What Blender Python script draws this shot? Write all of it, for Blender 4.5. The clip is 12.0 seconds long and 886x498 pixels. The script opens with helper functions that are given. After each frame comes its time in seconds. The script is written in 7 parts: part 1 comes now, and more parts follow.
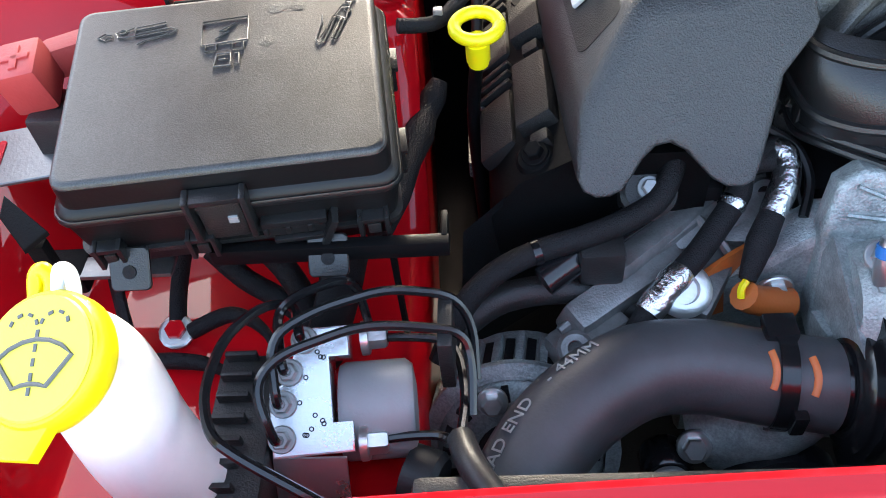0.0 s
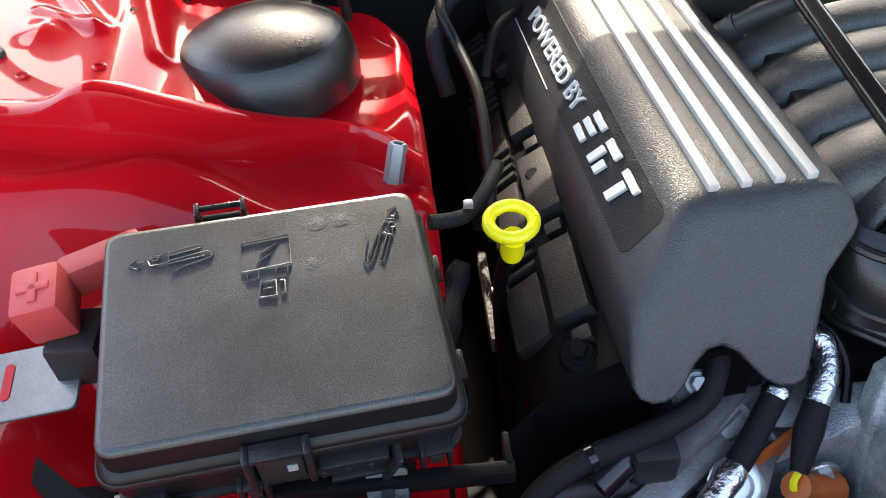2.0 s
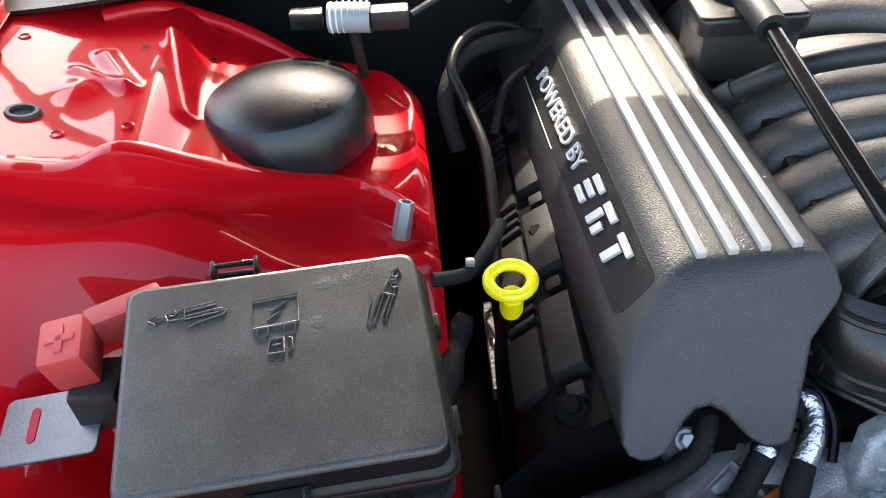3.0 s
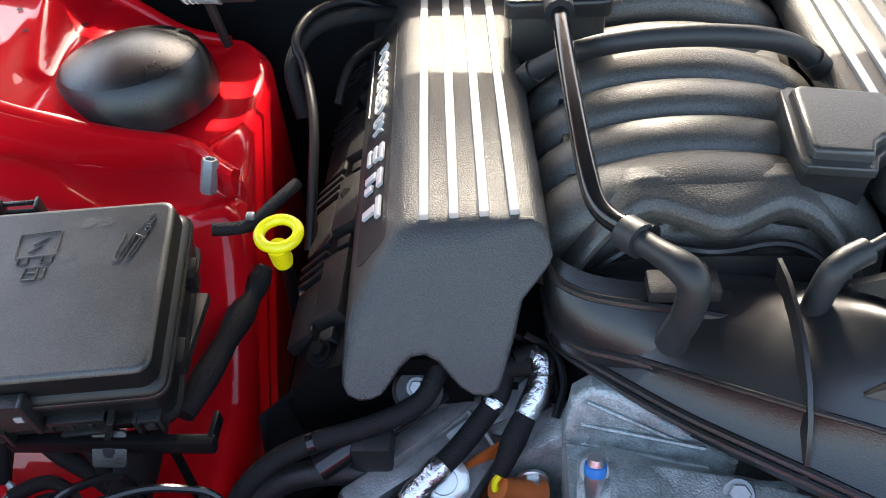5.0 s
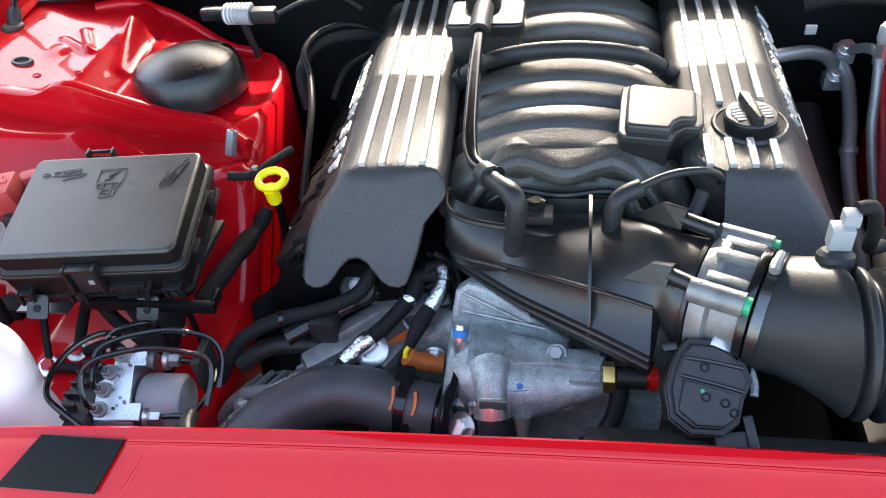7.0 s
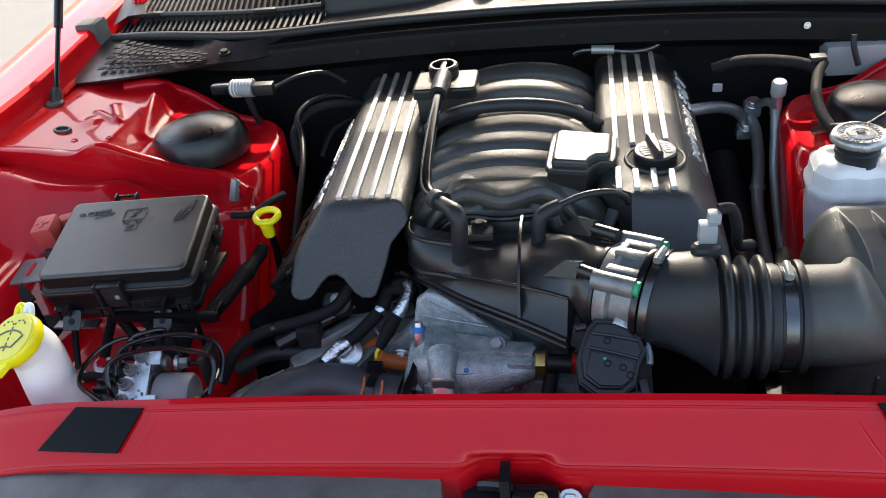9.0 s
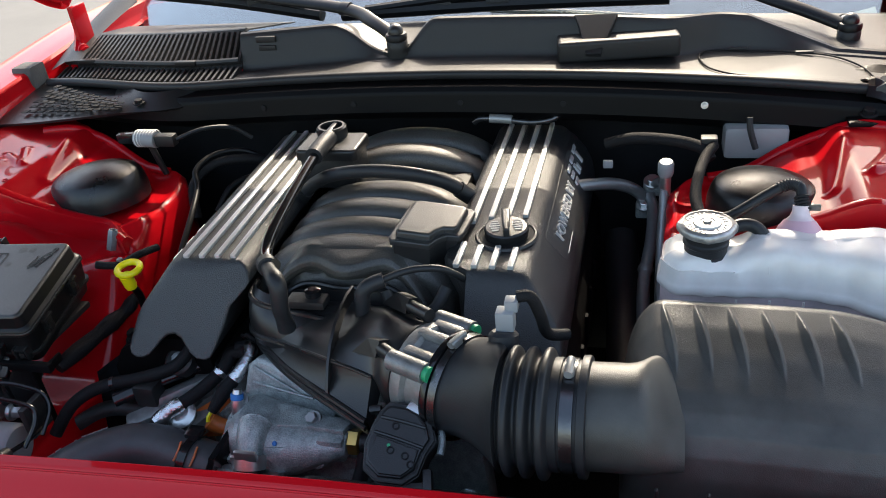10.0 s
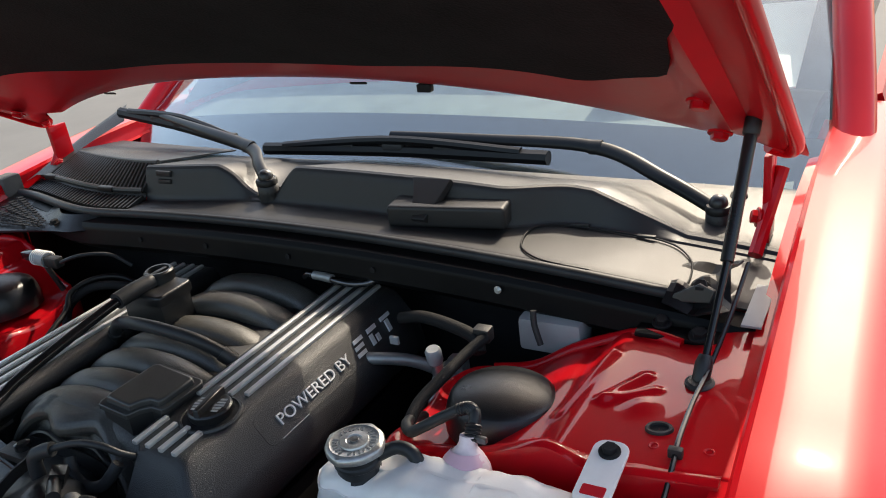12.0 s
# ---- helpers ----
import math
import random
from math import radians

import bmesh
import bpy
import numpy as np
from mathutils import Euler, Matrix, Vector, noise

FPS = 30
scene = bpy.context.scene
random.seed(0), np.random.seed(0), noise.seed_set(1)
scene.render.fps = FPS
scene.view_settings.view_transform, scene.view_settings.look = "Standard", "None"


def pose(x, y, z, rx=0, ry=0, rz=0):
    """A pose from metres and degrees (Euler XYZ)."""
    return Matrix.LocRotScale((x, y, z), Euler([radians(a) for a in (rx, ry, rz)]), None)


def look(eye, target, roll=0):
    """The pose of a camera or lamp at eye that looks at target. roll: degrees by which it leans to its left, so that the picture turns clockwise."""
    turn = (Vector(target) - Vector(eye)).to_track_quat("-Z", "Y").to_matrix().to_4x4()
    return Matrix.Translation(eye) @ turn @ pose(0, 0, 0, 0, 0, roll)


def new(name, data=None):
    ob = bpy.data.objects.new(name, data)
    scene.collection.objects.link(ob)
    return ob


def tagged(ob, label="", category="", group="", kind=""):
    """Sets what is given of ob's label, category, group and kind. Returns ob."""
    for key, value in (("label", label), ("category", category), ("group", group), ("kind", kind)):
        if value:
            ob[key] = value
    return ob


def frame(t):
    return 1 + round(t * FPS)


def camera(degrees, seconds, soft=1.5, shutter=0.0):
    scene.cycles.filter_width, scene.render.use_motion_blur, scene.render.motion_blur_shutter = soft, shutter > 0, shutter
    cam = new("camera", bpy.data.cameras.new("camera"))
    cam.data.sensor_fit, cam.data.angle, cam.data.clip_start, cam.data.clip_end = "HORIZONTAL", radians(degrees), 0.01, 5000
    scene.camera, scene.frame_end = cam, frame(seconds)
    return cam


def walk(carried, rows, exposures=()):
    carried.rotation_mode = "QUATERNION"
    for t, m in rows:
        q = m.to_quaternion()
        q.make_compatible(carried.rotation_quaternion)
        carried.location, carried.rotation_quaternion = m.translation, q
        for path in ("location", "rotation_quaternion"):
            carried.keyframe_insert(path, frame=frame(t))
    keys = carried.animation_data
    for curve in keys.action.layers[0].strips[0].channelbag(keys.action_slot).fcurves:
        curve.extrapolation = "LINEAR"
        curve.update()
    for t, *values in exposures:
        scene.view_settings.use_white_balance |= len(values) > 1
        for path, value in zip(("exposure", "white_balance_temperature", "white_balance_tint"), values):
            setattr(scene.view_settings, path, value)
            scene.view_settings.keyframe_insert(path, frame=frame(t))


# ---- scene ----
U = 0.9  # metres per unit of the plan below
cam = camera(57.0, 12.0, soft=1.0)
PATH = [
    (0, (-0.364, -0.019, 1.213), (-0.495, 1.31, -0.276), -6.7),
    (0.5, (-0.416, -0.001, 1.221), (-0.498, 1.332, -0.267), -5.5),
    (1, (-0.439, 0.035, 1.239), (-0.457, 1.374, -0.246), -4.3),
    (1.5, (-0.447, 0.064, 1.26), (-0.402, 1.431, -0.199), -3.2),
    (2, (-0.447, 0.079, 1.281), (-0.382, 1.5, -0.125), -3.2),
    (2.5, (-0.446, 0.077, 1.308), (-0.404, 1.539, -0.056), -3.2),
    (4.3, (-0.296, 0.056, 1.33), (-0.366, 1.528, -0.023), -4.9),
    (4.5, (-0.272, 0.054, 1.319), (-0.349, 1.521, -0.038), -4.3),
    (5, (-0.174, 0.011, 1.334), (-0.317, 1.45, -0.047), -4.7),
    (5.5, (-0.079, -0.085, 1.372), (-0.3, 1.364, 0.011), -5.2),
    (6, (-0.005, -0.15, 1.391), (-0.302, 1.305, 0.051), -6.1),
    (6.5, (0.022, -0.206, 1.412), (-0.329, 1.253, 0.09), -7.8),
    (7, (0.02, -0.271, 1.45), (-0.306, 1.209, 0.145), -6.9),
    (8.8, (0.103, -0.481, 1.489), (-0.241, 1.116, 0.336), -7.9),
    (9, (0.125, -0.48, 1.49), (-0.234, 1.135, 0.367), -8.1),
    (9.5, (0.237, -0.441, 1.49), (-0.18, 1.215, 0.45), -7.7),
    (10, (0.41, -0.384, 1.469), (-0.079, 1.27, 0.457), -6.6),
    (10.5, (0.522, -0.289, 1.469), (-0.066, 1.35, 0.485), -7.5),
    (11, (0.683, -0.173, 1.489), (-0.026, 1.441, 0.544), -9.1),
    (11.5, (0.878, -0.071, 1.508), (0.055, 1.546, 0.666), -7.2),
    (12, (1.016, -0.033, 1.518), (0.043, 1.516, 0.711), -7.8),
]
walk(cam, [(t, look(Vector(eye) * U, Vector(target) * U, roll)) for t, eye, target, roll in PATH],
     [(0.0, 3.2, 6950, 10), (0.7, 3.0, 6950, 10), (2.5, 2.86, 6950, 10), (5.0, 2.78, 6950, 10), (7.0, 2.97, 6950, 10), (9.0, 2.08, 6950, 10), (10.0, 1.74, 6950, 10), (12.0, 1.2, 6950, 10)])

# world, sun and exposure
SUN_EL, SUN_AZ = 43.0, 1.0  # the sun stands behind the car
world = bpy.data.worlds.new("sky")
world.use_nodes = True
scene.world = world
sky = world.node_tree.nodes.new("ShaderNodeTexSky")
sky.sky_type, sky.sun_disc = "NISHITA", False
sky.sun_elevation, sky.sun_rotation = radians(SUN_EL), radians(SUN_AZ)
world.node_tree.links.new(sky.outputs[0], world.node_tree.nodes["Background"].inputs[0])
world.node_tree.nodes["Background"].inputs[1].default_value = 0.15
sky.dust_density, sky.air_density, sky.ozone_density = 3.0, 1.3, 1.0
sun = new("sun", bpy.data.lights.new("sun", "SUN"))
sun.data.energy, sun.data.angle, sun.data.color = 2.2, radians(0.53), (1.0, 0.91, 0.77)
sun_way = Vector((math.sin(radians(SUN_AZ)) * math.cos(radians(SUN_EL)), math.cos(radians(SUN_AZ)) * math.cos(radians(SUN_EL)), math.sin(radians(SUN_EL))))
sun.matrix_world = look(sun_way * 20, (0, 0, 0))
# added lamp standing in for the windscreen's sun reflection: low narrow beam over engine
glare = new("windscreen_reflection_lamp", bpy.data.lights.new("windscreen_reflection_lamp", "AREA"))
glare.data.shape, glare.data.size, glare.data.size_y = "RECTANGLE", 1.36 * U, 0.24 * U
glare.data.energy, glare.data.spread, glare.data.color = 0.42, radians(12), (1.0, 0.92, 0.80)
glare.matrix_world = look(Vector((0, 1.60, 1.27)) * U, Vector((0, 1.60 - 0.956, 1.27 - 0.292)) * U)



# materials
def material(name, colour, rough=0.5, metal=0.0, grain=0.0, grain_size=400.0, stain=0.15, stain_size=9.0, coat=0.0, rough_var=0.1, coat_rough=0.03, spec=0.5, second=None, pebble=False, fleck=0.0):
    """A surface with two scales of variation: stains in colour and gloss, and a fine grain in relief."""
    m = bpy.data.materials.new(name)
    m.use_nodes = True
    nodes, links = m.node_tree.nodes, m.node_tree.links
    b = nodes["Principled BSDF"]
    b.inputs["Metallic"].default_value = metal
    b.inputs["Coat Weight"].default_value = coat
    b.inputs["Coat Roughness"].default_value = coat_rough
    b.inputs["Specular IOR Level"].default_value = spec
    at = nodes.new("ShaderNodeTexCoord")
    big = nodes.new("ShaderNodeTexNoise")
    big.inputs["Scale"].default_value, big.inputs["Detail"].default_value, big.inputs["Roughness"].default_value = stain_size, 6, 0.65
    links.new(at.outputs["Object"], big.inputs["Vector"])
    ramp = nodes.new("ShaderNodeValToRGB")
    ramp.color_ramp.elements[0].position, ramp.color_ramp.elements[1].position = 0.32, 0.72
    lo = tuple(c * (1 - stain) for c in colour)
    hi = second if second else tuple(min(1, c * (1 + stain)) for c in colour)
    ramp.color_ramp.elements[0].color, ramp.color_ramp.elements[1].color = (*lo, 1), (*hi, 1)
    links.new(big.outputs[0], ramp.inputs[0])
    links.new(ramp.outputs[0], b.inputs["Base Color"])
    fine = nodes.new("ShaderNodeTexNoise")
    fine.inputs["Scale"].default_value, fine.inputs["Detail"].default_value = grain_size, 3
    links.new(at.outputs["Object"], fine.inputs["Vector"])
    if fleck:  # pale and dark specks in the grain
        specks = nodes.new("ShaderNodeValToRGB")
        specks.color_ramp.elements[0].position, specks.color_ramp.elements[1].position = 0.38, 0.66
        specks.color_ramp.elements[0].color = (1 - fleck, 1 - fleck, 1 - fleck, 1)
        specks.color_ramp.elements[1].color = (1 + 2 * fleck, 1 + 1.95 * fleck, 1 + 1.85 * fleck, 1)
        tint = nodes.new("ShaderNodeVectorMath")
        tint.operation = "MULTIPLY"
        links.new(fine.outputs[0], specks.inputs[0])
        links.new(ramp.outputs[0], tint.inputs[0])
        links.new(specks.outputs[0], tint.inputs[1])
        links.new(tint.outputs[0], b.inputs["Base Color"])
    if pebble:  # a moulded grain of small round bumps
        cells = nodes.new("ShaderNodeTexVoronoi")
        cells.inputs["Scale"].default_value = grain_size
        links.new(at.outputs["Object"], cells.inputs["Vector"])
    mix = nodes.new("ShaderNodeMath")
    mix.operation = "MULTIPLY_ADD"
    links.new(big.outputs[0], mix.inputs[0])
    mix.inputs[1].default_value, mix.inputs[2].default_value = rough_var * 2, rough - rough_var
    links.new(mix.outputs[0], b.inputs["Roughness"])
    if grain:
        bump = nodes.new("ShaderNodeBump")
        bump.inputs["Strength"].default_value, bump.inputs["Distance"].default_value = grain, 0.0012
        links.new((cells if pebble else fine).outputs[0], bump.inputs["Height"])
        bump.invert = pebble
        links.new(bump.outputs[0], b.inputs["Normal"])
    return m


RED = material("red_paint", (0.46, 0.004, 0.009), 0.30, 0.0, coat=0.52, coat_rough=0.03, stain=0.05, rough_var=0.04, grain=0.03, grain_size=900, spec=0.05)
RED_DULL = material("red_primer_paint", (0.42, 0.010, 0.018), 0.42, coat=0.18, coat_rough=0.12, stain=0.12, grain=0.08, grain_size=700, spec=0.1)
GRAINED = material("grained_black_plastic", (0.022, 0.0225, 0.0235), 0.37, grain=0.75, grain_size=800, fleck=0.22, stain=0.25, rough_var=0.08, spec=0.6)
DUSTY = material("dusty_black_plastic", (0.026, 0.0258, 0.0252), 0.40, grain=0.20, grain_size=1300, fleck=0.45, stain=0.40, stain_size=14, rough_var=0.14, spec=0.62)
AIRBOX = material("dusty_airbox_plastic", (0.050, 0.0495, 0.046), 0.42, pebble=True, grain=0.2, grain_size=1100, stain=0.45, stain_size=11, rough_var=0.12, spec=0.42)
RUNNER = material("dusty_runner_plastic", (0.060, 0.058, 0.053), 0.35, grain=0.5, grain_size=750, fleck=0.3, stain=0.3, rough_var=0.08, spec=0.6)
VALVE = material("dull_black_plastic", (0.004, 0.004, 0.0042), 0.62, grain=0.3, grain_size=600, stain=0.4, spec=0.08)
CRACKLE = material("crackle_black_plastic", (0.008, 0.008, 0.0082), 0.50, pebble=True, grain=0.4, grain_size=1000, stain=0.3, spec=0.3)
SATIN = material("satin_black_plastic", (0.012, 0.012, 0.0125), 0.30, grain=0.25, grain_size=900, stain=0.25)
NECKBLACK = material("faintly_grained_black_plastic", (0.015, 0.015, 0.0155), 0.33, grain=0.10, grain_size=900, stain=0.3, rough_var=0.08, spec=0.6)
SATINLID = material("smooth_satin_lid", (0.036, 0.0355, 0.034), 0.30, pebble=True, grain=0.15, grain_size=900, stain=0.2)
MATTE = material("matte_black_plastic", (0.016, 0.016, 0.016), 0.45, grain=0.4, grain_size=800, stain=0.3)
STRIP = material("black_painted_beam", (0.004, 0.004, 0.0045), 0.42, grain=0.1, stain=0.2, spec=0.12)
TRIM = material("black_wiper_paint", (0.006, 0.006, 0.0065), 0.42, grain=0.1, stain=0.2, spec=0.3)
GLOSS = material("gloss_black_paint", (0.008, 0.008, 0.009), 0.18, grain=0.05, stain=0.2)
DARK = material("dark_steel", (0.010, 0.010, 0.011), 0.65, grain=0.3, stain=0.4, spec=0.2)
RUBBER = material("black_rubber", (0.020, 0.021, 0.023), 0.46, spec=0.32, grain=0.15, grain_size=500, stain=0.35, rough_var=0.12)
HOSERUBBER = material("greyish_hose_rubber", (0.050, 0.052, 0.056), 0.44, grain=0.15, grain_size=500, stain=0.3, stain_size=14, rough_var=0.10)
TAPE = material("cloth_tape", (0.008, 0.008, 0.009), 0.66, grain=0.8, grain_size=900, stain=0.4, spec=0.25)
CAST = material("cast_aluminium", (0.335, 0.375, 0.372), 0.42, 0.45, grain=0.8, grain_size=560, fleck=0.07, stain=0.35, stain_size=70, rough_var=0.2)
CAPSTEEL = material("worn_pressed_steel", (0.46, 0.46, 0.45), 0.38, 0.75, grain=0.25, stain=0.3, stain_size=60)
ALLOY = material("dull_throttle_alloy", (0.21, 0.21, 0.207), 0.40, 0.5, grain=0.4, grain_size=600, stain=0.3, stain_size=50)
MACHINED = material("machined_aluminium", (0.55, 0.56, 0.57), 0.28, 0.9, grain=0.12, grain_size=500, stain=0.08)
ZINC = material("zinc_plated_steel", (0.62, 0.63, 0.62), 0.33, 0.9, grain=0.2, stain=0.15)
STRIPE = material("brushed_silver_strip", (0.66, 0.66, 0.64), 0.38, 0.55, grain=0.1, stain=0.04)
STEEL = material("bare_steel_plate", (0.15, 0.15, 0.148), 0.34, 0.7, grain=0.2, stain=0.25, stain_size=20)
COWL = material("grey_cowl_plastic", (0.017, 0.017, 0.0176), 0.46, spec=0.42, grain=0.25, grain_size=900, stain=0.22, stain_size=5)
FOIL = material("crinkled_foil", (0.66, 0.66, 0.67), 0.26, 1.0, grain=1.0, grain_size=260, stain=0.1)
BOTTLE = material("translucent_white_plastic", (0.77, 0.73, 0.705), 0.38, grain=0.25, grain_size=90, stain=0.08, stain_size=14)
BOTTLE.node_tree.nodes["Principled BSDF"].inputs["Subsurface Weight"].default_value = 0.35
BOTTLE.node_tree.nodes["Principled BSDF"].inputs["Subsurface Radius"].default_value = (0.02, 0.016, 0.015)
WHITE = material("white_plastic", (0.78, 0.78, 0.76), 0.4, grain=0.05, stain=0.05)
YELLOW = material("yellow_plastic", (0.85, 0.72, 0.01), 0.35, grain=0.05, stain=0.05)
PALEYELLOW = material("pale_yellow_plastic", (0.78, 0.66, 0.07), 0.45, grain=0.1, stain=0.06)
PINKRED = material("faded_red_plastic", (0.44, 0.045, 0.042), 0.55, grain=0.2, stain=0.12)
ORANGE = material("orange_plastic", (0.50, 0.12, 0.025), 0.45, grain=0.2, stain=0.2)
BANDSTEEL = material("dark_band_steel", (0.10, 0.10, 0.105), 0.25, 0.9, grain=0.1, stain=0.3, stain_size=30)
NUT = material("dull_plated_steel", (0.30, 0.31, 0.31), 0.42, 0.6, grain=0.2, stain=0.25)
BRASS = material("brass", (0.72, 0.48, 0.15), 0.3, 0.9, stain=0.15)
REDCAP = material("red_plastic", (0.62, 0.02, 0.015), 0.4, stain=0.1)
GREEN = material("green_plastic", (0.02, 0.32, 0.14), 0.4, stain=0.1)
BLUE = material("blue_paint_mark", (0.02, 0.16, 0.45), 0.5, stain=0.2)
GREY = material("grey_plastic", (0.27, 0.28, 0.29), 0.45, grain=0.15, stain=0.1)
FELT = material("black_insulation_felt", (0.012, 0.012, 0.012), 0.9, grain=1.0, grain_size=260, stain=0.4, stain_size=16, spec=0.2)
CONCRETE = material("sunlit_concrete", (0.13, 0.127, 0.12), 0.85, grain=0.6, grain_size=60, stain=0.18, stain_size=0.7)
FOAM = material("dark_grey_foam", (0.09, 0.09, 0.088), 0.9, grain=1.0, grain_size=300, stain=0.3)
WEATHERED = material("weathered_black_plastic", (0.018, 0.018, 0.019), 0.42, grain=0.3, grain_size=700, stain=0.3, stain_size=5, rough_var=0.15, second=(0.15, 0.147, 0.138))
GRAVEL = material("gritty_grey_foam", (0.085, 0.085, 0.08), 0.85, grain=1.0, fleck=0.5, grain_size=420, stain=0.6, stain_size=160)
LETTER = material("silver_lettering", (0.72, 0.72, 0.72), 0.35, 0.4, stain=0.03)
SEAT = material("grey_cabin_trim", (0.17, 0.205, 0.20), 0.7, grain=0.3, stain=0.3)
PRINT = material("pale_grey_print", (0.30, 0.30, 0.29), 0.6, stain=0.3)
SPOT = material("dried_water_spot", (0.042, 0.041, 0.038), 0.55, grain=0.3, grain_size=900, stain=0.4, stain_size=60)
INK = material("dark_grey_print", (0.10, 0.10, 0.10), 0.5, stain=0.1)
MAUVE = material("coolant_stained_plastic", (0.66, 0.54, 0.56), 0.40, grain=0.25, grain_size=90, stain=0.25, stain_size=16)
FLUID = material("pink_coolant", (0.62, 0.38, 0.45), 0.45, stain=0.1)

GLASS = bpy.data.materials.new("windscreen_glass")
GLASS.use_nodes = True
_b = GLASS.node_tree.nodes["Principled BSDF"]
_b.inputs["Base Color"].default_value, _b.inputs["Roughness"].default_value = (0.75, 0.86, 0.85, 1), 0.0
_b.inputs["Coat Weight"].default_value, _b.inputs["Coat Roughness"].default_value, _b.inputs["Coat IOR"].default_value = 1.0, 0.0, 1.8
_b.inputs["Transmission Weight"].default_value, _b.inputs["IOR"].default_value = 1.0, 1.5


# helpers that build meshes, in units of the plan
def catmull(pts, n=6):
    """A smooth line through the points."""
    pts = [Vector(p) for p in pts]
    out = []
    for i in range(len(pts) - 1):
        a, b, c, d = pts[max(i - 1, 0)], pts[i], pts[i + 1], pts[min(i + 2, len(pts) - 1)]
        for k in range(n):
            t = k / n
            out.append(0.5 * (2 * b + (c - a) * t + (2 * a - 5 * b + 4 * c - d) * t * t + (3 * b - a - 3 * c + d) * t ** 3))
    return out + [pts[-1]]


def loft(rings, caps=True, closed=True, loop=False, bm=None):
    """A skin over rings of equally many points."""
    bm = bm or bmesh.new()
    rows = [[bm.verts.new(p) for p in r] for r in rings]
    n = len(rows[0])
    pairs = list(zip(rows, rows[1:])) + ([(rows[-1], rows[0])] if loop else [])
    for a, b in pairs:
        for i in range(n if closed else n - 1):
            j = (i + 1) % n
            bm.faces.new((a[i], a[j], b[j], b[i]))
    if caps and closed and not loop:
        bm.faces.new(list(reversed(rows[0])))
        bm.faces.new(rows[-1])
    bmesh.ops.recalc_face_normals(bm, faces=bm.faces)
    return bm


def tube(pts, r, seg=12, n=6, bm=None, radii=None, flat=1.0):
    """A round hose or wire along a smooth line through the points. radii: factors of r along it."""
    line = catmull(pts, n) if n > 1 else [Vector(p) for p in pts]
    side = None
    rings = []
    for i, p in enumerate(line):
        ahead = (line[min(i + 1, len(line) - 1)] - line[max(i - 1, 0)]).normalized()
        if side is None:
            side = ahead.orthogonal().normalized()
        side = (side - ahead * side.dot(ahead)).normalized()
        up = ahead.cross(side)
        k = i / (len(line) - 1)
        f = 1.0
        if radii:
            q = k * (len(radii) - 1)
            a = min(int(q), len(radii) - 2)
            f = radii[a] + (radii[a + 1] - radii[a]) * (q - a)
        rings.append([p + (side * math.cos(t) + up * math.sin(t) * flat) * r * f for t in (2 * math.pi * j / seg for j in range(seg))])
    return loft(rings, bm=bm)


def bent(pts, r=0.016, n=5):
    """A line of straight runs with rounded bends, as a formed steel pipe."""
    pts = [Vector(p) for p in pts]
    out = [pts[0]]
    for a, b, c in zip(pts, pts[1:], pts[2:]):
        p = b + (a - b).normalized() * min(r, (a - b).length * 0.45)
        q = b + (c - b).normalized() * min(r, (c - b).length * 0.45)
        for k in range(n + 1):
            t = k / n
            out.append(p * (1 - t) ** 2 + b * 2 * t * (1 - t) + q * t * t)
    return out + [pts[-1]]


def frame_at(origin, z_axis, x_hint=(1, 0, 0)):
    """A matrix whose z points along z_axis."""
    z = Vector(z_axis).normalized()
    x = Vector(x_hint)
    x = (x - z * x.dot(z)).normalized()
    y = z.cross(x)
    return Matrix(((x.x, y.x, z.x, origin[0]), (x.y, y.y, z.y, origin[1]), (x.z, y.z, z.z, origin[2]), (0, 0, 0, 1)))


def revolve(profile, m=Matrix(), seg=32, bm=None, caps=True):
    """A turned body: profile of (radius, height)."""
    rings = [[m @ Vector((r * math.cos(t), r * math.sin(t), h)) for t in (2 * math.pi * j / seg for j in range(seg))] for r, h in profile]
    return loft(rings, caps=caps, bm=bm)


def box(c, s, bevel=0.003, m=Matrix(), segments=2, bm=None, taper=1.0):
    """A box with rounded edges; taper narrows its top."""
    own = bmesh.new()
    bmesh.ops.create_cube(own, size=1.0)
    for v in own.verts:
        k = taper if v.co.z > 0 else 1.0
        v.co = Vector((v.co.x * s[0] * k, v.co.y * s[1] * k, v.co.z * s[2]))
    if bevel:
        bmesh.ops.bevel(own, geom=own.edges[:], offset=bevel, segments=segments, profile=0.6, affect="EDGES")
    bmesh.ops.transform(own, matrix=m @ Matrix.Translation(c), verts=own.verts)
    return join(bm, own) if bm else own


def join(bm, other):
    """Adds other to bm."""
    held = bpy.data.meshes.new("held")
    other.to_mesh(held)
    bm.from_mesh(held)
    bpy.data.meshes.remove(held)
    other.free()
    return bm


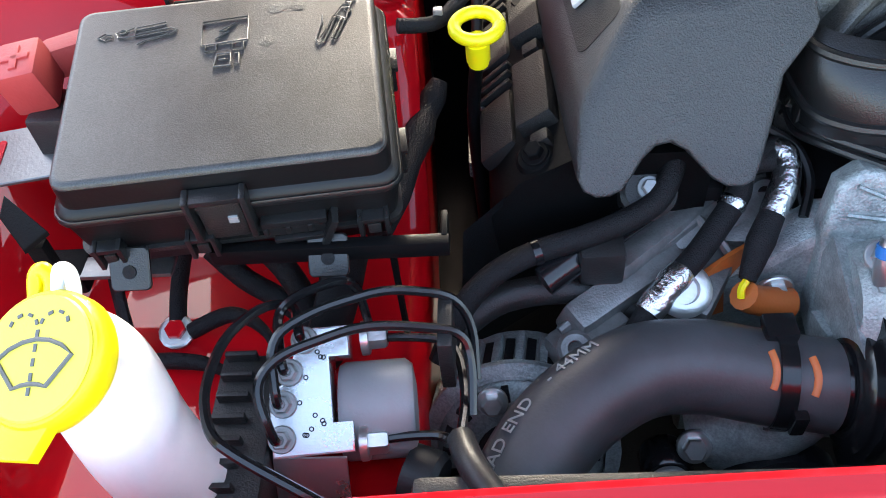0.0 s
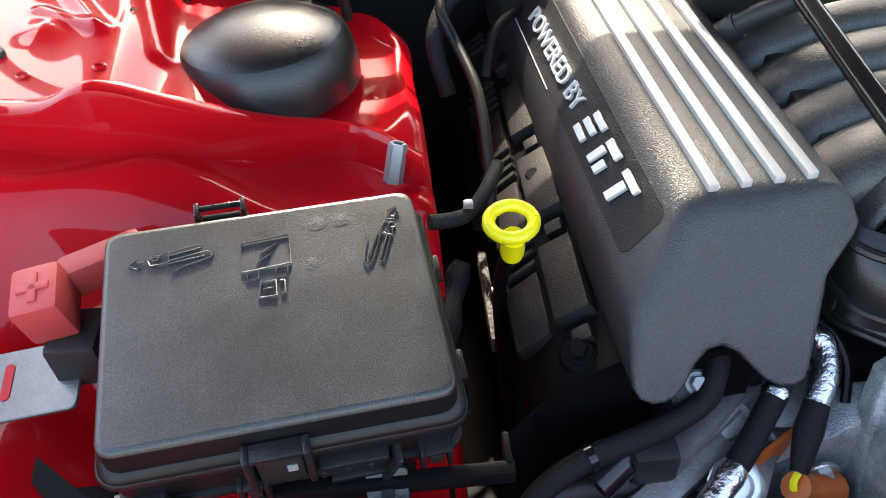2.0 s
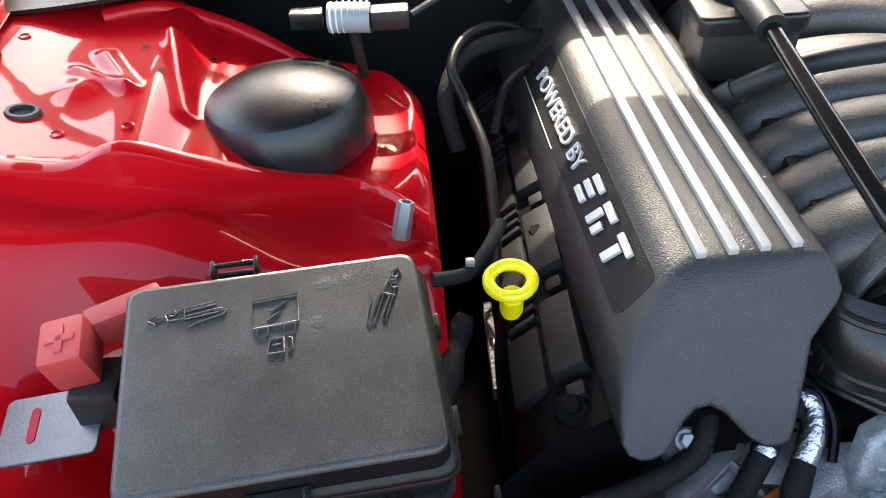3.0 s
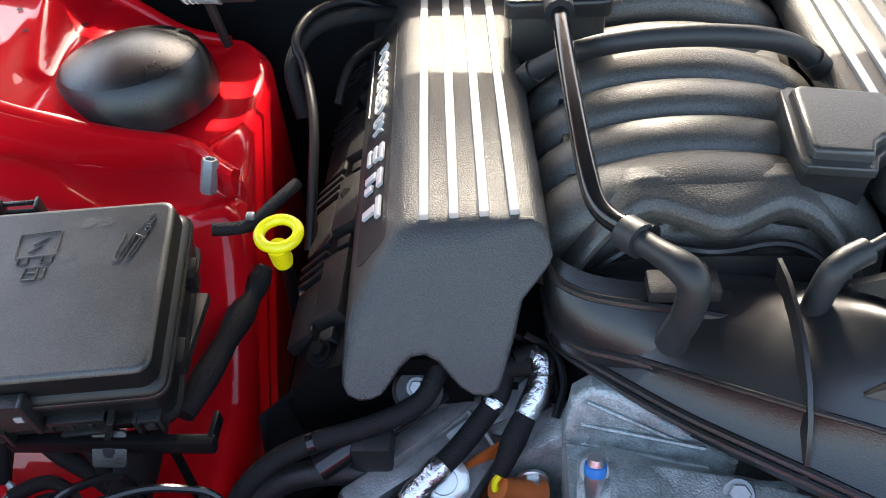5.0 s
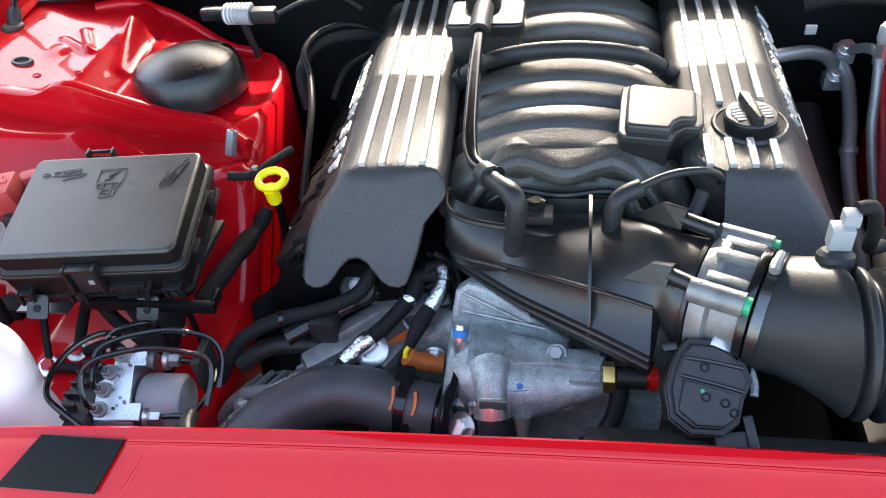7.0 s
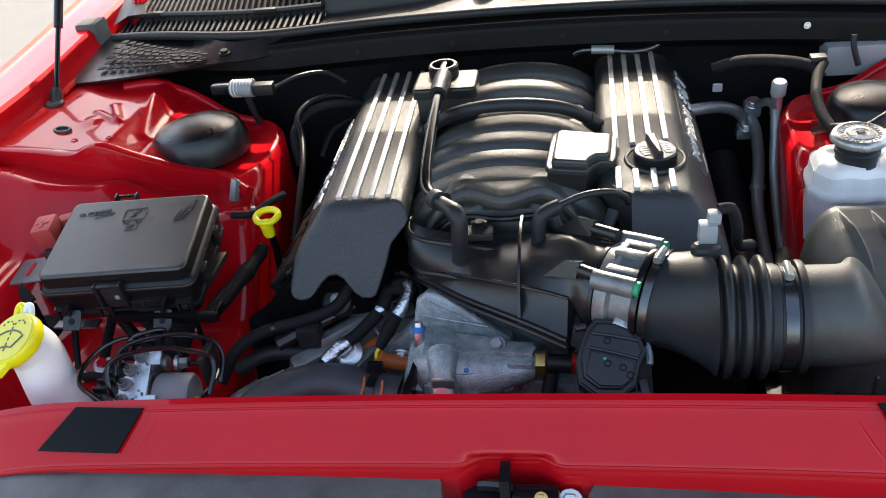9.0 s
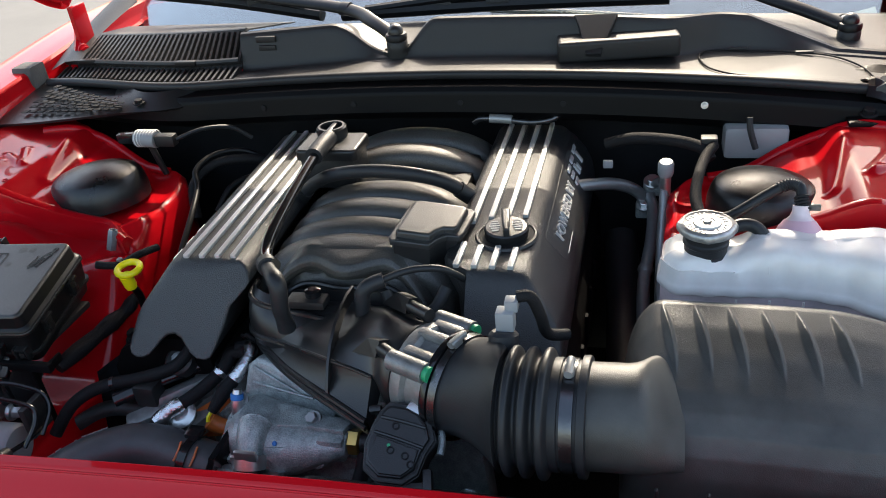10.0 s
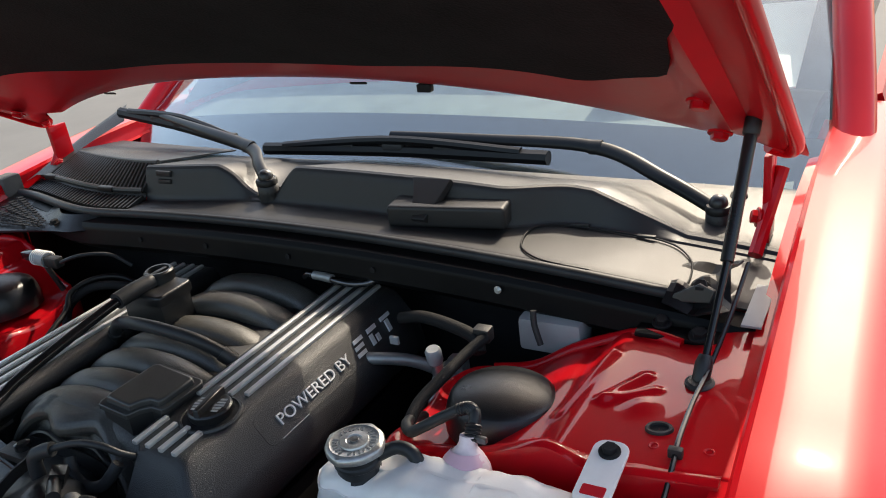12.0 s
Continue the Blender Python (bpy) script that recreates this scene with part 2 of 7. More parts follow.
def prism(outline, height, m=Matrix(), bevel=0.002, segments=2, bm=None, inset=0.0):
    """An outline in the local xy plane, raised to height; inset narrows the top."""
    own = bmesh.new()
    cx = sum(p[0] for p in outline) / len(outline)
    cy = sum(p[1] for p in outline) / len(outline)
    low = [own.verts.new((x, y, 0)) for x, y in outline]
    top = [own.verts.new((x + (cx - x) * inset, y + (cy - y) * inset, height)) for x, y in outline]
    n = len(outline)
    own.faces.new(list(reversed(low)))
    own.faces.new(top)
    for i in range(n):
        own.faces.new((low[i], low[(i + 1) % n], top[(i + 1) % n], top[i]))
    bmesh.ops.recalc_face_normals(own, faces=own.faces)
    if bevel:
        rim = [e for e in own.edges if all(v.co.z > height * 0.9 for v in e.verts)] if height > 0 else own.edges[:]
        bmesh.ops.bevel(own, geom=rim, offset=bevel, segments=segments, profile=0.6, affect="EDGES")
    bmesh.ops.transform(own, matrix=m, verts=own.verts)
    return join(bm, own) if bm else own


def rounded(w, d, r, n=4):
    """The outline of a rectangle with round corners, about its middle."""
    out = []
    for cx, cy, a in ((w / 2 - r, d / 2 - r, 0), (-w / 2 + r, d / 2 - r, 90), (-w / 2 + r, -d / 2 + r, 180), (w / 2 - r, -d / 2 + r, 270)):
        for k in range(n + 1):
            t = radians(a + 90 * k / n)
            out.append((cx + r * math.cos(t), cy + r * math.sin(t)))
    return out


def sheet(f, nu, nv, thick=0.0, u0=0.0, u1=1.0):
    """A surface of f(u, v), with its back when thick."""
    bm = bmesh.new()
    grid = [[bm.verts.new(f(u0 + (u1 - u0) * i / nu, j / nv)) for j in range(nv + 1)] for i in range(nu + 1)]
    for i in range(nu):
        for j in range(nv):
            bm.faces.new((grid[i][j], grid[i + 1][j], grid[i + 1][j + 1], grid[i][j + 1]))
    bmesh.ops.recalc_face_normals(bm, faces=bm.faces)
    if thick:
        bmesh.ops.solidify(bm, geom=bm.faces[:], thickness=thick)
    return bm


def sm(a, b, x):
    t = min(1.0, max(0.0, (x - a) / (b - a)))
    return t * t * (3 - 2 * t)


def thing(name, base, label, category, group="", kind=""):
    """A top-level Empty at its base, whose parts are added with part()."""
    ob = new(name)
    ob.location = Vector(base) * U
    ob.empty_display_size = 0.05
    return tagged(ob, label, category, group, kind)


def part(name, bm, mat, parent=None, label="", smooth=40):
    """Links a bmesh in plan units as one mesh object, in metres, under a thing or a part."""
    bmesh.ops.scale(bm, vec=(U, U, U), verts=bm.verts)
    for f in bm.faces:
        f.smooth = len(f.verts) <= 4
    for e in bm.edges:
        if len(e.link_faces) == 2 and e.calc_face_angle(0) > radians(smooth):
            e.smooth = False
    me = bpy.data.meshes.new(name)
    bm.to_mesh(me)
    bm.free()
    me.materials.append(mat)
    ob = new(name, me)
    if parent:
        ob.parent = parent
        if parent.type == "EMPTY":
            ob.matrix_parent_inverse = Matrix.Translation(parent.location).inverted()
    if label:
        ob["label"] = label
    return ob


def solo(name, bm, mat, label, category, group="", kind="", smooth=40):
    """A thing that is one mesh."""
    return tagged(part(name, bm, mat, None, "", smooth), label, category, group, kind)


def bolt(at, axis, r=0.009, h=0.008, washer=True, bm=None):
    """A hexagon head on a washer."""
    m = frame_at(at, axis)
    bm = bm or bmesh.new()
    if washer:
        revolve([(r * 1.45, 0), (r * 1.45, h * 0.22), (r * 1.35, h * 0.3)], m, 20, bm)
    revolve([(r, h * 0.3), (r, h * 0.9), (r * 0.85, h)], m, 6, bm)
    return bm


# ---- ground and distance ----
solo("ground", sheet(lambda u, v: (-60 + 120 * u, -60 + 120 * v, 0), 24, 24), CONCRETE, "pale sunlit concrete car park floor", "ground", kind="structure")

# ---- car body ----
INNER = [(0.435, 0.10), (0.435, 0.30), (0.435, 0.46), (0.438, 0.56), (0.440, 0.62), (0.443, 0.69), (0.447, 0.77), (0.452, 0.84), (0.50, 0.895), (0.62, 0.915), (0.72, 0.96), (0.82, 1.02), (0.90, 1.05)]
OUTER = [(0.90, 0.10), (0.90, 0.26), (0.90, 0.40), (0.90, 0.50), (0.90, 0.58), (0.90, 0.64), (0.90, 0.72), (0.90, 0.80), (0.90, 0.87), (0.90, 0.92), (0.90, 0.98), (0.90, 1.02), (0.905, 1.05)]


def seam_y(ax):
    """The line of the folded flange in front of the tower's top plate."""
    return 0.662 + 0.035 * math.exp(-((ax - 0.53) / 0.055) ** 2) - 0.012 * sm(0.6, 0.72, ax) - 0.032 * sm(0.495, 0.435, ax)


def ridge(x, y, x0, y0, x1, y1, w):
    """One along the pressed line between two points, falling off within w of it."""
    dx, dy = x1 - x0, y1 - y0
    k = min(1.0, max(0.0, ((x - x0) * dx + (y - y0) * dy) / (dx * dx + dy * dy)))
    return math.exp(-(((x - x0 - k * dx) ** 2 + (y - y0 - k * dy) ** 2) / (w * w)))


def apron_z(ax, y):
    """Height of the inner wing."""
    front = 0.685 + 0.12 * sm(0.68, 0.80, ax) + 0.06 * sm(0.80, 0.90, ax)
    low = 0.822 + 0.045 * sm(0.55, 0.68, ax) + 0.038 * sm(0.68, 0.86, ax) - 0.010 * math.exp(-((ax - 0.52) / 0.04) ** 2)
    plate = 0.838 + 0.050 * sm(0.52, 0.645, ax) + 0.030 * sm(0.65, 0.70, ax) + 0.016 * sm(0.72, 0.88, ax)
    plate += 0.008 * ridge(ax, y, 0.693, 0.874, 0.662, 0.748, 0.008)
    plate += 0.006 * ridge(ax, y, 0.713, 0.765, 0.752, 0.830, 0.007) + 0.005 * ridge(ax, y, 0.716, 0.765, 0.772, 0.800, 0.006)
    plate += 0.005 * math.exp(-((ax - 0.762) / 0.016) ** 2 - ((y - 0.765) / 0.020) ** 2)
    plate -= 0.004 * math.exp(-((ax - 0.79) / 0.03) ** 2 - ((y - 0.93) / 0.05) ** 2)
    plate += 0.016 * math.exp(-((math.hypot(ax - 0.571, y - 0.77) - 0.15) / 0.02) ** 2) * sm(0.56, 0.44, ax)
    z = front + (low - front) * sm(0.455 + 0.03 * sm(0.6, 0.8, ax), 0.60, y)
    z += 0.010 * math.exp(-((y - 0.60 - 0.02 * math.sin(ax * 22)) / 0.022) ** 2)
    return z + (plate - z) * sm(seam_y(ax) - 0.012, seam_y(ax) + 0.004, y)


def apron(side, name, label):
    inner = catmull([(x, y, 0) for x, y in INNER], 20)
    outer = catmull([(x, y, 0) for x, y in OUTER], 20)
    n = len(inner) - 1
    rows = 96

    def at(u, v):
        i = min(int(round(u * n)), n)
        w = v * rows
        if w <= 8:  # the wall that drops from the inner edge, with a rounded lip
            k = 1 - w / 8
            p = inner[i]
            q = (outer[i] - p).normalized()
            zed = apron_z(p.x, p.y)
            drop = 0.0 if k < 0.02 else (0.012 * k * 4 if k < 0.25 else 0.012 + (k - 0.25) / 0.75 * (zed - 0.42))
            push = 0.012 * sm(0, 0.25, k)
            c = p - q * push
            return (c.x * side, c.y, zed - drop)
        k = (w - 8) / (rows - 8)
        c = inner[i] + (outer[i] - inner[i]) * k
        return (c.x * side, c.y, apron_z(c.x, c.y))

    ob = thing(name, (0.65 * side, 0.6, 0.42), label, "inner wing", kind="structure")
    part("panel", sheet(at, n, rows), RED, ob, smooth=80)
    # the folded flange that runs round the front of the tower plate
    line = [(0.88, 0), (0.80, 0), (0.74, 0), (0.69, 0), (0.63, 0), (0.57, 0), (0.51, 0), (0.475, 0), (0.452, 0), (0.435, 0)]
    rings = []
    for ax in (p[0] for p in line):
        y = seam_y(ax)
        z = apron_z(ax, y + 0.012)
        lift = 0.013 + 0.010 * math.exp(-((ax - 0.66) / 0.07) ** 2)
        if ax > 0.735:
            lift = 0.003
        low = apron_z(ax, y - 0.022)
        rings.append([Vector((ax * side, y + 0.016, z - 0.002)), Vector((ax * side, y + 0.002, z + lift - 0.002)), Vector((ax * side, y - 0.006, z + lift)), Vector((ax * side, y - 0.013, z + lift - 0.003)),
                      Vector((ax * side, y - 0.014, z + lift - 0.006)), Vector((ax * side, y - 0.013, low - 0.004)), Vector((ax * side, y + 0.010, low - 0.004))])
    cols = list(zip(*rings))
    fine = [catmull(c, 6) for c in cols]
    part("flange", loft([list(r) for r in zip(*fine)]), RED, ob)
    lip = [(0.50, 0.888), (0.56, 0.904), (0.62, 0.918), (0.67, 0.935), (0.72, 0.930), (0.775, 0.913)]
    part("rear_lip", tube([(x * side, y, apron_z(x, y) + 0.003) for x, y in lip], 0.008, 10, 6, flat=0.6), RED, ob)
    return ob


apron(-1, "inner_wing_left", "glossy red pressed steel inner wing with suspension tower")
apron(1, "inner_wing_right", "glossy red pressed steel inner wing beside the coolant bottle")


def fender(side, name):
    """The front wing: a gutter beside the bonnet opening, the crowned top and the flank."""
    prof = [(0.868, 0.012), (0.884, 0.014), (0.890, 0.030), (0.893, 0.050), (0.900, 0.056), (0.93, 0.056), (1.00, 0.052), (1.05, 0.036), (1.078, 0.005), (1.09, -0.06), (1.095, -0.3), (1.09, -0.45)]

    def at(u, v):
        q = v * (len(prof) - 1)
        a = min(int(q), len(prof) - 2)
        x = prof[a][0] + (prof[a + 1][0] - prof[a][0]) * (q - a)
        z = prof[a][1] + (prof[a + 1][1] - prof[a][1]) * (q - a)
        y = 0.12 + 1.62 * u
        base = 0.845 + 0.075 * sm(0.1, 0.7, y) + 0.055 * sm(0.7, 1.5, y)
        return ((x - 0.012 * sm(0.6, 1.4, y) + 0.01 * sm(0.9, 0.3, y)) * side, y, base + z)

    ob = thing(name, (0.96 * side, 0.9, 0.3), "glossy red front wing of the car", "car wing", kind="structure")
    part("wing_panel", sheet(at, 40, 44), RED, ob)
    return ob


fender(-1, "wing_panel_left")
fender(1, "wing_panel_right")

# ---- radiator support ----
support = thing("radiator_support", (0, 0.13, 0.4), "glossy red radiator support panel across the front", "front panel", kind="structure")


def support_at(u, v):
    x = -0.86 + 1.72 * u
    yb = 0.156 - 0.045 * abs(x) ** 2.2
    prof = [(yb + 0.014, 0.60), (yb + 0.014, 0.80), (yb + 0.010, 0.838), (yb + 0.003, 0.845), (yb - 0.006, 0.842), (yb - 0.012, 0.834), (yb - 0.040, 0.806), (yb - 0.052, 0.794), (yb - 0.056, 0.782), (yb - 0.057, 0.70)]
    q = v * (len(prof) - 1)
    a = min(int(q), len(prof) - 2)
    y = prof[a][0] + (prof[a + 1][0] - prof[a][0]) * (q - a)
    z = prof[a][1] + (prof[a + 1][1] - prof[a][1]) * (q - a)
    z += 0.006 + 0.030 * x - 0.05 * sm(0.5, 0.86, abs(x))
    notch = sm(-0.024, 0.008, x) * sm(0.092, 0.060, x)
    y += 0.014 * notch * sm(0.70, 0.78, v)
    return (x, y, z)


part("panel", sheet(support_at, 260, 36), RED, support)
part("pressed_line", tube([support_at(u, 0.50) for u in np.linspace(0.22, 0.95, 60)], 0.0016, 6, 1), RED, support)
part("lower_bead", tube([support_at(u, 0.80) for u in np.linspace(0.06, 0.94, 140)], 0.0030, 8, 1), RED, support)
for s in (-1, 1):
    m = frame_at((0.468 * s, 0.1265, 0.8205 + 0.014 * (s + 1)), (0.0, -0.70, 0.71), (1, 0, 0))
    pad = [(-0.064, -0.031), (0.040, -0.031), (0.069, 0.022), (-0.018, 0.022)]
    part("black_pad", prism([(x, y) for x, y in pad] if s < 0 else [(-x, y) for x, y in reversed(pad)], 0.003, m, 0.001), STRIP, support, "flat black rubber pad on the red panel")
    part("crease", tube([(0.487 * s, 0.147, 0.843 + 0.0146 * s), (0.513 * s, 0.117, 0.818 + 0.0154 * s), (0.546 * s, 0.093, 0.793 + 0.0164 * s)], 0.0035, 8), RED, support)
    part("crease", tube([(0.372 * s, 0.152, 0.847 + 0.0112 * s), (0.392 * s, 0.122, 0.820 + 0.0118 * s), (0.416 * s, 0.098, 0.795 + 0.0125 * s)], 0.0035, 8), RED, support)

shield = thing("radiator_cover", (0, 0.0, 0.7), "weathered black plastic cover in front of the radiator support", "cover", kind="structure")


def shield_at(u, v):
    x = -0.86 + 1.72 * u
    y = 0.112 - 0.05 * abs(x) ** 2.2 - 0.26 * v
    if -0.048 < x < 0.125:
        y = min(y, 0.112 - 0.075 * sm(-0.048, -0.03, x) * sm(0.125, 0.107, x) - 0.19 * v)
    return (x, y, 0.778 - 0.02 * v - 0.05 * sm(0.5, 0.86, abs(x)) - 0.10 * sm(0.6, 1.0, v))


part("panel", sheet(shield_at, 160, 12, 0.004), WEATHERED, shield, "black grained plastic with grey water stains")

# ---- bulkhead and cowl ----
solo("bulkhead", sheet(lambda u, v: (-0.92 + 1.84 * u, 1.06 + 0.04 * v, 0.35 + 0.565 * v), 20, 12, 0.006), DARK, "black painted bulkhead behind the engine", "bulkhead", kind="structure")


def seal_line(x):
    """The front edge of the cowl: y, z."""
    return 0.985 + 0.10 * sm(0.45, 0.95, -x) + 0.0 * x, 0.998 - 0.045 * abs(x / 0.8) ** 2.0 + 0.02 * sm(0.4, 0.9, -x)


cowl = thing("cowl_panel", (0, 1.1, 0.9), "grey-black grained plastic cowl panel below the windscreen", "cowl panel", kind="structure")


def plateau(x):
    """How far the raised middle of the cowl stands up at x, from 0 to 1."""
    k = (x + 0.074) / (0.084 if x > -0.074 else 0.125)
    cut = sm(0.0, 1.0, 1.12 - abs(k) * 1.12)  # the hollow round the wiper's pivot
    return sm(-0.395, -0.390, x) * min(1.0, max(0.0, (0.745 - x) / 0.175)) * (1 - 0.86 * cut)


def cowl_foot(x):
    return seal_line(x)[0] + 0.064 + 0.022 * sm(-0.36, -0.05, x) + 0.012 * sm(0.2, 0.5, x) + 0.052 * sm(0.42, 0.54, x)


def cowl_at(u, v):
    x = -0.384 + 1.314 * u
    ys, zs = seal_line(x)
    yw, zw = 1.30 + 0.10 * abs(x / 0.8) ** 2, 1.008 - 0.05 * abs(x / 0.85) ** 2
    p = plateau(x)
    foot = cowl_foot(x)
    dip = math.exp(-((x + 0.078) / 0.06) ** 4)
    crest = foot + 0.026 - 0.010 * dip
    top = max(zs + 0.004 + (0.068 - 0.012 * sm(0.2, 0.7, x)) * p, zs + 0.0115)
    prof = [(ys, zs), (ys + 0.012, zs + 0.004), (foot, zs + 0.003), (foot + 0.003, zs + 0.006), (crest - 0.006, top - 0.007), (crest - 0.002, top - 0.002), (crest + 0.004, top), (crest + 0.016, top - 0.004 - 0.010 * dip), (yw - 0.03, max(zw + 0.004, top - 0.052)), (yw, zw), (yw + 0.02, zw - 0.03)]
    q = v * (len(prof) - 1)
    a = min(int(q), len(prof) - 2)
    y = prof[a][0] + (prof[a + 1][0] - prof[a][0]) * (q - a)
    z = prof[a][1] + (prof[a + 1][1] - prof[a][1]) * (q - a)
    return (x, y, z)


part("panel", sheet(cowl_at, 200, 60, 0.003), COWL, cowl, smooth=30)
# the step and the chute above it, proud of the raised front face
part("step", box((0, 0, 0), (0.212, 0.075, 0.038), 0.007, Matrix.Translation((0.343, 1.083, 1.014)) @ pose(0, 0, 0, 0, 0, 8), 3), COWL, cowl)
part("notch", prism([(-0.036, 0.040), (0.040, 0.040), (0.034, 0.020), (0.014, -0.040), (-0.012, -0.040), (-0.028, 0.020)], 0.014, frame_at((0.303, 1.072, 1.029), (0, -0.66, 0.75), (1, 0, 0)), 0.002), COWL, cowl)
part("clip_slot", box((-0.328, 1.070, 1.048), (0.042, 0.016, 0.012), 0.002), COWL, cowl)
part("clip_slot", box((-0.326, 1.066, 1.032), (0.036, 0.014, 0.010), 0.002), COWL, cowl)
part("pivot_well", revolve([(0.030, 0.004), (0.029, -0.012), (0.001, -0.012)], Matrix.Translation((-0.069, 1.098, 1.008)), 28, caps=False), MATTE, cowl)
seal_pts = [(x, seal_line(x)[0] - 0.006, seal_line(x)[1] + 0.002) for x in np.linspace(-0.86, 0.80, 24)]
part("weatherstrip", tube(seal_pts, 0.009, 10, 3), RUBBER, cowl, "black rubber weatherstrip")
side_a = catmull([(-0.870, 1.10, 0.985), (-0.885, 1.22, 1.015), (-0.875, 1.33, 1.050), (-0.855, 1.44, 1.085)], 6)
side_b = catmull([(-0.800, 1.12, 1.000), (-0.815, 1.21, 1.020), (-0.810, 1.29, 1.040), (-0.795, 1.37, 1.060)], 6)
part("side_cover", loft([side_a, [(p + q) / 2 + Vector((0, 0, 0.008)) for p, q in zip(side_a, side_b)], side_b], caps=False, closed=False), COWL, cowl)
# access hatch drawn by its gap
hatch_line = [(0.62, 0.990), (0.575, 0.990), (0.535, 0.996), (0.502, 1.018), (0.488, 1.05), (0.485, 1.085), (0.500, 1.115), (0.54, 1.126), (0.586, 1.129), (0.63, 1.131), (0.678, 1.131), (0.718, 1.117), (0.748, 1.078), (0.758, 1.03), (0.758, 0.992)]


def cowl_height(x, y):
    ys, zs = seal_line(x)
    return zs + 0.004


part("hatch_gap", tube([(x, y, cowl_height(x, y) + 0.0025) for x, y in hatch_line], 0.0016, 6, 5), DARK, cowl, "thin dark gap round the access hatch")
for x in (0.555, 0.665):
    part("hatch_tab", box((x, 1.131, cowl_height(x, 1.13) + 0.004), (0.030, 0.007, 0.004), 0.001), COWL, cowl)
part("plug", revolve([(0.001, 0.004), (0.007, 0.004), (0.009, 0.002), (0.010, 0.0)], frame_at((0.766, 1.335, 0.973), (0, -0.3, 1)), 18), GREY, cowl, "pale round plug")
part("plug_well", revolve([(0.0095, 0.001), (0.0135, 0.002), (0.015, -0.004)], frame_at((0.766, 1.335, 0.973), (0, -0.3, 1)), 18, caps=False), DARK, cowl)

# strip below the weatherstrip
strip = thing("cowl_crossmember", (0, 0.95, 0.85), "satin black steel crossmember below the cowl edge", "crossmember", kind="structure")


def strip_at(u, v):
    x = -0.90 + 1.80 * u
    ys, zs = seal_line(x)
    prof = [(ys, zs - 0.006), (ys - 0.030, zs - 0.012), (ys - 0.036, zs - 0.020), (ys - 0.042, zs - 0.055 + 0.0 * x), (ys - 0.02, zs - 0.075), (ys + 0.06, zs - 0.08)]
    q = v * (len(prof) - 1)
    a = min(int(q), len(prof) - 2)
    return (x, prof[a][0] + (prof[a + 1][0] - prof[a][0]) * (q - a), prof[a][1] + (prof[a + 1][1] - prof[a][1]) * (q - a))


part("beam", sheet(strip_at, 60, 25, 0.003), STRIP, strip)
part("screw", bolt((0.491, seal_line(0.491)[0] - 0.043, 0.951), (0, -1, 0.15), 0.0042, 0.005), ZINC, strip, "bright plated screw head")
for x in (-0.30, -0.12, 0.08, 0.26):
    part("hole", revolve([(0.005, 0), (0.005, 0.002)], frame_at((x, seal_line(x)[0] - 0.0405, seal_line(x)[1] - 0.038), (0, -1, 0.15)), 12), DARK, strip)

# ---- windscreen, roof and doors ----
screen = thing("windscreen", (0, 1.3, 0.95), "greenish laminated windscreen reflecting the sky", "windscreen", kind="structure")


def screen_at(u, v):
    x = (-0.90 + 1.80 * u) * (1 - 0.11 * v)
    return (x, 1.285 + 0.07 * abs(x / 0.8) ** 2 + 0.95 * v, 0.985 - 0.05 * abs(x / 0.85) ** 2 + 0.58 * v - 0.02 * v * v - 0.04 * abs(x) ** 2 * v)


pane = part("pane", sheet(screen_at, 40, 20, 0.006), GLASS, screen)
pane.visible_shadow = False
part("frit_band", sheet(lambda u, v: Vector(screen_at(u, 0.17 * v)) + Vector((0, 0.010, -0.016)), 40, 4), GLOSS, screen, "black printed band along the glass edge")
roof = thing("roof", (0, 2.6, 1.4), "glossy red car roof with pillars", "car roof", kind="structure")
part("panel", sheet(lambda u, v: (-0.80 + 1.60 * u, 2.22 + 1.5 * v, 1.525 - 0.05 * (2 * u - 1) ** 2 - 0.10 * v ** 3), 16, 10, 0.02), RED, roof)
for s in (-1, 1):
    part("pillar", tube([(0.935 * s, 1.42, 0.93), (0.918 * s, 1.60, 1.05), (0.888 * s, 1.80, 1.20), (0.848 * s, 2.05, 1.38), (0.81 * s, 2.26, 1.49)], 0.042, 14, 6, flat=0.8), RED, roof)
    part("side_window", sheet(lambda u, v: ((0.885 - 0.09 * v) * s, 1.66 + 0.58 * v + 1.3 * u * (1 - 0.25 * v), 1.02 + 0.44 * v), 4, 4, 0.005), GLOSS, roof, "dark tinted side window")
    door = part("door", sheet(lambda u, v: ((1.055 - 0.10 * sm(0.75, 1, v)) * s, 1.76 + 1.2 * u, 0.3 + 0.74 * v), 6, 16, 0.02), RED, roof)
dash = thing("dashboard", (0, 1.8, 0.8), "dark grey dashboard top behind the windscreen", "dashboard", kind="structure")
part("top", sheet(lambda u, v: (-0.84 + 1.68 * u, 1.42 + 0.55 * v, 0.985 + 0.06 * math.sin(v * 2.6) - 0.03 * (2 * u - 1) ** 2), 12, 8, 0.02), SEAT, dash)
part("cabin_floor", sheet(lambda u, v: (-0.75 + 1.5 * u, 1.2 + 2.6 * v, 0.35), 3, 3, 0.02), SEAT, dash)
part("cabin_back", sheet(lambda u, v: (-0.75 + 1.5 * u, 3.7, 0.35 + 0.75 * v), 3, 3, 0.02), SEAT, dash)
# white sheet added for the pale patch in the glass
solo("white_sheet", sheet(lambda u, v: (0.40 + 0.40 * u, 1.62 + 0.30 * v + 0.10 * u, 1.06 + 0.12 * v), 6, 6, 0.004), WHITE, "white sheet added for a pale patch in the glass", "paper")

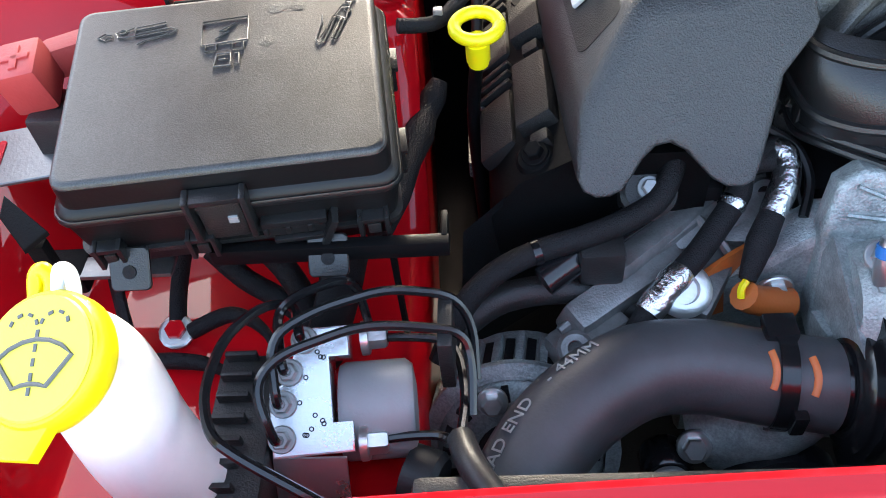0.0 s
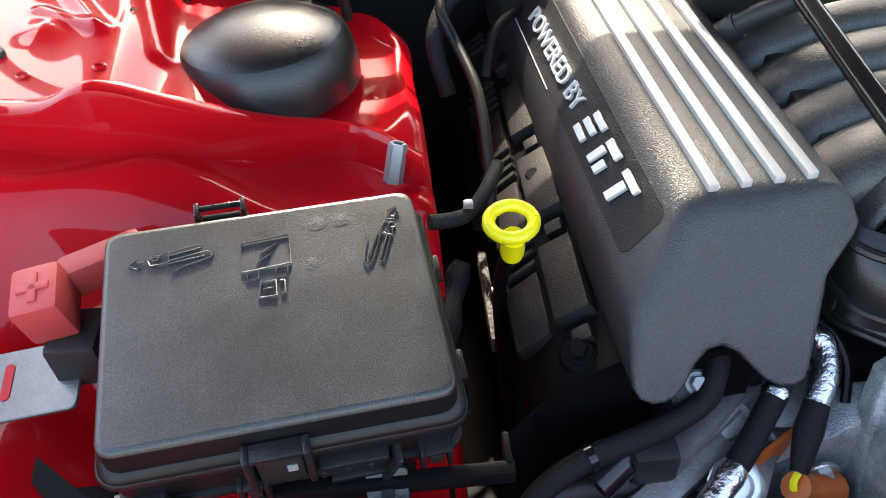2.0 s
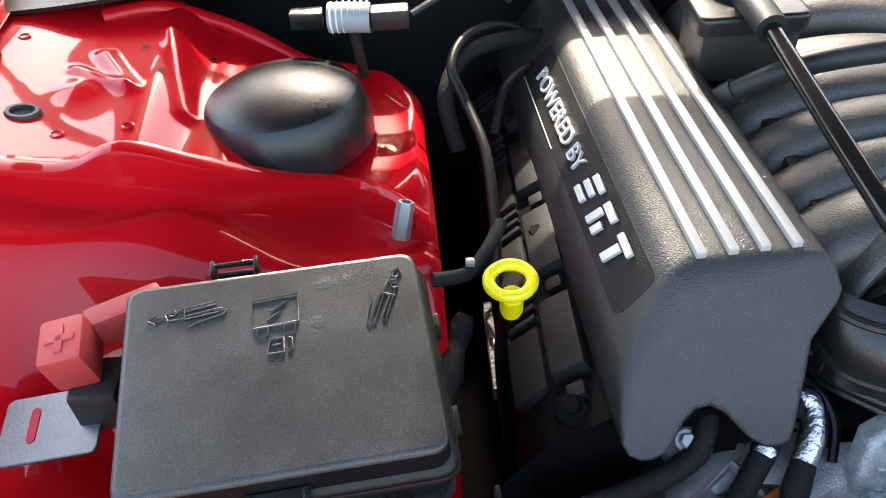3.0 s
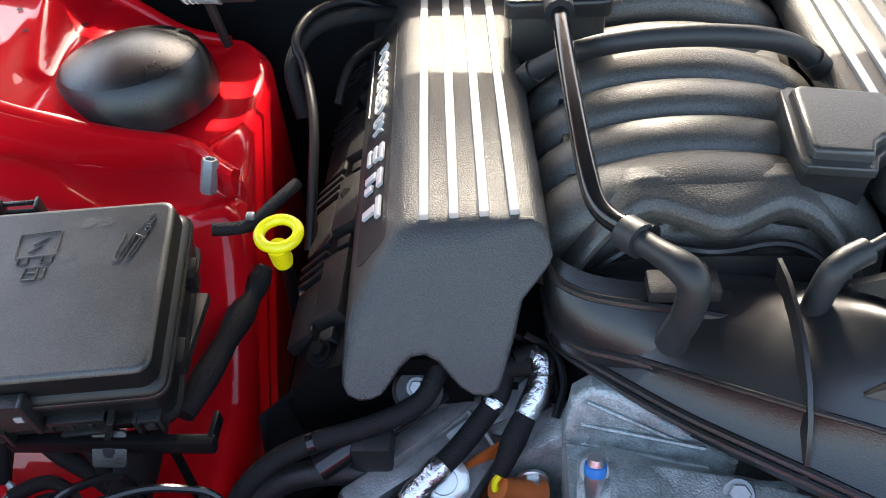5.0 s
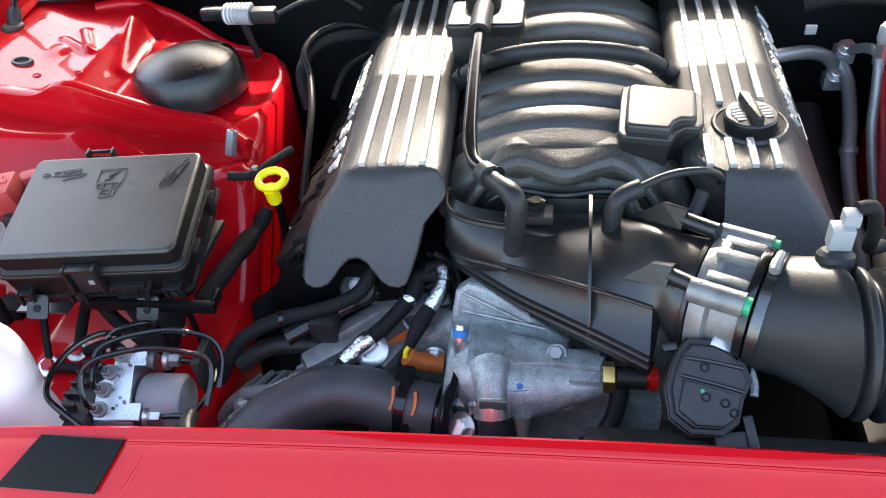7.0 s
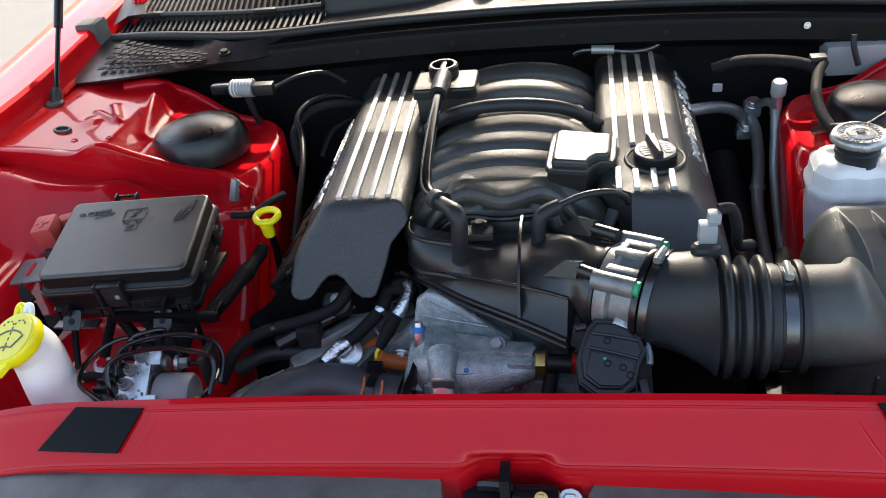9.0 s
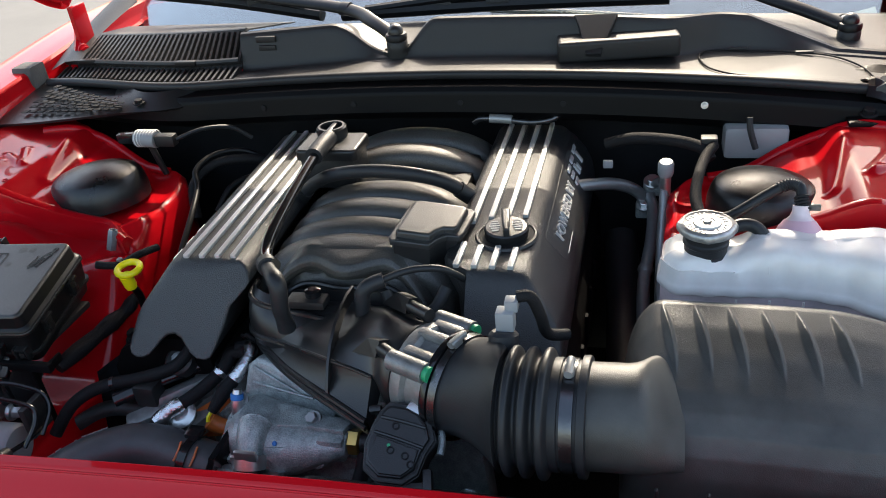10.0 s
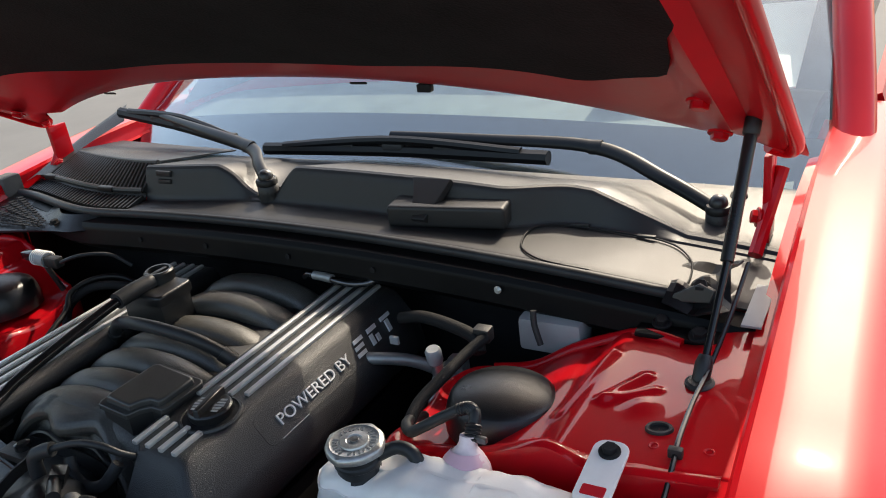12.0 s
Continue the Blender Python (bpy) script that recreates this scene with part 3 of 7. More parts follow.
# ---- bonnet, held open ----
HOOD_TILT = radians(33)


def hood_point(x, d, off=0.0):
    """A point on the open bonnet: d along it from the hinge line towards the front, off below its crowned skin."""
    crown = 0.062 * (1 - (x / 0.885) ** 2)
    up = crown - off
    return Vector((x, 1.223 - d * math.cos(HOOD_TILT) + up * math.sin(HOOD_TILT), 1.09 + d * math.sin(HOOD_TILT) + up * math.cos(HOOD_TILT)))


def hood_rear(x):
    """Where the bonnet's rear edge lies along d."""
    return 0.19 - 0.19 * abs(x / 0.885) ** 2.8 + 0.035 * math.exp(-((abs(x) - 0.795) / 0.03) ** 2)


bonnet = thing("bonnet", (0, 1.2, 1.1), "red bonnet propped open with black felt lining", "bonnet")


def skin_at(off):
    def at(u, v):
        x = -0.885 + 1.77 * u
        d0 = hood_rear(x)
        front = 1.36 - 0.12 * abs(x / 0.885) ** 2
        return hood_point(x, d0 + (front - d0) * v, off)
    return at


skin = sheet(skin_at(0.0), 40, 24)
part("outer_skin", skin, RED, bonnet)


def under_at(u, v):
    x = -0.885 + 1.77 * u
    d0 = hood_rear(x)
    front = 1.36 - 0.12 * abs(x / 0.885) ** 2
    d = d0 + (front - d0) * v
    off = 0.004 + 0.012 * sm(0.0, 0.035, d - d0) * sm(0.885, 0.85, abs(x))
    off += 0.016 * math.exp(-((abs(x) - 0.80) / 0.025) ** 2) * sm(0.1, 0.2, d) - 0.010 * math.exp(-((abs(x) - 0.83) / 0.012) ** 2) * sm(0.05, 0.2, d)
    return hood_point(x, d, off)


part("inner_frame", sheet(under_at, 90, 50), RED_DULL, bonnet, "red pressed inner frame")


def lining_at(u, v):
    x = -0.81 + 1.62 * u
    ax = abs(x)
    d0 = hood_rear(x) + 0.140 + 0.075 * sm(0.25, 0.62, ax) + 0.10 * sm(0.62, 0.78, ax) + 0.16 * sm(0.755, 0.81, ax) ** 2
    d = d0 + (1.22 - d0) * v
    return hood_point(x, d, 0.019 + 0.003 * math.sin(14 * x) * math.sin(9 * d))


part("lining", sheet(lining_at, 120, 30, 0.010), FELT, bonnet, "black felt heat lining")
for x in (-0.45, 0.20):
    part("slot", prism(rounded(0.034, 0.007, 0.003), 0.002, frame_at(hood_point(x, hood_rear(x) + 0.018, 0.0175), hood_point(0, 0, 0.1) - hood_point(0, 0, 0), (1, 0, 0)), 0), DARK, bonnet)
part("striker", box(hood_point(0.318, hood_rear(0.318) + 0.004, 0.014), (0.026, 0.014, 0.014), 0.003), DARK, bonnet, "small black bump stop")
for s in (-1, 1):
    for d, ax in ((0.295, 0.785), (0.155, 0.785)):
        part("nut", bolt(hood_point(ax * s, d, 0.026), hood_point(0, 0, 0.1) - hood_point(0, 0, 0), 0.012, 0.012), RED, bonnet)
    part("hem", tube([hood_point(0.877 * s, d, 0.008) for d in (1.0, 0.8, 0.6, 0.4, 0.2, 0.10)] + [hood_point(0.872 * s, 0.06, 0.009), hood_point(0.858 * s, 0.035, 0.009), hood_point(0.835 * s, 0.055, 0.010)], 0.011, 10, 5), RED, bonnet, "rolled red edge")
    hinge = part("hinge", box((0.835 * s, 1.20, 1.03), (0.012, 0.05, 0.14), 0.003), RED, bonnet, "red painted bonnet hinge")
    part("hinge_arm", tube([(0.83 * s, 1.12, 0.965), (0.84 * s, 1.18, 1.02), (0.85 * s, 1.215, 1.07)], 0.011, 8), RED, bonnet)
    part("hinge_bolt", bolt((0.826 * s, 1.17, 1.005), (-s, -0.3, 0.2), 0.011, 0.012), RED, bonnet)
    sx = 0.868 if s < 0 else 0.820
    rod = thing("bonnet_strut", (sx * s, 0.822, 0.930), "black gas strut holding the bonnet up", "gas strut", "bonnet struts")
    a, b, c = Vector((sx * s, 0.822, 0.930)), Vector(((sx + 0.008) * s, 0.928, 1.045)), Vector(((sx + 0.014) * s, 1.050, 1.190))
    part("rod", tube([a, a.lerp(b, 0.5), b], 0.005, 10, 2), GLOSS, rod)
    part("cylinder", tube([b, b.lerp(c, 0.5), c], 0.0085, 14, 2), SATIN, rod)
    way = (c - a).normalized()
    part("end_cap", revolve([(0.009, -0.020), (0.0112, -0.017), (0.0112, 0.018), (0.009, 0.022)], frame_at(c, way), 16), MATTE, rod)
    part("ball_socket", revolve([(0.009, -0.012), (0.011, -0.008), (0.011, 0.014), (0.008, 0.024)], frame_at(a + way * 0.01, way), 16), MATTE, rod)
    part("foot_plate", revolve([(0.018, 0), (0.018, 0.003), (0.014, 0.006)], frame_at((sx * s, 0.819, apron_z(sx, 0.819)), (0, 0, 1)), 20), MATTE, rod)

# ---- wipers ----
def wiper(pivot, bend, tip, blade_a, blade_b, label):
    ob = thing("windscreen_wiper", pivot, label, "wiper", "windscreen wipers")
    p, b, t = Vector(pivot), Vector(bend), Vector(tip)
    part("arm", tube([p, p.lerp(b, 0.4) + Vector((0, 0, 0.008)), b + Vector((0, 0, 0.004)), b.lerp(t, 0.5) + Vector((0, 0, 0.004)), t], 0.0115, 12, 8, radii=[1.1, 1.15, 1.2, 1.0, 0.6], flat=0.6), TRIM, ob)
    along = (t - b).normalized()
    part("knuckle", tube([b - along * 0.010 + Vector((0, 0, 0.005)), b + Vector((0, 0, 0.0045)), b + along * 0.012 + Vector((0, 0, 0.004))], 0.0150, 12, 2, flat=0.62), TRIM, ob)
    part("boot", revolve([(0.019, -0.035), (0.0205, -0.020), (0.0205, -0.006), (0.018, -0.003)], Matrix.Translation(p), 28), MATTE, ob, "ribbed black pivot boot")
    part("hub", revolve([(0.018, -0.004), (0.021, -0.002), (0.0215, 0.006), (0.019, 0.010), (0.012, 0.011)], Matrix.Translation(p), 28), TRIM, ob)
    part("pivot_cap", revolve([(0.0150, 0.008), (0.0150, 0.014), (0.0130, 0.021), (0.009, 0.0255), (0.005, 0.0272), (0.0005, 0.028)], Matrix.Translation(p), 24), SATIN, ob, "domed black pivot cap")
    q, w = Vector(blade_a), Vector(blade_b)
    mid = q.lerp(w, 0.5)
    part("blade", tube([q, mid + Vector((0, 0.01, 0.002)), w], 0.0145, 8, 8), TRIM, ob)
    part("blade_frame", tube([q.lerp(w, 0.08) + Vector((0, 0, 0.008)), mid + Vector((0, 0.005, 0.026)), q.lerp(w, 0.92) + Vector((0, 0, 0.010))], 0.0095, 8, 8), TRIM, ob)
    for k in (0.15, 0.32, 0.5, 0.68, 0.85):
        c = q.lerp(w, k)
        part("bracket", box(c + Vector((0, 0.004, 0.009)), (0.05, 0.014, 0.020), 0.004), MATTE, ob)


wiper((-0.069, 1.088, 1.035), (-0.205, 1.20, 1.062), (-0.62, 1.345, 1.085), (-0.80, 1.372, 1.082), (-0.30, 1.300, 1.030), "black windscreen wiper with a short blade")
wiper((0.754, 1.232, 0.985), (0.515, 1.335, 1.045), (0.06, 1.345, 1.058), (-0.253, 1.300, 1.028), (0.434, 1.300, 1.037), "black windscreen wiper with a long arm")

# ---- left cowl grilles ----
louvre = thing("cowl_louvre", (-0.6, 1.12, 0.98), "black slatted air intake grille in the cowl", "air grille")


def louvre_line(x):
    """Foot, ledge, step and crest of the grille at x, each y and z."""
    k = min(1.0, max(0.0, (-0.384 - x) / 0.47))
    yb, zb = seal_line(x)
    yb, zb = yb + 0.016, zb + 0.006
    wave = 0.010 * math.sin(5.5 * k + 0.6)
    return (yb, zb), (yb + 0.042 + wave * 0.5, zb + 0.010), (yb + 0.050 + wave * 0.5, zb + 0.020), (1.103 + 0.140 * k ** 1.35, 1.060 - 0.040 * k)


def louvre_at(u, v):
    x = -0.856 + 0.472 * u
    a, b, c, d = louvre_line(x)
    back = (1.335 + 0.06 * (1 - u), 1.012 - 0.012 * (1 - u))
    rows = [a, b, c, d, (d[0] + 0.010, d[1] + 0.001), back]
    q = v * 5
    i = min(int(q), 4)
    y, z = (rows[i][j] + (rows[i + 1][j] - rows[i][j]) * (q - i) for j in (0, 1))
    return (x, y, z - (0.010 if v < 0.6 else 0.004))


part("tray", sheet(louvre_at, 24, 25, 0.003), COWL, louvre)


def rail_bar(a, b, w, h):
    """A thin upright bar between two points of one x."""
    a, b = Vector(a), Vector(b)
    up = Vector((1, 0, 0)).cross(b - a).normalized() * h
    side = Vector((w / 2, 0, 0))
    return loft([[p - side, p + side, p + side * 0.8 + up, p - side * 0.8 + up] for p in (a, b)])


for i in range(35):
    x = -0.850 + 0.464 * i / 34
    a, b, c, d = louvre_line(x)
    part("slat", rail_bar((x, c[0], c[1] - 0.010), (x, d[0], d[1] - 0.010), 0.0062, 0.0115), COWL, louvre)
    part("slat", rail_bar((x, a[0], a[1] - 0.008), (x, b[0], b[1] - 0.008), 0.0062, 0.0085), COWL, louvre)
xs = np.linspace(-0.852, -0.386, 22)
part("rail", tube([(x, louvre_line(x)[2][0] - 0.004, louvre_line(x)[2][1] - 0.001) for x in xs], 0.0062, 8, 2), COWL, louvre)
part("crest_rail", tube([(x, louvre_line(x)[3][0] + 0.004, louvre_line(x)[3][1] - 0.004) for x in xs], 0.0055, 8, 2), COWL, louvre)
for x in (-0.775, -0.505):
    y, z = louvre_line(x)[2]
    part("rail_clip", box((x, y - 0.008, z), (0.046, 0.014, 0.012), 0.003), TRIM, louvre)

vent = thing("fresh_air_vent", (-0.83, 1.03, 0.92), "black vent panel with a pierced honeycomb grille", "air vent")


def vent_at(u, v):
    x = -0.955 + 0.575 * u
    y0 = 0.900 + 0.032 * sm(0.2, 0.7, u) + 0.05 * sm(0.75, 1.0, u)
    w = 0.165 * (1 - sm(0.35, 0.72, u)) + 0.030
    return (x, y0 + w * v, 0.938 + 0.022 * u + 0.028 * v)


part("panel", sheet(vent_at, 50, 8, 0.005), SATIN, vent)
for c in range(12):
    x0 = -0.822 + c * 0.0190
    k = c / 11
    y_low, y_high = 0.926 + 0.004 * k, 1.050 - 0.098 * k
    for r in range(6 if c < 8 else 4):
        n = 6 if c < 8 else 4
        y = y_low + (y_high - y_low) * (r + 0.5) / n
        x = x0 + (r % 2) * 0.006
        u = (x + 0.955) / 0.575
        zed = 0.938 + 0.022 * u + 0.028 * (y - vent_at(u, 0)[1]) / (vent_at(u, 1)[1] - vent_at(u, 0)[1])
        h = (y_high - y_low) / n * 0.36
        part("hole", prism([(-0.0075, -h), (0.0055, -h), (0.0075, 0.0), (0.0065, h), (-0.0055, h), (-0.0075, 0.0)], 0.0015, Matrix.Translation((x, y, zed + 0.0055)), 0), DARK, vent)
part("screw", bolt((-0.563, 0.945, 0.966), (0, -0.1, 1), 0.008, 0.008), DARK, vent)
solo("cowl_end_foam", box((-0.90, 1.07, 0.985), (0.05, 0.05, 0.05), 0.008), FOAM, "grey foam block at the cowl corner", "foam block")
corner = thing("cowl_bracket", (0.80, 1.0, 0.93), "crumpled black rubber end piece of the cowl", "bracket")


def rumple_at(u, v):
    x = 0.735 + 0.085 * u
    lump = 0.016 * abs(math.sin(5.2 * u + 2.2 * v + 0.5)) * math.sin(math.pi * min(1.0, v * 1.1 + 0.1)) + 0.008 * math.sin(9 * v - 4 * u)
    return (x + 0.006 * math.sin(7 * v), 0.958 + 0.125 * v - 0.02 * u, 0.955 + 0.016 * u * v + lump + 0.020 * sm(0.55, 1.0, u) * sm(0.3, 0.8, v))


part("flap", sheet(rumple_at, 9, 9, 0.003), TRIM, corner, "crumpled black rubber flap", smooth=15)
part("ridge", prism([(0.0, 0.0), (0.055, 0.004), (0.060, 0.022), (0.040, 0.030), (0.006, 0.012)], 0.010, frame_at((0.745, 0.972, 0.955), (0, -1, 0.25), (1, 0, 0)), 0.002), SATIN, corner)
part("plate", box((0.768, 0.938, 0.924), (0.120, 0.040, 0.008), 0.003), STRIP, corner)
part("screw", bolt((0.740, 0.945, 0.932), (0, -0.2, 1), 0.0095, 0.010), DARK, corner)
part("screw", bolt((0.795, 0.925, 0.932), (0, -0.2, 1), 0.0100, 0.010), DARK, corner)
part("stud", bolt((0.785, 0.980, 0.972), (0, -0.5, 1), 0.0100, 0.014), DARK, corner)
part("side_plate", box((0.858, 0.995, 0.950), (0.026, 0.120, 0.004), 0.0015), GREY, corner, "pale grey plate")

# ---- domes on the towers ----
for s in (-1, 1):
    at = Matrix.Translation((0.571 * s, 0.772, 0.855)) @ pose(0, 0, 0, -4, 3 * s, 0) @ Matrix.Scale(0.97 if s < 0 else 0.90, 4)
    cap = thing("tower_cap", (0.571 * s, 0.772, 0.843), "domed satin black cap on the red suspension tower", "tower cap", "tower caps")
    part("rim", revolve([(0.088, -0.012), (0.0885, 0.0), (0.088, 0.012), (0.085, 0.026), (0.081, 0.036), (0.0775, 0.0410)], at, 64, caps=False), SATIN, cap, "upright rim of the cap")
    part("crown", revolve([(0.0775, 0.0410), (0.076, 0.0425), (0.069, 0.047), (0.058, 0.051), (0.042, 0.0555), (0.024, 0.0585), (0.010, 0.0596), (0.001, 0.060)], at, 64), SATIN, cap, "domed crown of the cap")


# ---- engine ----
engine = thing("engine_block", (0, 0.65, 0.35), "dark engine block with cylinder heads coloured dark for shade", "engine")
part("block", box((0, 0.70, 0.58), (0.42, 0.52, 0.34), 0.03), DARK, engine)
for s in (-1, 1):
    # heads in dark steel, not cast aluminium, to stand in for shade
    head = prism([(-0.075, 0.0), (0.075, 0.0), (0.06, 0.10), (-0.06, 0.11)], 0.54, frame_at((0.245 * s, 0.98, 0.655), (0, -1, 0), (1, 0, 0)), 0.006)
    part("cylinder_head", head, DARK, engine, "cylinder head coloured dark for shade")


def cam_cover(s):
    """The stepped black valve cover that shows outside the engine cover."""
    ob = thing("valve_cover", (0.33 * s, 0.70, 0.70), "black plastic valve cover with stepped ribs and bolts" if s < 0 else "black ribbed valve cover shaded by the engine cover", "valve cover", "valve covers")
    ring = [(0.20, 0.74), (0.20, 0.80), (0.30, 0.80), (0.345, 0.775), (0.365, 0.745), (0.368, 0.70), (0.34, 0.68)]
    if s > 0:  # the right one is lower and stays under the engine cover
        ring = [(min(x, 0.318), z - 0.030) for x, z in ring]
    part("body", loft([[Vector((x * s, y, z)) for x, z in ring] for y in (0.435, 0.45, 0.98, 0.995)]), VALVE, ob)
    # coil housings in two stepped rows, with lugs and slats between them
    for i in range(4 if s < 0 else 0):
        y = 0.527 + 0.120 * i
        part("coil_housing", box((0, 0, 0), (0.034, 0.088, 0.018), 0.003, Matrix.Translation((0.327 * s, y, 0.790)) @ pose(0, 0, 0, 0, 33 * s, 0), taper=0.93), CRACKLE, ob, "grained black coil housing")
        part("coil_lug", box((0, 0, 0), (0.016, 0.014, 0.012), 0.002, Matrix.Translation((0.325 * s, y - 0.060, 0.790)) @ pose(0, 0, 0, 0, 33 * s, 0)), CRACKLE, ob)
        part("outer_plate", box((0, 0, 0), (0.038, 0.072, 0.012), 0.003, Matrix.Translation((0.357 * s, y - 0.010, 0.762)) @ pose(0, 0, 0, 0, 42 * s, 0), taper=0.95), CRACKLE, ob)
        for q in (0.034, 0.047, 0.060):
            part("slat", box((0, 0, 0), (0.040, 0.0055, 0.014), 0.0015, Matrix.Translation((0.358 * s, y + q, 0.762)) @ pose(0, 0, 0, 0, 42 * s, 0)), CRACKLE, ob)
    for y in (0.50, 0.58, 0.66, 0.74, 0.82, 0.90) if s > 0 else ():
        part("rib", box((0.318, y, 0.695), (0.010, 0.012, 0.050), 0.003), VALVE, ob)
    for y in (0.454, 0.66, 0.86) if s < 0 else ():
        part("bolt", bolt((0.331 * s, y, 0.788), (0.35 * s, -0.3, 1), 0.0075, 0.010), VALVE, ob)
        part("boss", revolve([(0.016, -0.03), (0.016, 0.0), (0.013, 0.004)], frame_at((0.331 * s, y, 0.784), (0.35 * s, -0.3, 1)), 18), VALVE, ob)
    return ob


cam_cover(-1)
cam_cover(1)

# cross outline of the engine covers, |x| and z, from the inner foot over the top to the outer skirt
TOP_RUN = [(0.167, 0.826), (0.160, 0.848), (0.138, 0.869), (0.1340, 0.876), (0.1375, 0.889), (0.143, 0.896), (0.150, 0.8992), (0.200, 0.9000), (0.243, 0.8995), (0.253, 0.8975), (0.260, 0.894), (0.2655, 0.888), (0.299, 0.846), (0.305, 0.834), (0.309, 0.812)]
LEFT_FOOT = [(0.310, 0.801), (0.306, 0.794), (0.297, 0.790), (0.287, 0.790), (0.278, 0.793), (0.270, 0.800), (0.262, 0.808), (0.252, 0.814), (0.242, 0.815), (0.232, 0.811), (0.223, 0.803), (0.214, 0.795), (0.204, 0.790), (0.192, 0.789), (0.184, 0.792), (0.179, 0.800)]
RIGHT_FOOT = [(0.310, 0.795), (0.306, 0.787), (0.297, 0.783), (0.270, 0.782), (0.240, 0.781), (0.215, 0.782), (0.198, 0.785), (0.188, 0.795), (0.182, 0.812)]


def shrink(line, r):
    """A closed outline moved inwards by r of each point."""
    n = len(line)
    area = sum(line[i][0] * line[(i + 1) % n][1] - line[(i + 1) % n][0] * line[i][1] for i in range(n))
    out = []
    for i in range(n):
        p, q = line[i - 1], line[(i + 1) % n]
        tx, tz = q[0] - p[0], q[1] - p[1]
        k = math.copysign(1.0, area) / max(1e-6, math.hypot(tx, tz))
        out.append((line[i][0] - tz * k * r[i], line[i][1] + tx * k * r[i]))
    return out


def engine_cover(s, label):
    ob = thing("engine_cover", (0.22 * s, 0.72, 0.78), label, "engine cover", "engine covers")
    outline = TOP_RUN + (LEFT_FOOT if s < 0 else RIGHT_FOOT)
    big = [0.0035 + 0.0095 * sm(0.79, 0.84, z) * sm(0.150, 0.185, x) for x, z in outline]

    def inner(x, y):
        """The right cover is cut back at its inner front corner."""
        if s < 0:
            return x
        low = 0.133 + 0.046 * (1 - math.sqrt(max(0.0, 1 - (1 - min(1.0, max(0.0, (y - 0.505) / 0.060))) ** 2)))
        return max(x, low)

    rings = []
    for k in range(6):  # the rounded front edge
        t = math.pi / 2 * k / 5
        inset = shrink(outline, [r * (1 - math.sin(t)) for r in big])
        ring = []
        for (x, z), r in zip(inset, big):
            y = 0.489 - 0.80 * (0.895 - z) + r * (1 - math.cos(t))
            ring.append(Vector((inner(x, y if z > 0.85 else 0.47) * s, y, z)))
        rings.append(ring)
    for y in (0.512, 0.525, 0.54, 0.56, 0.60, 0.70, 0.80, 0.90, 0.985, 0.995, 1.0):
        k = sm(0.985, 1.0, y)
        rings.append([Vector(((inner(x, y) + (0.22 - x) * 0.05 * k) * s, y, z - 0.006 * k)) for x, z in outline])
    part("shell", loft(rings), GRAINED, ob, smooth=50)
    # four raised silver strips
    for i in range(4):
        x = 0.163 + i * 0.0243
        spans = [(0.500, 0.985)]
        if s > 0:
            spans = [(0.500, 0.553), (0.632, 0.985)]
            if i == 0:
                spans = [(0.500, 0.560), (0.618, 0.985)]
            if i == 3:
                spans = [(0.500, 0.550), (0.640, 0.985)]
        for a, b in spans:
            part("strip", box((x * s, (a + b) / 2, 0.9020), (0.0082, b - a, 0.0065), 0.0016, bm=None), STRIPE, ob)
    # smooth name panel set in the outer slope, with a bright moulded edge
    pm = frame_at((0.2822 * s, 0.80 if s > 0 else 0.69, 0.8670), (0.776 * s, 0, 0.632), (0, s, 0))
    part("name_panel", prism(rounded(0.385, 0.047, 0.010), 0.0006, pm, 0.0003, 1), CRACKLE if s < 0 else GRAINED, ob, "smooth black name panel")
    part("panel_line", tube([pm @ Vector((s * q, -0.0232, 0.0014)) for q in ((0.185, 0.12, 0.04) if s < 0 else (-0.170, -0.140, -0.110))], 0.0006, 6, 1), LETTER, ob)
    return ob


def settle_left(ob):
    """Turns the left cover and its parts about its front end, as it sits on its bank."""
    pivot = Vector((-0.20, 0.50, 0.90)) * U
    turn = Matrix.Translation(pivot) @ pose(0, 0, 0, -1.6, 0, 3.4) @ Matrix.Translation(-pivot)
    for child in ob.children:
        child.data.transform(turn)


cover_left = engine_cover(-1, "black grained engine cover with four silver strips")
cover_right = engine_cover(1, "black grained engine cover with silver strips and an oil filler")


def lettering(parent, text, size, m, mat, depth=0.0016, name="lettering", width=None):
    """Raised letters in the local xy plane of m, as a mesh; width squeezes or stretches the line to a length."""
    cu = bpy.data.curves.new(name, "FONT")
    cu.body, cu.size, cu.extrude, cu.align_x, cu.align_y = text, size, depth, "CENTER", "CENTER"
    held = bpy.data.objects.new(name, cu)
    me = bpy.data.meshes.new_from_object(held)
    bm = bmesh.new()
    bm.from_mesh(me)
    bpy.data.objects.remove(held)
    bpy.data.meshes.remove(me)
    if width:
        xs = [v.co.x for v in bm.verts]
        k = width / (max(xs) - min(xs))
        bmesh.ops.scale(bm, vec=(k, 1, 1), verts=bm.verts)
    bmesh.ops.transform(bm, matrix=m, verts=bm.verts)
    return part(name, bm, mat, parent)


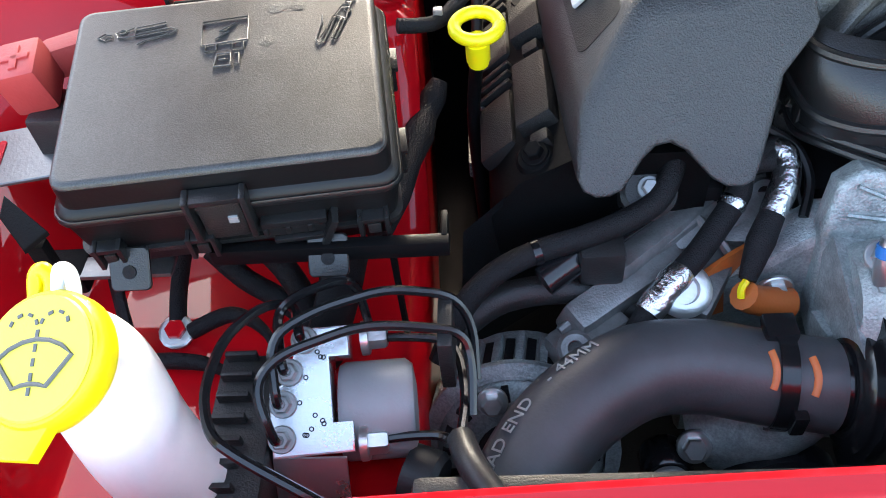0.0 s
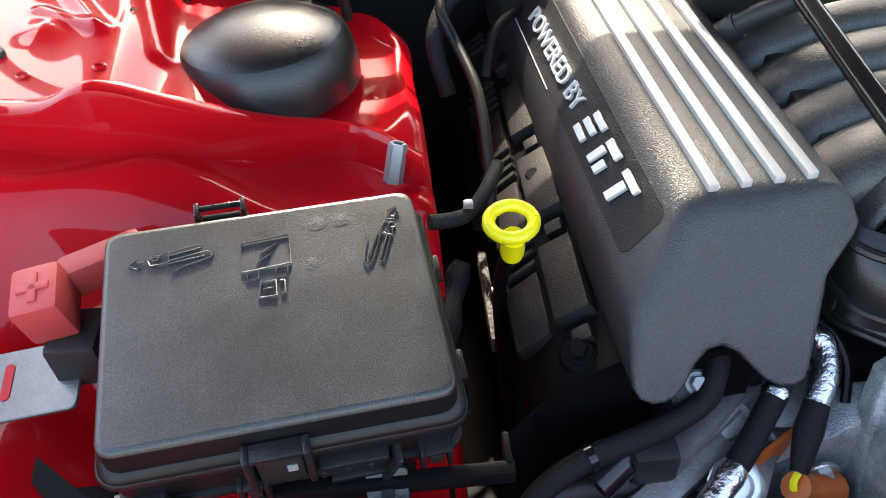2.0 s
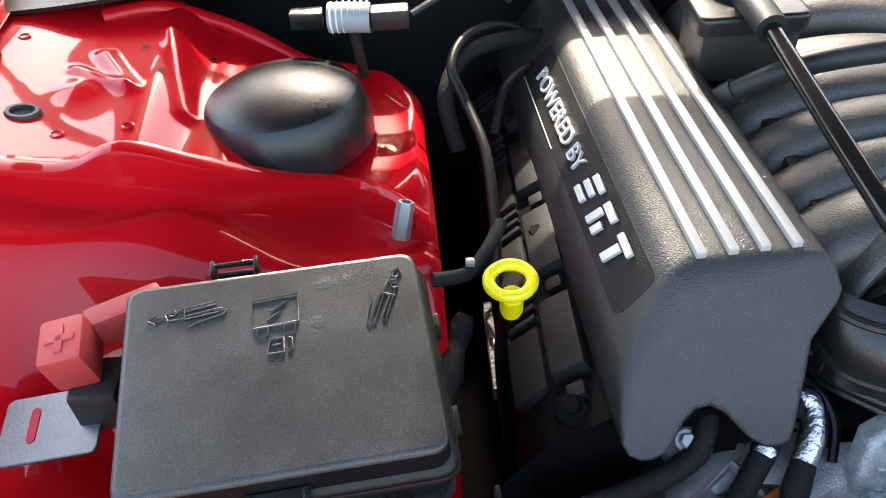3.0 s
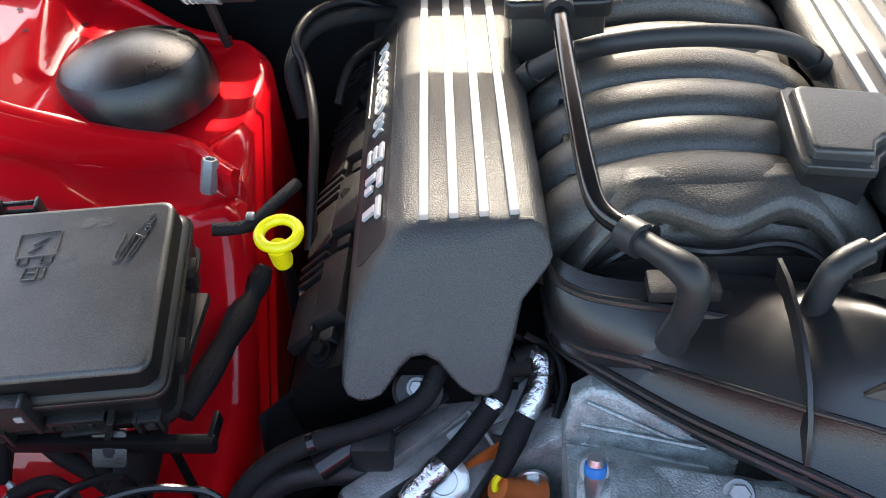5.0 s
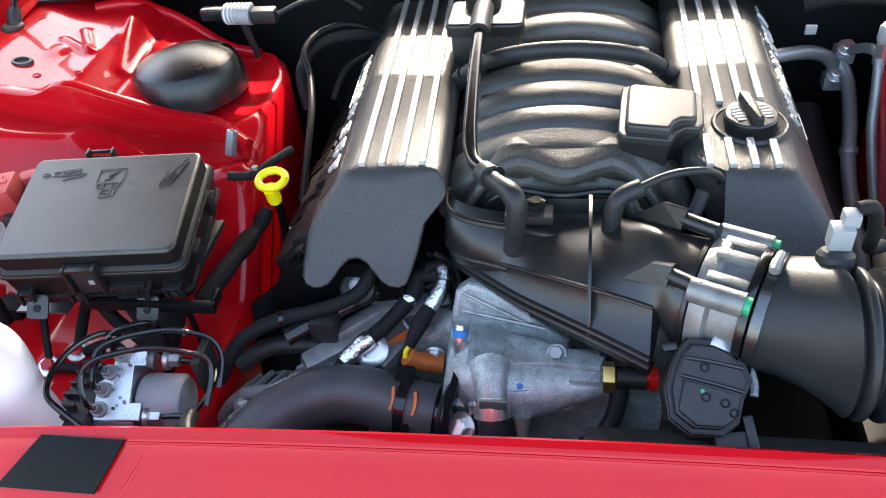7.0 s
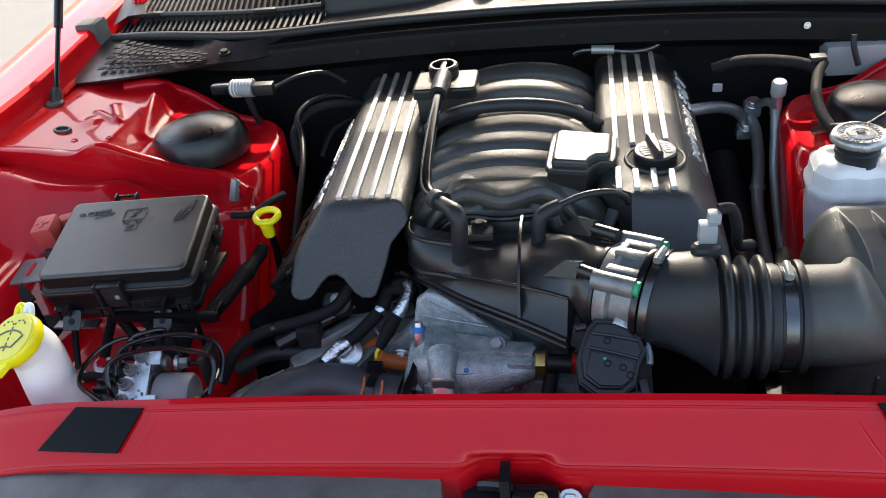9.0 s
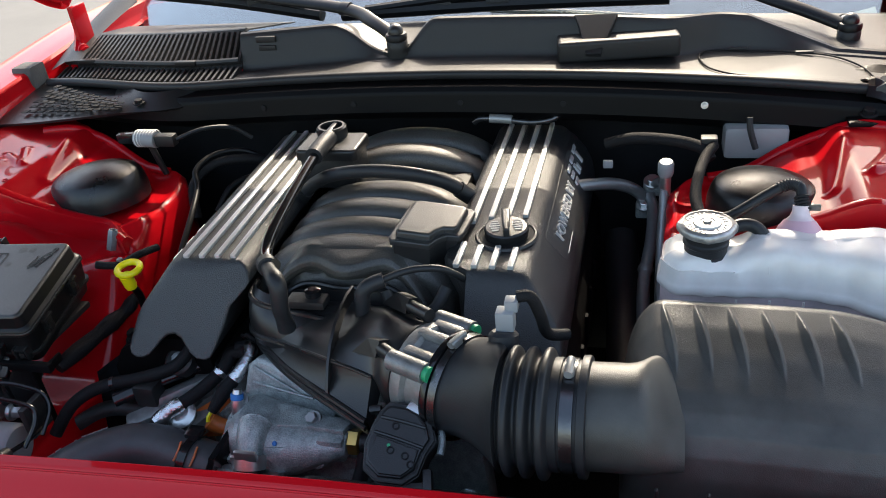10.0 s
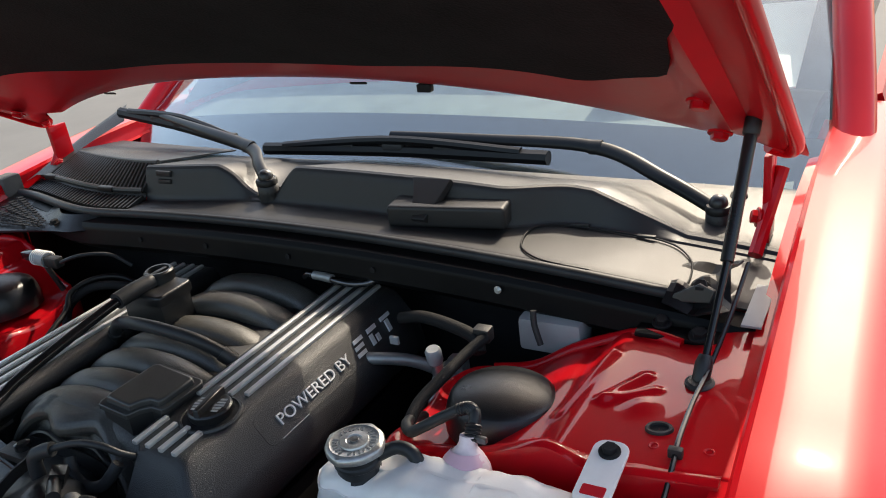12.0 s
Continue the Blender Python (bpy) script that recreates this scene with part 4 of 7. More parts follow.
def badge_shapes(parent, m):
    """Slanted plain bars in place of the maker's badge."""
    bars = (((-0.014, -0.0075, -0.013, 0.010), (-0.003, 0.0035, -0.012, 0.011), (0.0075, 0.014, -0.010, 0.015)),
            ((-0.014, 0.0035, -0.012, -0.003), (0.0065, 0.014, -0.012, 0.013), (-0.014, -0.002, 0.003, 0.012)),
            ((-0.014, 0.0055, -0.005, 0.005), (0.0075, 0.014, -0.013, 0.015)))
    for i in range(3):
        at = m @ Matrix.Translation((-0.043 + 0.042 * i, 0, 0.001))
        for y0, y1, x0, x1 in bars[i]:
            k = 0.30
            part("badge_shape", prism([(x0 + k * y0, y0), (x1 + k * y0, y0), (x1 + k * y1, y1), (x0 + k * y1, y1)], 0.0030, at, 0.0005, 1), LETTER, parent, "raised silver badge bar")


# on the left the words run from the back to the front, on the right from the front to the back
lm = frame_at((-0.2825, 0.70, 0.8675), (-0.776, 0, 0.632), (0, -1, 0))
lettering(cover_left, "POWERED BY", 0.0245, lm @ Matrix.Translation((-0.060, -0.002, 0.0012)), LETTER, width=0.178)
badge_shapes(cover_left, lm @ Matrix.Translation((0.107, 0.0, 0.0)))
settle_left(cover_left)
rm = frame_at((0.2825, 0.79, 0.8675), (0.776, 0, 0.632), (0, 1, 0))
lettering(cover_right, "POWERED BY", 0.0245, rm @ Matrix.Translation((-0.062, -0.002, 0.0012)), LETTER, width=0.172)
badge_shapes(cover_right, rm @ Matrix.Translation((0.097, 0.0, 0.0)) @ Matrix.Diagonal((0.96, 1, 1, 1)))

# oil filler cap in its well
filler = thing("oil_filler_cap", (0.217, 0.59, 0.89), "black oil filler cap with a raised grip and pale printing", "oil cap")
part("well", revolve([(0.0385, 0.0), (0.0395, 0.0022), (0.0425, 0.0022), (0.0445, -0.001)], Matrix.Translation((0.217, 0.588, 0.9005)), 40, caps=False), GRAINED, filler)
# flat dark disc on the cover, in place of the well's shaded depth
part("well_shade_disc", revolve([(0.001, 0), (0.0392, 0)], Matrix.Translation((0.217, 0.588, 0.9014)), 32, caps=False), DARK, filler, "dark disc in place of the well's shade")
part("body", revolve([(0.0300, 0.0), (0.0308, 0.006), (0.0308, 0.011), (0.0285, 0.0135), (0.020, 0.0142), (0.001, 0.0142)], Matrix.Translation((0.217, 0.590, 0.9005)), 36), SATIN, filler)
part("grip", prism([(-0.030, -0.0040), (0.030, -0.0065), (0.031, 0.0065), (-0.030, 0.0040)], 0.012, Matrix.Translation((0.217, 0.590, 0.9140)) @ pose(0, 0, 0, 0, 0, 100), 0.003, 3), SATIN, filler)
for k in (-1, 1):
    m = Matrix.Translation((0.217, 0.590, 0.9152)) @ pose(0, 0, 0, 0, 0, 12)
    for r in range(5):
        part("print_bar", box((0.0158 * k, -0.0125 + 0.00625 * r, 0.0), (0.0150 - 0.0026 * abs(r - 2), 0.0040, 0.0008), 0, m), GREY, filler, "pale printed marking")

# ---- intake manifold ----
intake = thing("intake_manifold", (0, 0.66, 0.80), "black plastic intake manifold with arched runners", "intake manifold")
part("base", box((0, 0.73, 0.83), (0.235, 0.42, 0.09), 0.012), MATTE, intake)
RUN_Y = (0.547, 0.609, 0.670, 0.729, 0.800, 0.868, 0.940)


def runner(y, wide, top, front=False):
    rings = []
    for k in range(25):
        t = k / 24
        a = math.pi * (0.02 + 0.96 * t)
        c = Vector((-0.138 * math.cos(a), y + (0.006 if front else 0.0) * math.sin(a), top - 0.098 + 0.098 * math.sin(a) ** 0.62 - 0.022))
        nrm = Vector((-math.cos(a) * 0.75, 0, max(0.25, math.sin(a)))).normalized()
        ring = []
        for j in range(16):
            b = 2 * math.pi * j / 16
            e = math.copysign(abs(math.cos(b)) ** 0.75, math.cos(b))
            ring.append(c + Vector((0, wide * e, 0)) + nrm * 0.022 * math.sin(b))
        rings.append(ring)
    return loft(rings)


for i, y in enumerate(RUN_Y):
    part("runner", runner(y, 0.034 if i == 0 else 0.0285, (0.897 if i == 4 else 0.908) + (0.004 if i > 4 else 0.0), i == 0), RUNNER, intake)


# broad front chamber whose edge waves over a double lip
def brow(x):
    """How far forward the chamber's upper edge reaches."""
    ax = abs(x - 0.004)
    return 0.5025 - 0.012 * math.cos(2 * math.pi * ax / 0.114) if ax < 0.057 else 0.5145 - 0.42 * (ax - 0.057) ** 1.05


def sag(x):
    ax = abs(x)
    return 0.10 * max(0.0, (ax - 0.055) / 0.08) ** 2


def chamber(u, v):
    x = -0.135 + 0.27 * u
    f = brow(x)
    prof = [(0.570, 0.896), (0.556, 0.9035), (0.54, 0.9045), (f + 0.020, 0.9015), (f + 0.007, 0.8975), (f + 0.001, 0.891), (f, 0.883), (f + 0.003, 0.876), (f + 0.012, 0.871), (0.518, 0.864), (0.514, 0.855), (0.508, 0.84), (0.500, 0.80)]
    q = v * (len(prof) - 1)
    a = min(int(q), len(prof) - 2)
    y = prof[a][0] + (prof[a + 1][0] - prof[a][0]) * (q - a)
    z = prof[a][1] + (prof[a + 1][1] - prof[a][1]) * (q - a)
    return (x, y - 0.10 * max(0, abs(x) - 0.08), z - sag(x) * (1 - 0.35 * v))


part("front_chamber", sheet(chamber, 72, 52, 0.004), RUNNER, intake)
part("lip", tube([(x, 0.503 - 0.005 * math.cos(x * 56) * sm(0.10, 0.03, abs(x)) - 0.16 * max(0, abs(x) - 0.07), 0.860 - 0.8 * sag(x)) for x in np.linspace(-0.134, 0.134, 25)], 0.0042, 8, 3), SATIN, intake)
part("lip_wall", sheet(lambda u, v: (-0.105 + 0.21 * u, 0.496 - 0.014 * v, 0.858 - 0.05 * v - 0.6 * sag(-0.105 + 0.21 * u)), 16, 4, 0.003), SATIN, intake)

# neck from the chamber to the throttle body
NECK_DIR = Vector((0.91, -0.41, 0.02)).normalized()


def ring_at(c, w, h, axis, n=28, sq=1.0):
    side = axis.cross(Vector((0, 0, 1))).normalized()
    up = side.cross(axis).normalized()
    out = []
    for j in range(n):
        t = 2 * math.pi * j / n
        cx, cz = math.cos(t), math.sin(t)
        out.append(Vector(c) + side * w * math.copysign(abs(cx) ** sq, cx) + up * h * math.copysign(abs(cz) ** sq, cz))
    return out


TB = Vector((0.153, 0.351, 0.845))
NECK_FOOT = [(-0.085, 0.428, 0.818), (-0.063, 0.409, 0.829), (-0.015, 0.374, 0.846), (0.030, 0.347, 0.856), (0.065, 0.333, 0.857), (0.095, 0.322, 0.855)]
NECK_CREST = [(-0.090, 0.478, 0.842), (-0.045, 0.479, 0.846), (0.008, 0.470, 0.851), (0.043, 0.450, 0.862), (0.076, 0.424, 0.882), (0.105, 0.390, 0.899)]
neck = []
for k, (foot, crest) in enumerate(zip(NECK_FOOT, NECK_CREST)):
    foot, crest, t = Vector(foot), Vector(crest), k / 5
    out = Vector((-0.15 - 0.1 * t, -0.35, 0.9)).normalized() * (0.006 + 0.005 * t)
    ring = catmull([foot, foot.lerp(crest, 0.35) + out, foot.lerp(crest, 0.72) + out * 0.9, crest, crest + Vector((0.012, 0.030, -0.012 - 0.010 * t)), crest + Vector((0.02, 0.045, -0.045)), Vector((foot.x + 0.055, crest.y, foot.z - 0.045)), foot + Vector((0.02, 0.03, -0.035)), foot + Vector((0.004, 0.008, -0.015)), foot], 4)[:-1]
    neck.append(ring)
side_way = NECK_DIR.cross(Vector((0, 0, 1))).normalized()
for back, r in ((0.022, 0.057), (0.004, 0.056)):
    n = len(neck[0])
    c = TB - NECK_DIR * back
    neck.append([c + side_way * r * math.cos(radians(8 + 360 * j / n)) + Vector((0, 0, r * math.sin(radians(8 + 360 * j / n)))) for j in range(n)])
smooth_neck = [catmull([ring[j] for ring in neck], 4) for j in range(len(neck[0]))]
part("neck", loft([[line[k] for line in smooth_neck] for k in range(len(smooth_neck[0]))]), NECKBLACK, intake)
# the ribbed shoulder that sweeps round the corner of the chamber
high = catmull([(-0.134, 0.520, 0.868), (-0.130, 0.488, 0.868), (-0.108, 0.468, 0.868), (-0.075, 0.460, 0.866), (-0.035, 0.458, 0.862), (0.005, 0.456, 0.858)], 6)
low = catmull([(-0.136, 0.500, 0.800), (-0.130, 0.455, 0.798), (-0.108, 0.430, 0.800), (-0.080, 0.416, 0.805), (-0.045, 0.398, 0.808), (0.000, 0.372, 0.808)], 6)


def shoulder_at(u, v):
    i = min(int(u * (len(high) - 1)), len(high) - 2)
    k = u * (len(high) - 1) - i
    a, b = high[i].lerp(high[i + 1], k), low[i].lerp(low[i + 1], k)
    return a.lerp(b, v) + Vector((-0.25, -0.6, 0.5)) * 0.016 * math.sin(math.pi * v)


part("shoulder", sheet(shoulder_at, 40, 12), SATIN, intake)
for v in (0.22, 0.80):
    part("shoulder_rib", tube([shoulder_at(u, v) for u in np.linspace(0, 1, 12)], 0.0042, 8, 3), SATIN, intake)
# the welded seam flanges that sweep below the neck
for k, (dz, out) in enumerate(((0.0, 0.0), (-0.008, 0.003))):
    pts = [(-0.134, 0.492, 0.800 + dz), (-0.132, 0.470, 0.794 + dz), (-0.122, 0.447, 0.800 + dz), (-0.080, 0.407 - out, 0.807 + dz), (-0.040, 0.371 - out, 0.814 + dz), (0.0, 0.341 - out, 0.820 + dz), (0.045, 0.312 - out, 0.822 + dz), (0.093, 0.286 - out, 0.817 + dz)]
    part("seam_flange", tube(pts, 0.0036, 8, 6), SATIN, intake)
web_line = catmull([(-0.118, 0.447, 0.802), (-0.080, 0.408, 0.808), (-0.040, 0.372, 0.815), (0.0, 0.342, 0.821), (0.045, 0.313, 0.823), (0.093, 0.287, 0.818)], 6)
web_top = catmull(NECK_FOOT, 6)
part("web", loft([web_line, [a.lerp(b, 0.5) + Vector((0.002, 0.006, -0.002)) for a, b in zip(web_line, web_top)], web_top], caps=False, closed=False), SATIN, intake, smooth=50)
part("web_edge", tube(web_top, 0.0024, 8, 1), SATIN, intake)
part("web_end", loft([[web_line[-1], web_top[-1]], [web_line[-1] + Vector((0.003, 0.004, -0.02)), web_top[-1] + Vector((0.012, 0.012, -0.004))]], caps=False, closed=False), SATIN, intake)
low_web = web_line[13:]
part("lower_shell", loft([[p + Vector((0, -0.002, -0.008)) for p in low_web], [p + Vector((0.002, 0.002, -0.028)) for p in low_web], [p + Vector((0.01, 0.04, -0.050)) for p in low_web]], caps=False, closed=False), SATIN, intake)
fin_out = [Vector((0.031, y, z)) for y, z in ((0.314, 0.812), (0.324, 0.834), (0.337, 0.855), (0.355, 0.873), (0.378, 0.886), (0.405, 0.894), (0.430, 0.897), (0.455, 0.894))]
fin_in = [Vector((0.031, 0.415, 0.82)).lerp(p, 0.78) for p in fin_out]
wide = Vector((0.0035, 0, 0))
part("fin", loft([fin_in, fin_out, [p + wide for p in fin_out], [p + wide for p in fin_in]], caps=False, closed=False), SATIN, intake)
# screw bosses of the throttle body, each running out into a wedge on the neck
for apex, top, tip, base, end in (((0.067, 0.350, 0.868), (0.093, 0.345, 0.894), (0.112, 0.334, 0.900), (0.107, 0.324, 0.882), (0.139, 0.314, 0.890)),
                                  ((0.080, 0.440, 0.878), (0.108, 0.424, 0.907), (0.130, 0.405, 0.912), (0.125, 0.398, 0.893), (0.160, 0.385, 0.902))):
    apex, top, tip, base, end = (Vector(p) + Vector((-0.002, -0.005, 0.005)) for p in (apex, top, tip, base, end))
    into = Vector((0.006, 0.016, -0.010))
    part("gusset", loft([[apex, top, tip, base], [p + into for p in (apex, top, tip, base)]]), SATIN, intake, smooth=20)
    heart = tip.lerp(base, 0.5) + into * 0.4
    part("boss", tube([heart, heart.lerp(end, 0.5), end], 0.0085, 12, 1), SATIN, intake)
# pressure sensor on its plate at the back, and the square cover over the runners
sensor = thing("pressure_sensor", (-0.115, 0.81, 0.93), "black sensor cup on a smooth grey-black plate", "sensor")
part("plate", prism(rounded(0.108, 0.080, 0.010), 0.018, Matrix.Translation((-0.114, 0.805, 0.929)), 0.005, 3), SATIN, sensor)
part("box", box((-0.114, 0.805, 0.905), (0.096, 0.070, 0.06), 0.006), MATTE, sensor)
part("cup", revolve([(0.026, 0.0), (0.026, 0.016), (0.023, 0.019), (0.019, 0.019), (0.018, 0.006), (0.001, 0.006)], Matrix.Translation((-0.120, 0.828, 0.947)), 28), SATIN, sensor)
part("cup_lip", box((-0.120, 0.828, 0.958), (0.010, 0.056, 0.012), 0.003), SATIN, sensor)
solo_cover = thing("runner_cover", (0.115, 0.60, 0.89), "smooth satin black lid with a notched corner", "cover")
lid = [(-0.045, -0.055), (0.010, -0.052), (0.016, -0.034), (0.026, -0.022), (0.043, -0.020), (0.047, -0.010), (0.047, 0.052), (0.040, 0.058), (-0.042, 0.056), (-0.050, 0.048), (-0.050, -0.047)]
RC = Matrix.Translation((0.115, 0.580, 0.915)) @ pose(0, 0, 0, 1, 6, -4)
part("lid", prism([(x * 0.84 - 0.001, y * 0.84 + 0.001) for x, y in lid], 0.009, RC @ Matrix.Translation((0, 0, 0.004)), 0.0045, 4, inset=0.03), SATINLID, solo_cover)
part("rim", prism(lid, 0.008, RC @ Matrix.Translation((0, 0, -0.004)), 0.0025, 3), SATINLID, solo_cover)
part("skirt", prism([(x * 0.93, y * 0.93) for x, y in lid], 0.05, RC @ Matrix.Translation((0, 0, -0.054)), 0), MATTE, solo_cover)

# crankcase pipe that runs beside the left cover and its two elbows
pcv = thing("breather_pipe", (-0.09, 0.55, 0.88), "glossy black breather pipe with rubber elbows", "pipe")
part("pipe", tube([(-0.116, 0.790, 0.955), (-0.116, 0.740, 0.954), (-0.113, 0.640, 0.944), (-0.107, 0.530, 0.930), (-0.101, 0.490, 0.922), (-0.088, 0.466, 0.922), (-0.066, 0.442, 0.930)], 0.0085, 14, 8), GLOSS, pcv)
part("collar", tube([(-0.117, 0.805, 0.953), (-0.1165, 0.765, 0.955), (-0.116, 0.728, 0.954)], 0.0145, 16, 3), RUBBER, pcv)
part("elbow", tube([(-0.084, 0.452, 0.926), (-0.066, 0.426, 0.931), (-0.050, 0.406, 0.932), (-0.044, 0.398, 0.922), (-0.046, 0.396, 0.895), (-0.048, 0.402, 0.874), (-0.049, 0.406, 0.856)], 0.0110, 16, 6, radii=[0.85, 0.85, 1.08, 1.05, 1, 1, 1.15]), RUBBER, pcv)
part("elbow_collar", tube([(-0.084, 0.452, 0.926), (-0.079, 0.445, 0.9275), (-0.074, 0.438, 0.929)], 0.0135, 16, 2), RUBBER, pcv)
vac = thing("vacuum_hose", (0.08, 0.43, 0.88), "black rubber vacuum elbow and thin hose", "hose")
part("elbow", tube([(0.054, 0.424, 0.862), (0.056, 0.424, 0.892), (0.060, 0.426, 0.908), (0.070, 0.432, 0.914), (0.084, 0.438, 0.917)], 0.0100, 14, 6), RUBBER, vac)
part("hose", tube([(0.080, 0.436, 0.917), (0.115, 0.452, 0.924), (0.150, 0.462, 0.922), (0.170, 0.475, 0.905), (0.175, 0.50, 0.88)], 0.0048, 10, 6), RUBBER, vac)
part("lower_hose", tube([(0.075, 0.46, 0.885), (0.085, 0.452, 0.868), (0.11, 0.448, 0.855), (0.14, 0.455, 0.862), (0.155, 0.475, 0.885)], 0.0085, 10, 6), RUBBER, vac)
over = thing("braided_hose", (0.0, 0.69, 0.88), "black braided hose arched over the runners", "hose")
ARCH = [(-0.160, 0.735, 0.868), (-0.138, 0.724, 0.895), (-0.098, 0.706, 0.926), (-0.050, 0.692, 0.944), (0.004, 0.686, 0.950), (0.056, 0.690, 0.944), (0.094, 0.700, 0.930), (0.122, 0.712, 0.908), (0.138, 0.720, 0.890)]
part("hose", tube(ARCH, 0.0105, 14, 8), RUBBER, over)
for i, j in ((0, 1), (8, 7)):
    a, b = Vector(ARCH[i]), Vector(ARCH[j])
    part("end_sleeve", tube([a, a.lerp(b, 0.5), b], 0.0128, 14, 2), MATTE, over)
part("bracket", box((-0.035, 0.452, 0.868), (0.055, 0.026, 0.012), 0.003), MATTE, intake)
part("bracket_nut", revolve([(0.011, 0), (0.011, 0.008), (0.006, 0.010)], Matrix.Translation((-0.028, 0.458, 0.874)), 16), GLOSS, intake)

# ---- throttle body, bellows and air box ----
throttle = thing("throttle_housing", TB, "cast grey throttle body with a black motor housing", "throttle body")
tm = frame_at(TB, NECK_DIR, (0, 0, 1))
part("flange", revolve([(0.060, -0.006), (0.062, 0.0), (0.062, 0.010), (0.056, 0.014), (0.056, 0.042), (0.050, 0.046)], tm, 36), ALLOY, throttle, "cast aluminium flange and bore")
part("black_ring", revolve([(0.056, 0.040), (0.065, 0.042), (0.066, 0.046), (0.065, 0.050), (0.052, 0.052)], tm, 40), GLOSS, throttle, "black rubber ring")
part("neck_ring", revolve([(0.056, -0.014), (0.060, -0.012), (0.060, -0.008), (0.056, -0.006)], tm, 40), SATIN, throttle)
for a in (35, 62, 90, 118):
    t = radians(a - 90)
    part("rib", box((0.060 * math.cos(t), 0.060 * math.sin(t), 0.022), (0.010, 0.012, 0.040), 0.003, tm), ALLOY, throttle)
for (px, py), g in (((0.046, -0.045), 1), ((0.046, 0.045), 1)):
    c = tm @ Vector((px, py, 0.004))
    ear = part("ear", tube([c - NECK_DIR * 0.012, c, c + NECK_DIR * 0.040], 0.0125, 12, 1), ALLOY, throttle)
    part("green_sleeve", tube([c + NECK_DIR * 0.034, c + NECK_DIR * 0.038, c + NECK_DIR * 0.046], 0.0095, 12, 1), GREEN, ear, "green plastic sleeve")
motor = thing("throttle_motor", (0.139, 0.262, 0.78), "black plastic throttle motor housing with a connector", "motor housing")
mm = frame_at((0.147, 0.262, 0.799), (0.05, -0.50, 0.86), (0.95, 0.25, -0.05))
MOTOR = [(-0.046, -0.022), (-0.030, -0.040), (0.0, -0.046), (0.018, -0.036), (0.028, -0.014), (0.040, 0.002), (0.037, 0.022), (0.027, 0.038), (0.012, 0.048), (-0.012, 0.054), (-0.024, 0.044), (-0.034, 0.028), (-0.044, 0.006)]
part("body", prism(MOTOR, 0.024, mm, 0.004, 2), SATIN, motor)
part("rim_step", prism([(x * 0.96, y * 0.96) for x, y in MOTOR], 0.006, mm @ Matrix.Translation((0, 0, 0.024)), 0.002, 2), MATTE, motor)
part("cap", prism([(x * 0.84 - 0.001, y * 0.84) for x, y in MOTOR], 0.006, mm @ Matrix.Translation((0, 0, 0.030)), 0.003, 2), SATIN, motor)
part("cap_step", prism([(-0.037, -0.016), (-0.024, -0.032), (0.0, -0.037), (0.014, -0.029), (0.021, -0.010), (-0.026, 0.012)], 0.004, mm @ Matrix.Translation((0, 0, 0.036)), 0.002, 2), SATIN, motor)
part("ridge", tube([mm @ Vector((-0.028, 0.016, 0.037)), mm @ Vector((0.0, 0.004, 0.038)), mm @ Vector((0.026, -0.008, 0.037))], 0.0018, 6, 2), SATIN, motor)
part("ridge", tube([mm @ Vector((-0.020, 0.032, 0.037)), mm @ Vector((0.004, 0.024, 0.038)), mm @ Vector((0.030, 0.014, 0.037))], 0.0018, 6, 2), SATIN, motor)
for x, y in ((-0.004, 0.020), (0.006, -0.016), (-0.010, -0.008), (0.012, -0.026)):
    part("dimple", revolve([(0.0045, 0.0), (0.0045, 0.0012), (0.003, 0.0012), (0.0028, 0.0)], mm @ Matrix.Translation((x, y, 0.036 if y > 0 else 0.040)), 14, caps=False), DARK, motor)
part("label_dot", revolve([(0.0022, 0.0), (0.0018, 0.0006)], mm @ Matrix.Translation((-0.012, -0.002, 0.040)), 8), GREEN, motor, "small green paint dot")
part("rim", tube([mm @ Vector((0.044 * math.cos(t), 0.006 + 0.044 * math.sin(t), 0.012)) for t in (radians(-22 + 11 * k) for k in range(9))], 0.0045, 8, 2), CAST, motor, "bright metal rim")
clipm = mm @ Matrix.Translation((0.019, 0.040, 0.026)) @ pose(0, 0, 0, 0, 0, -35)
part("clip", box((0, 0, 0), (0.022, 0.014, 0.010), 0.002, clipm), ZINC, motor, "bright steel clip")
part("ear", box((-0.030, 0.046, 0.022), (0.014, 0.008, 0.012), 0.002, mm @ pose(0, 0, 0, 0, 0, 0)), SATIN, motor)
plug = part("connector", box((0.008, -0.050, 0.012), (0.030, 0.018, 0.022), 0.003, mm), MATTE, motor)
part("latch", box((0.027, -0.044, 0.016), (0.010, 0.032, 0.018), 0.002, mm), SATIN, plug)
part("latch", box((0.016, -0.060, 0.018), (0.018, 0.010, 0.006), 0.001, mm), SATIN, plug)

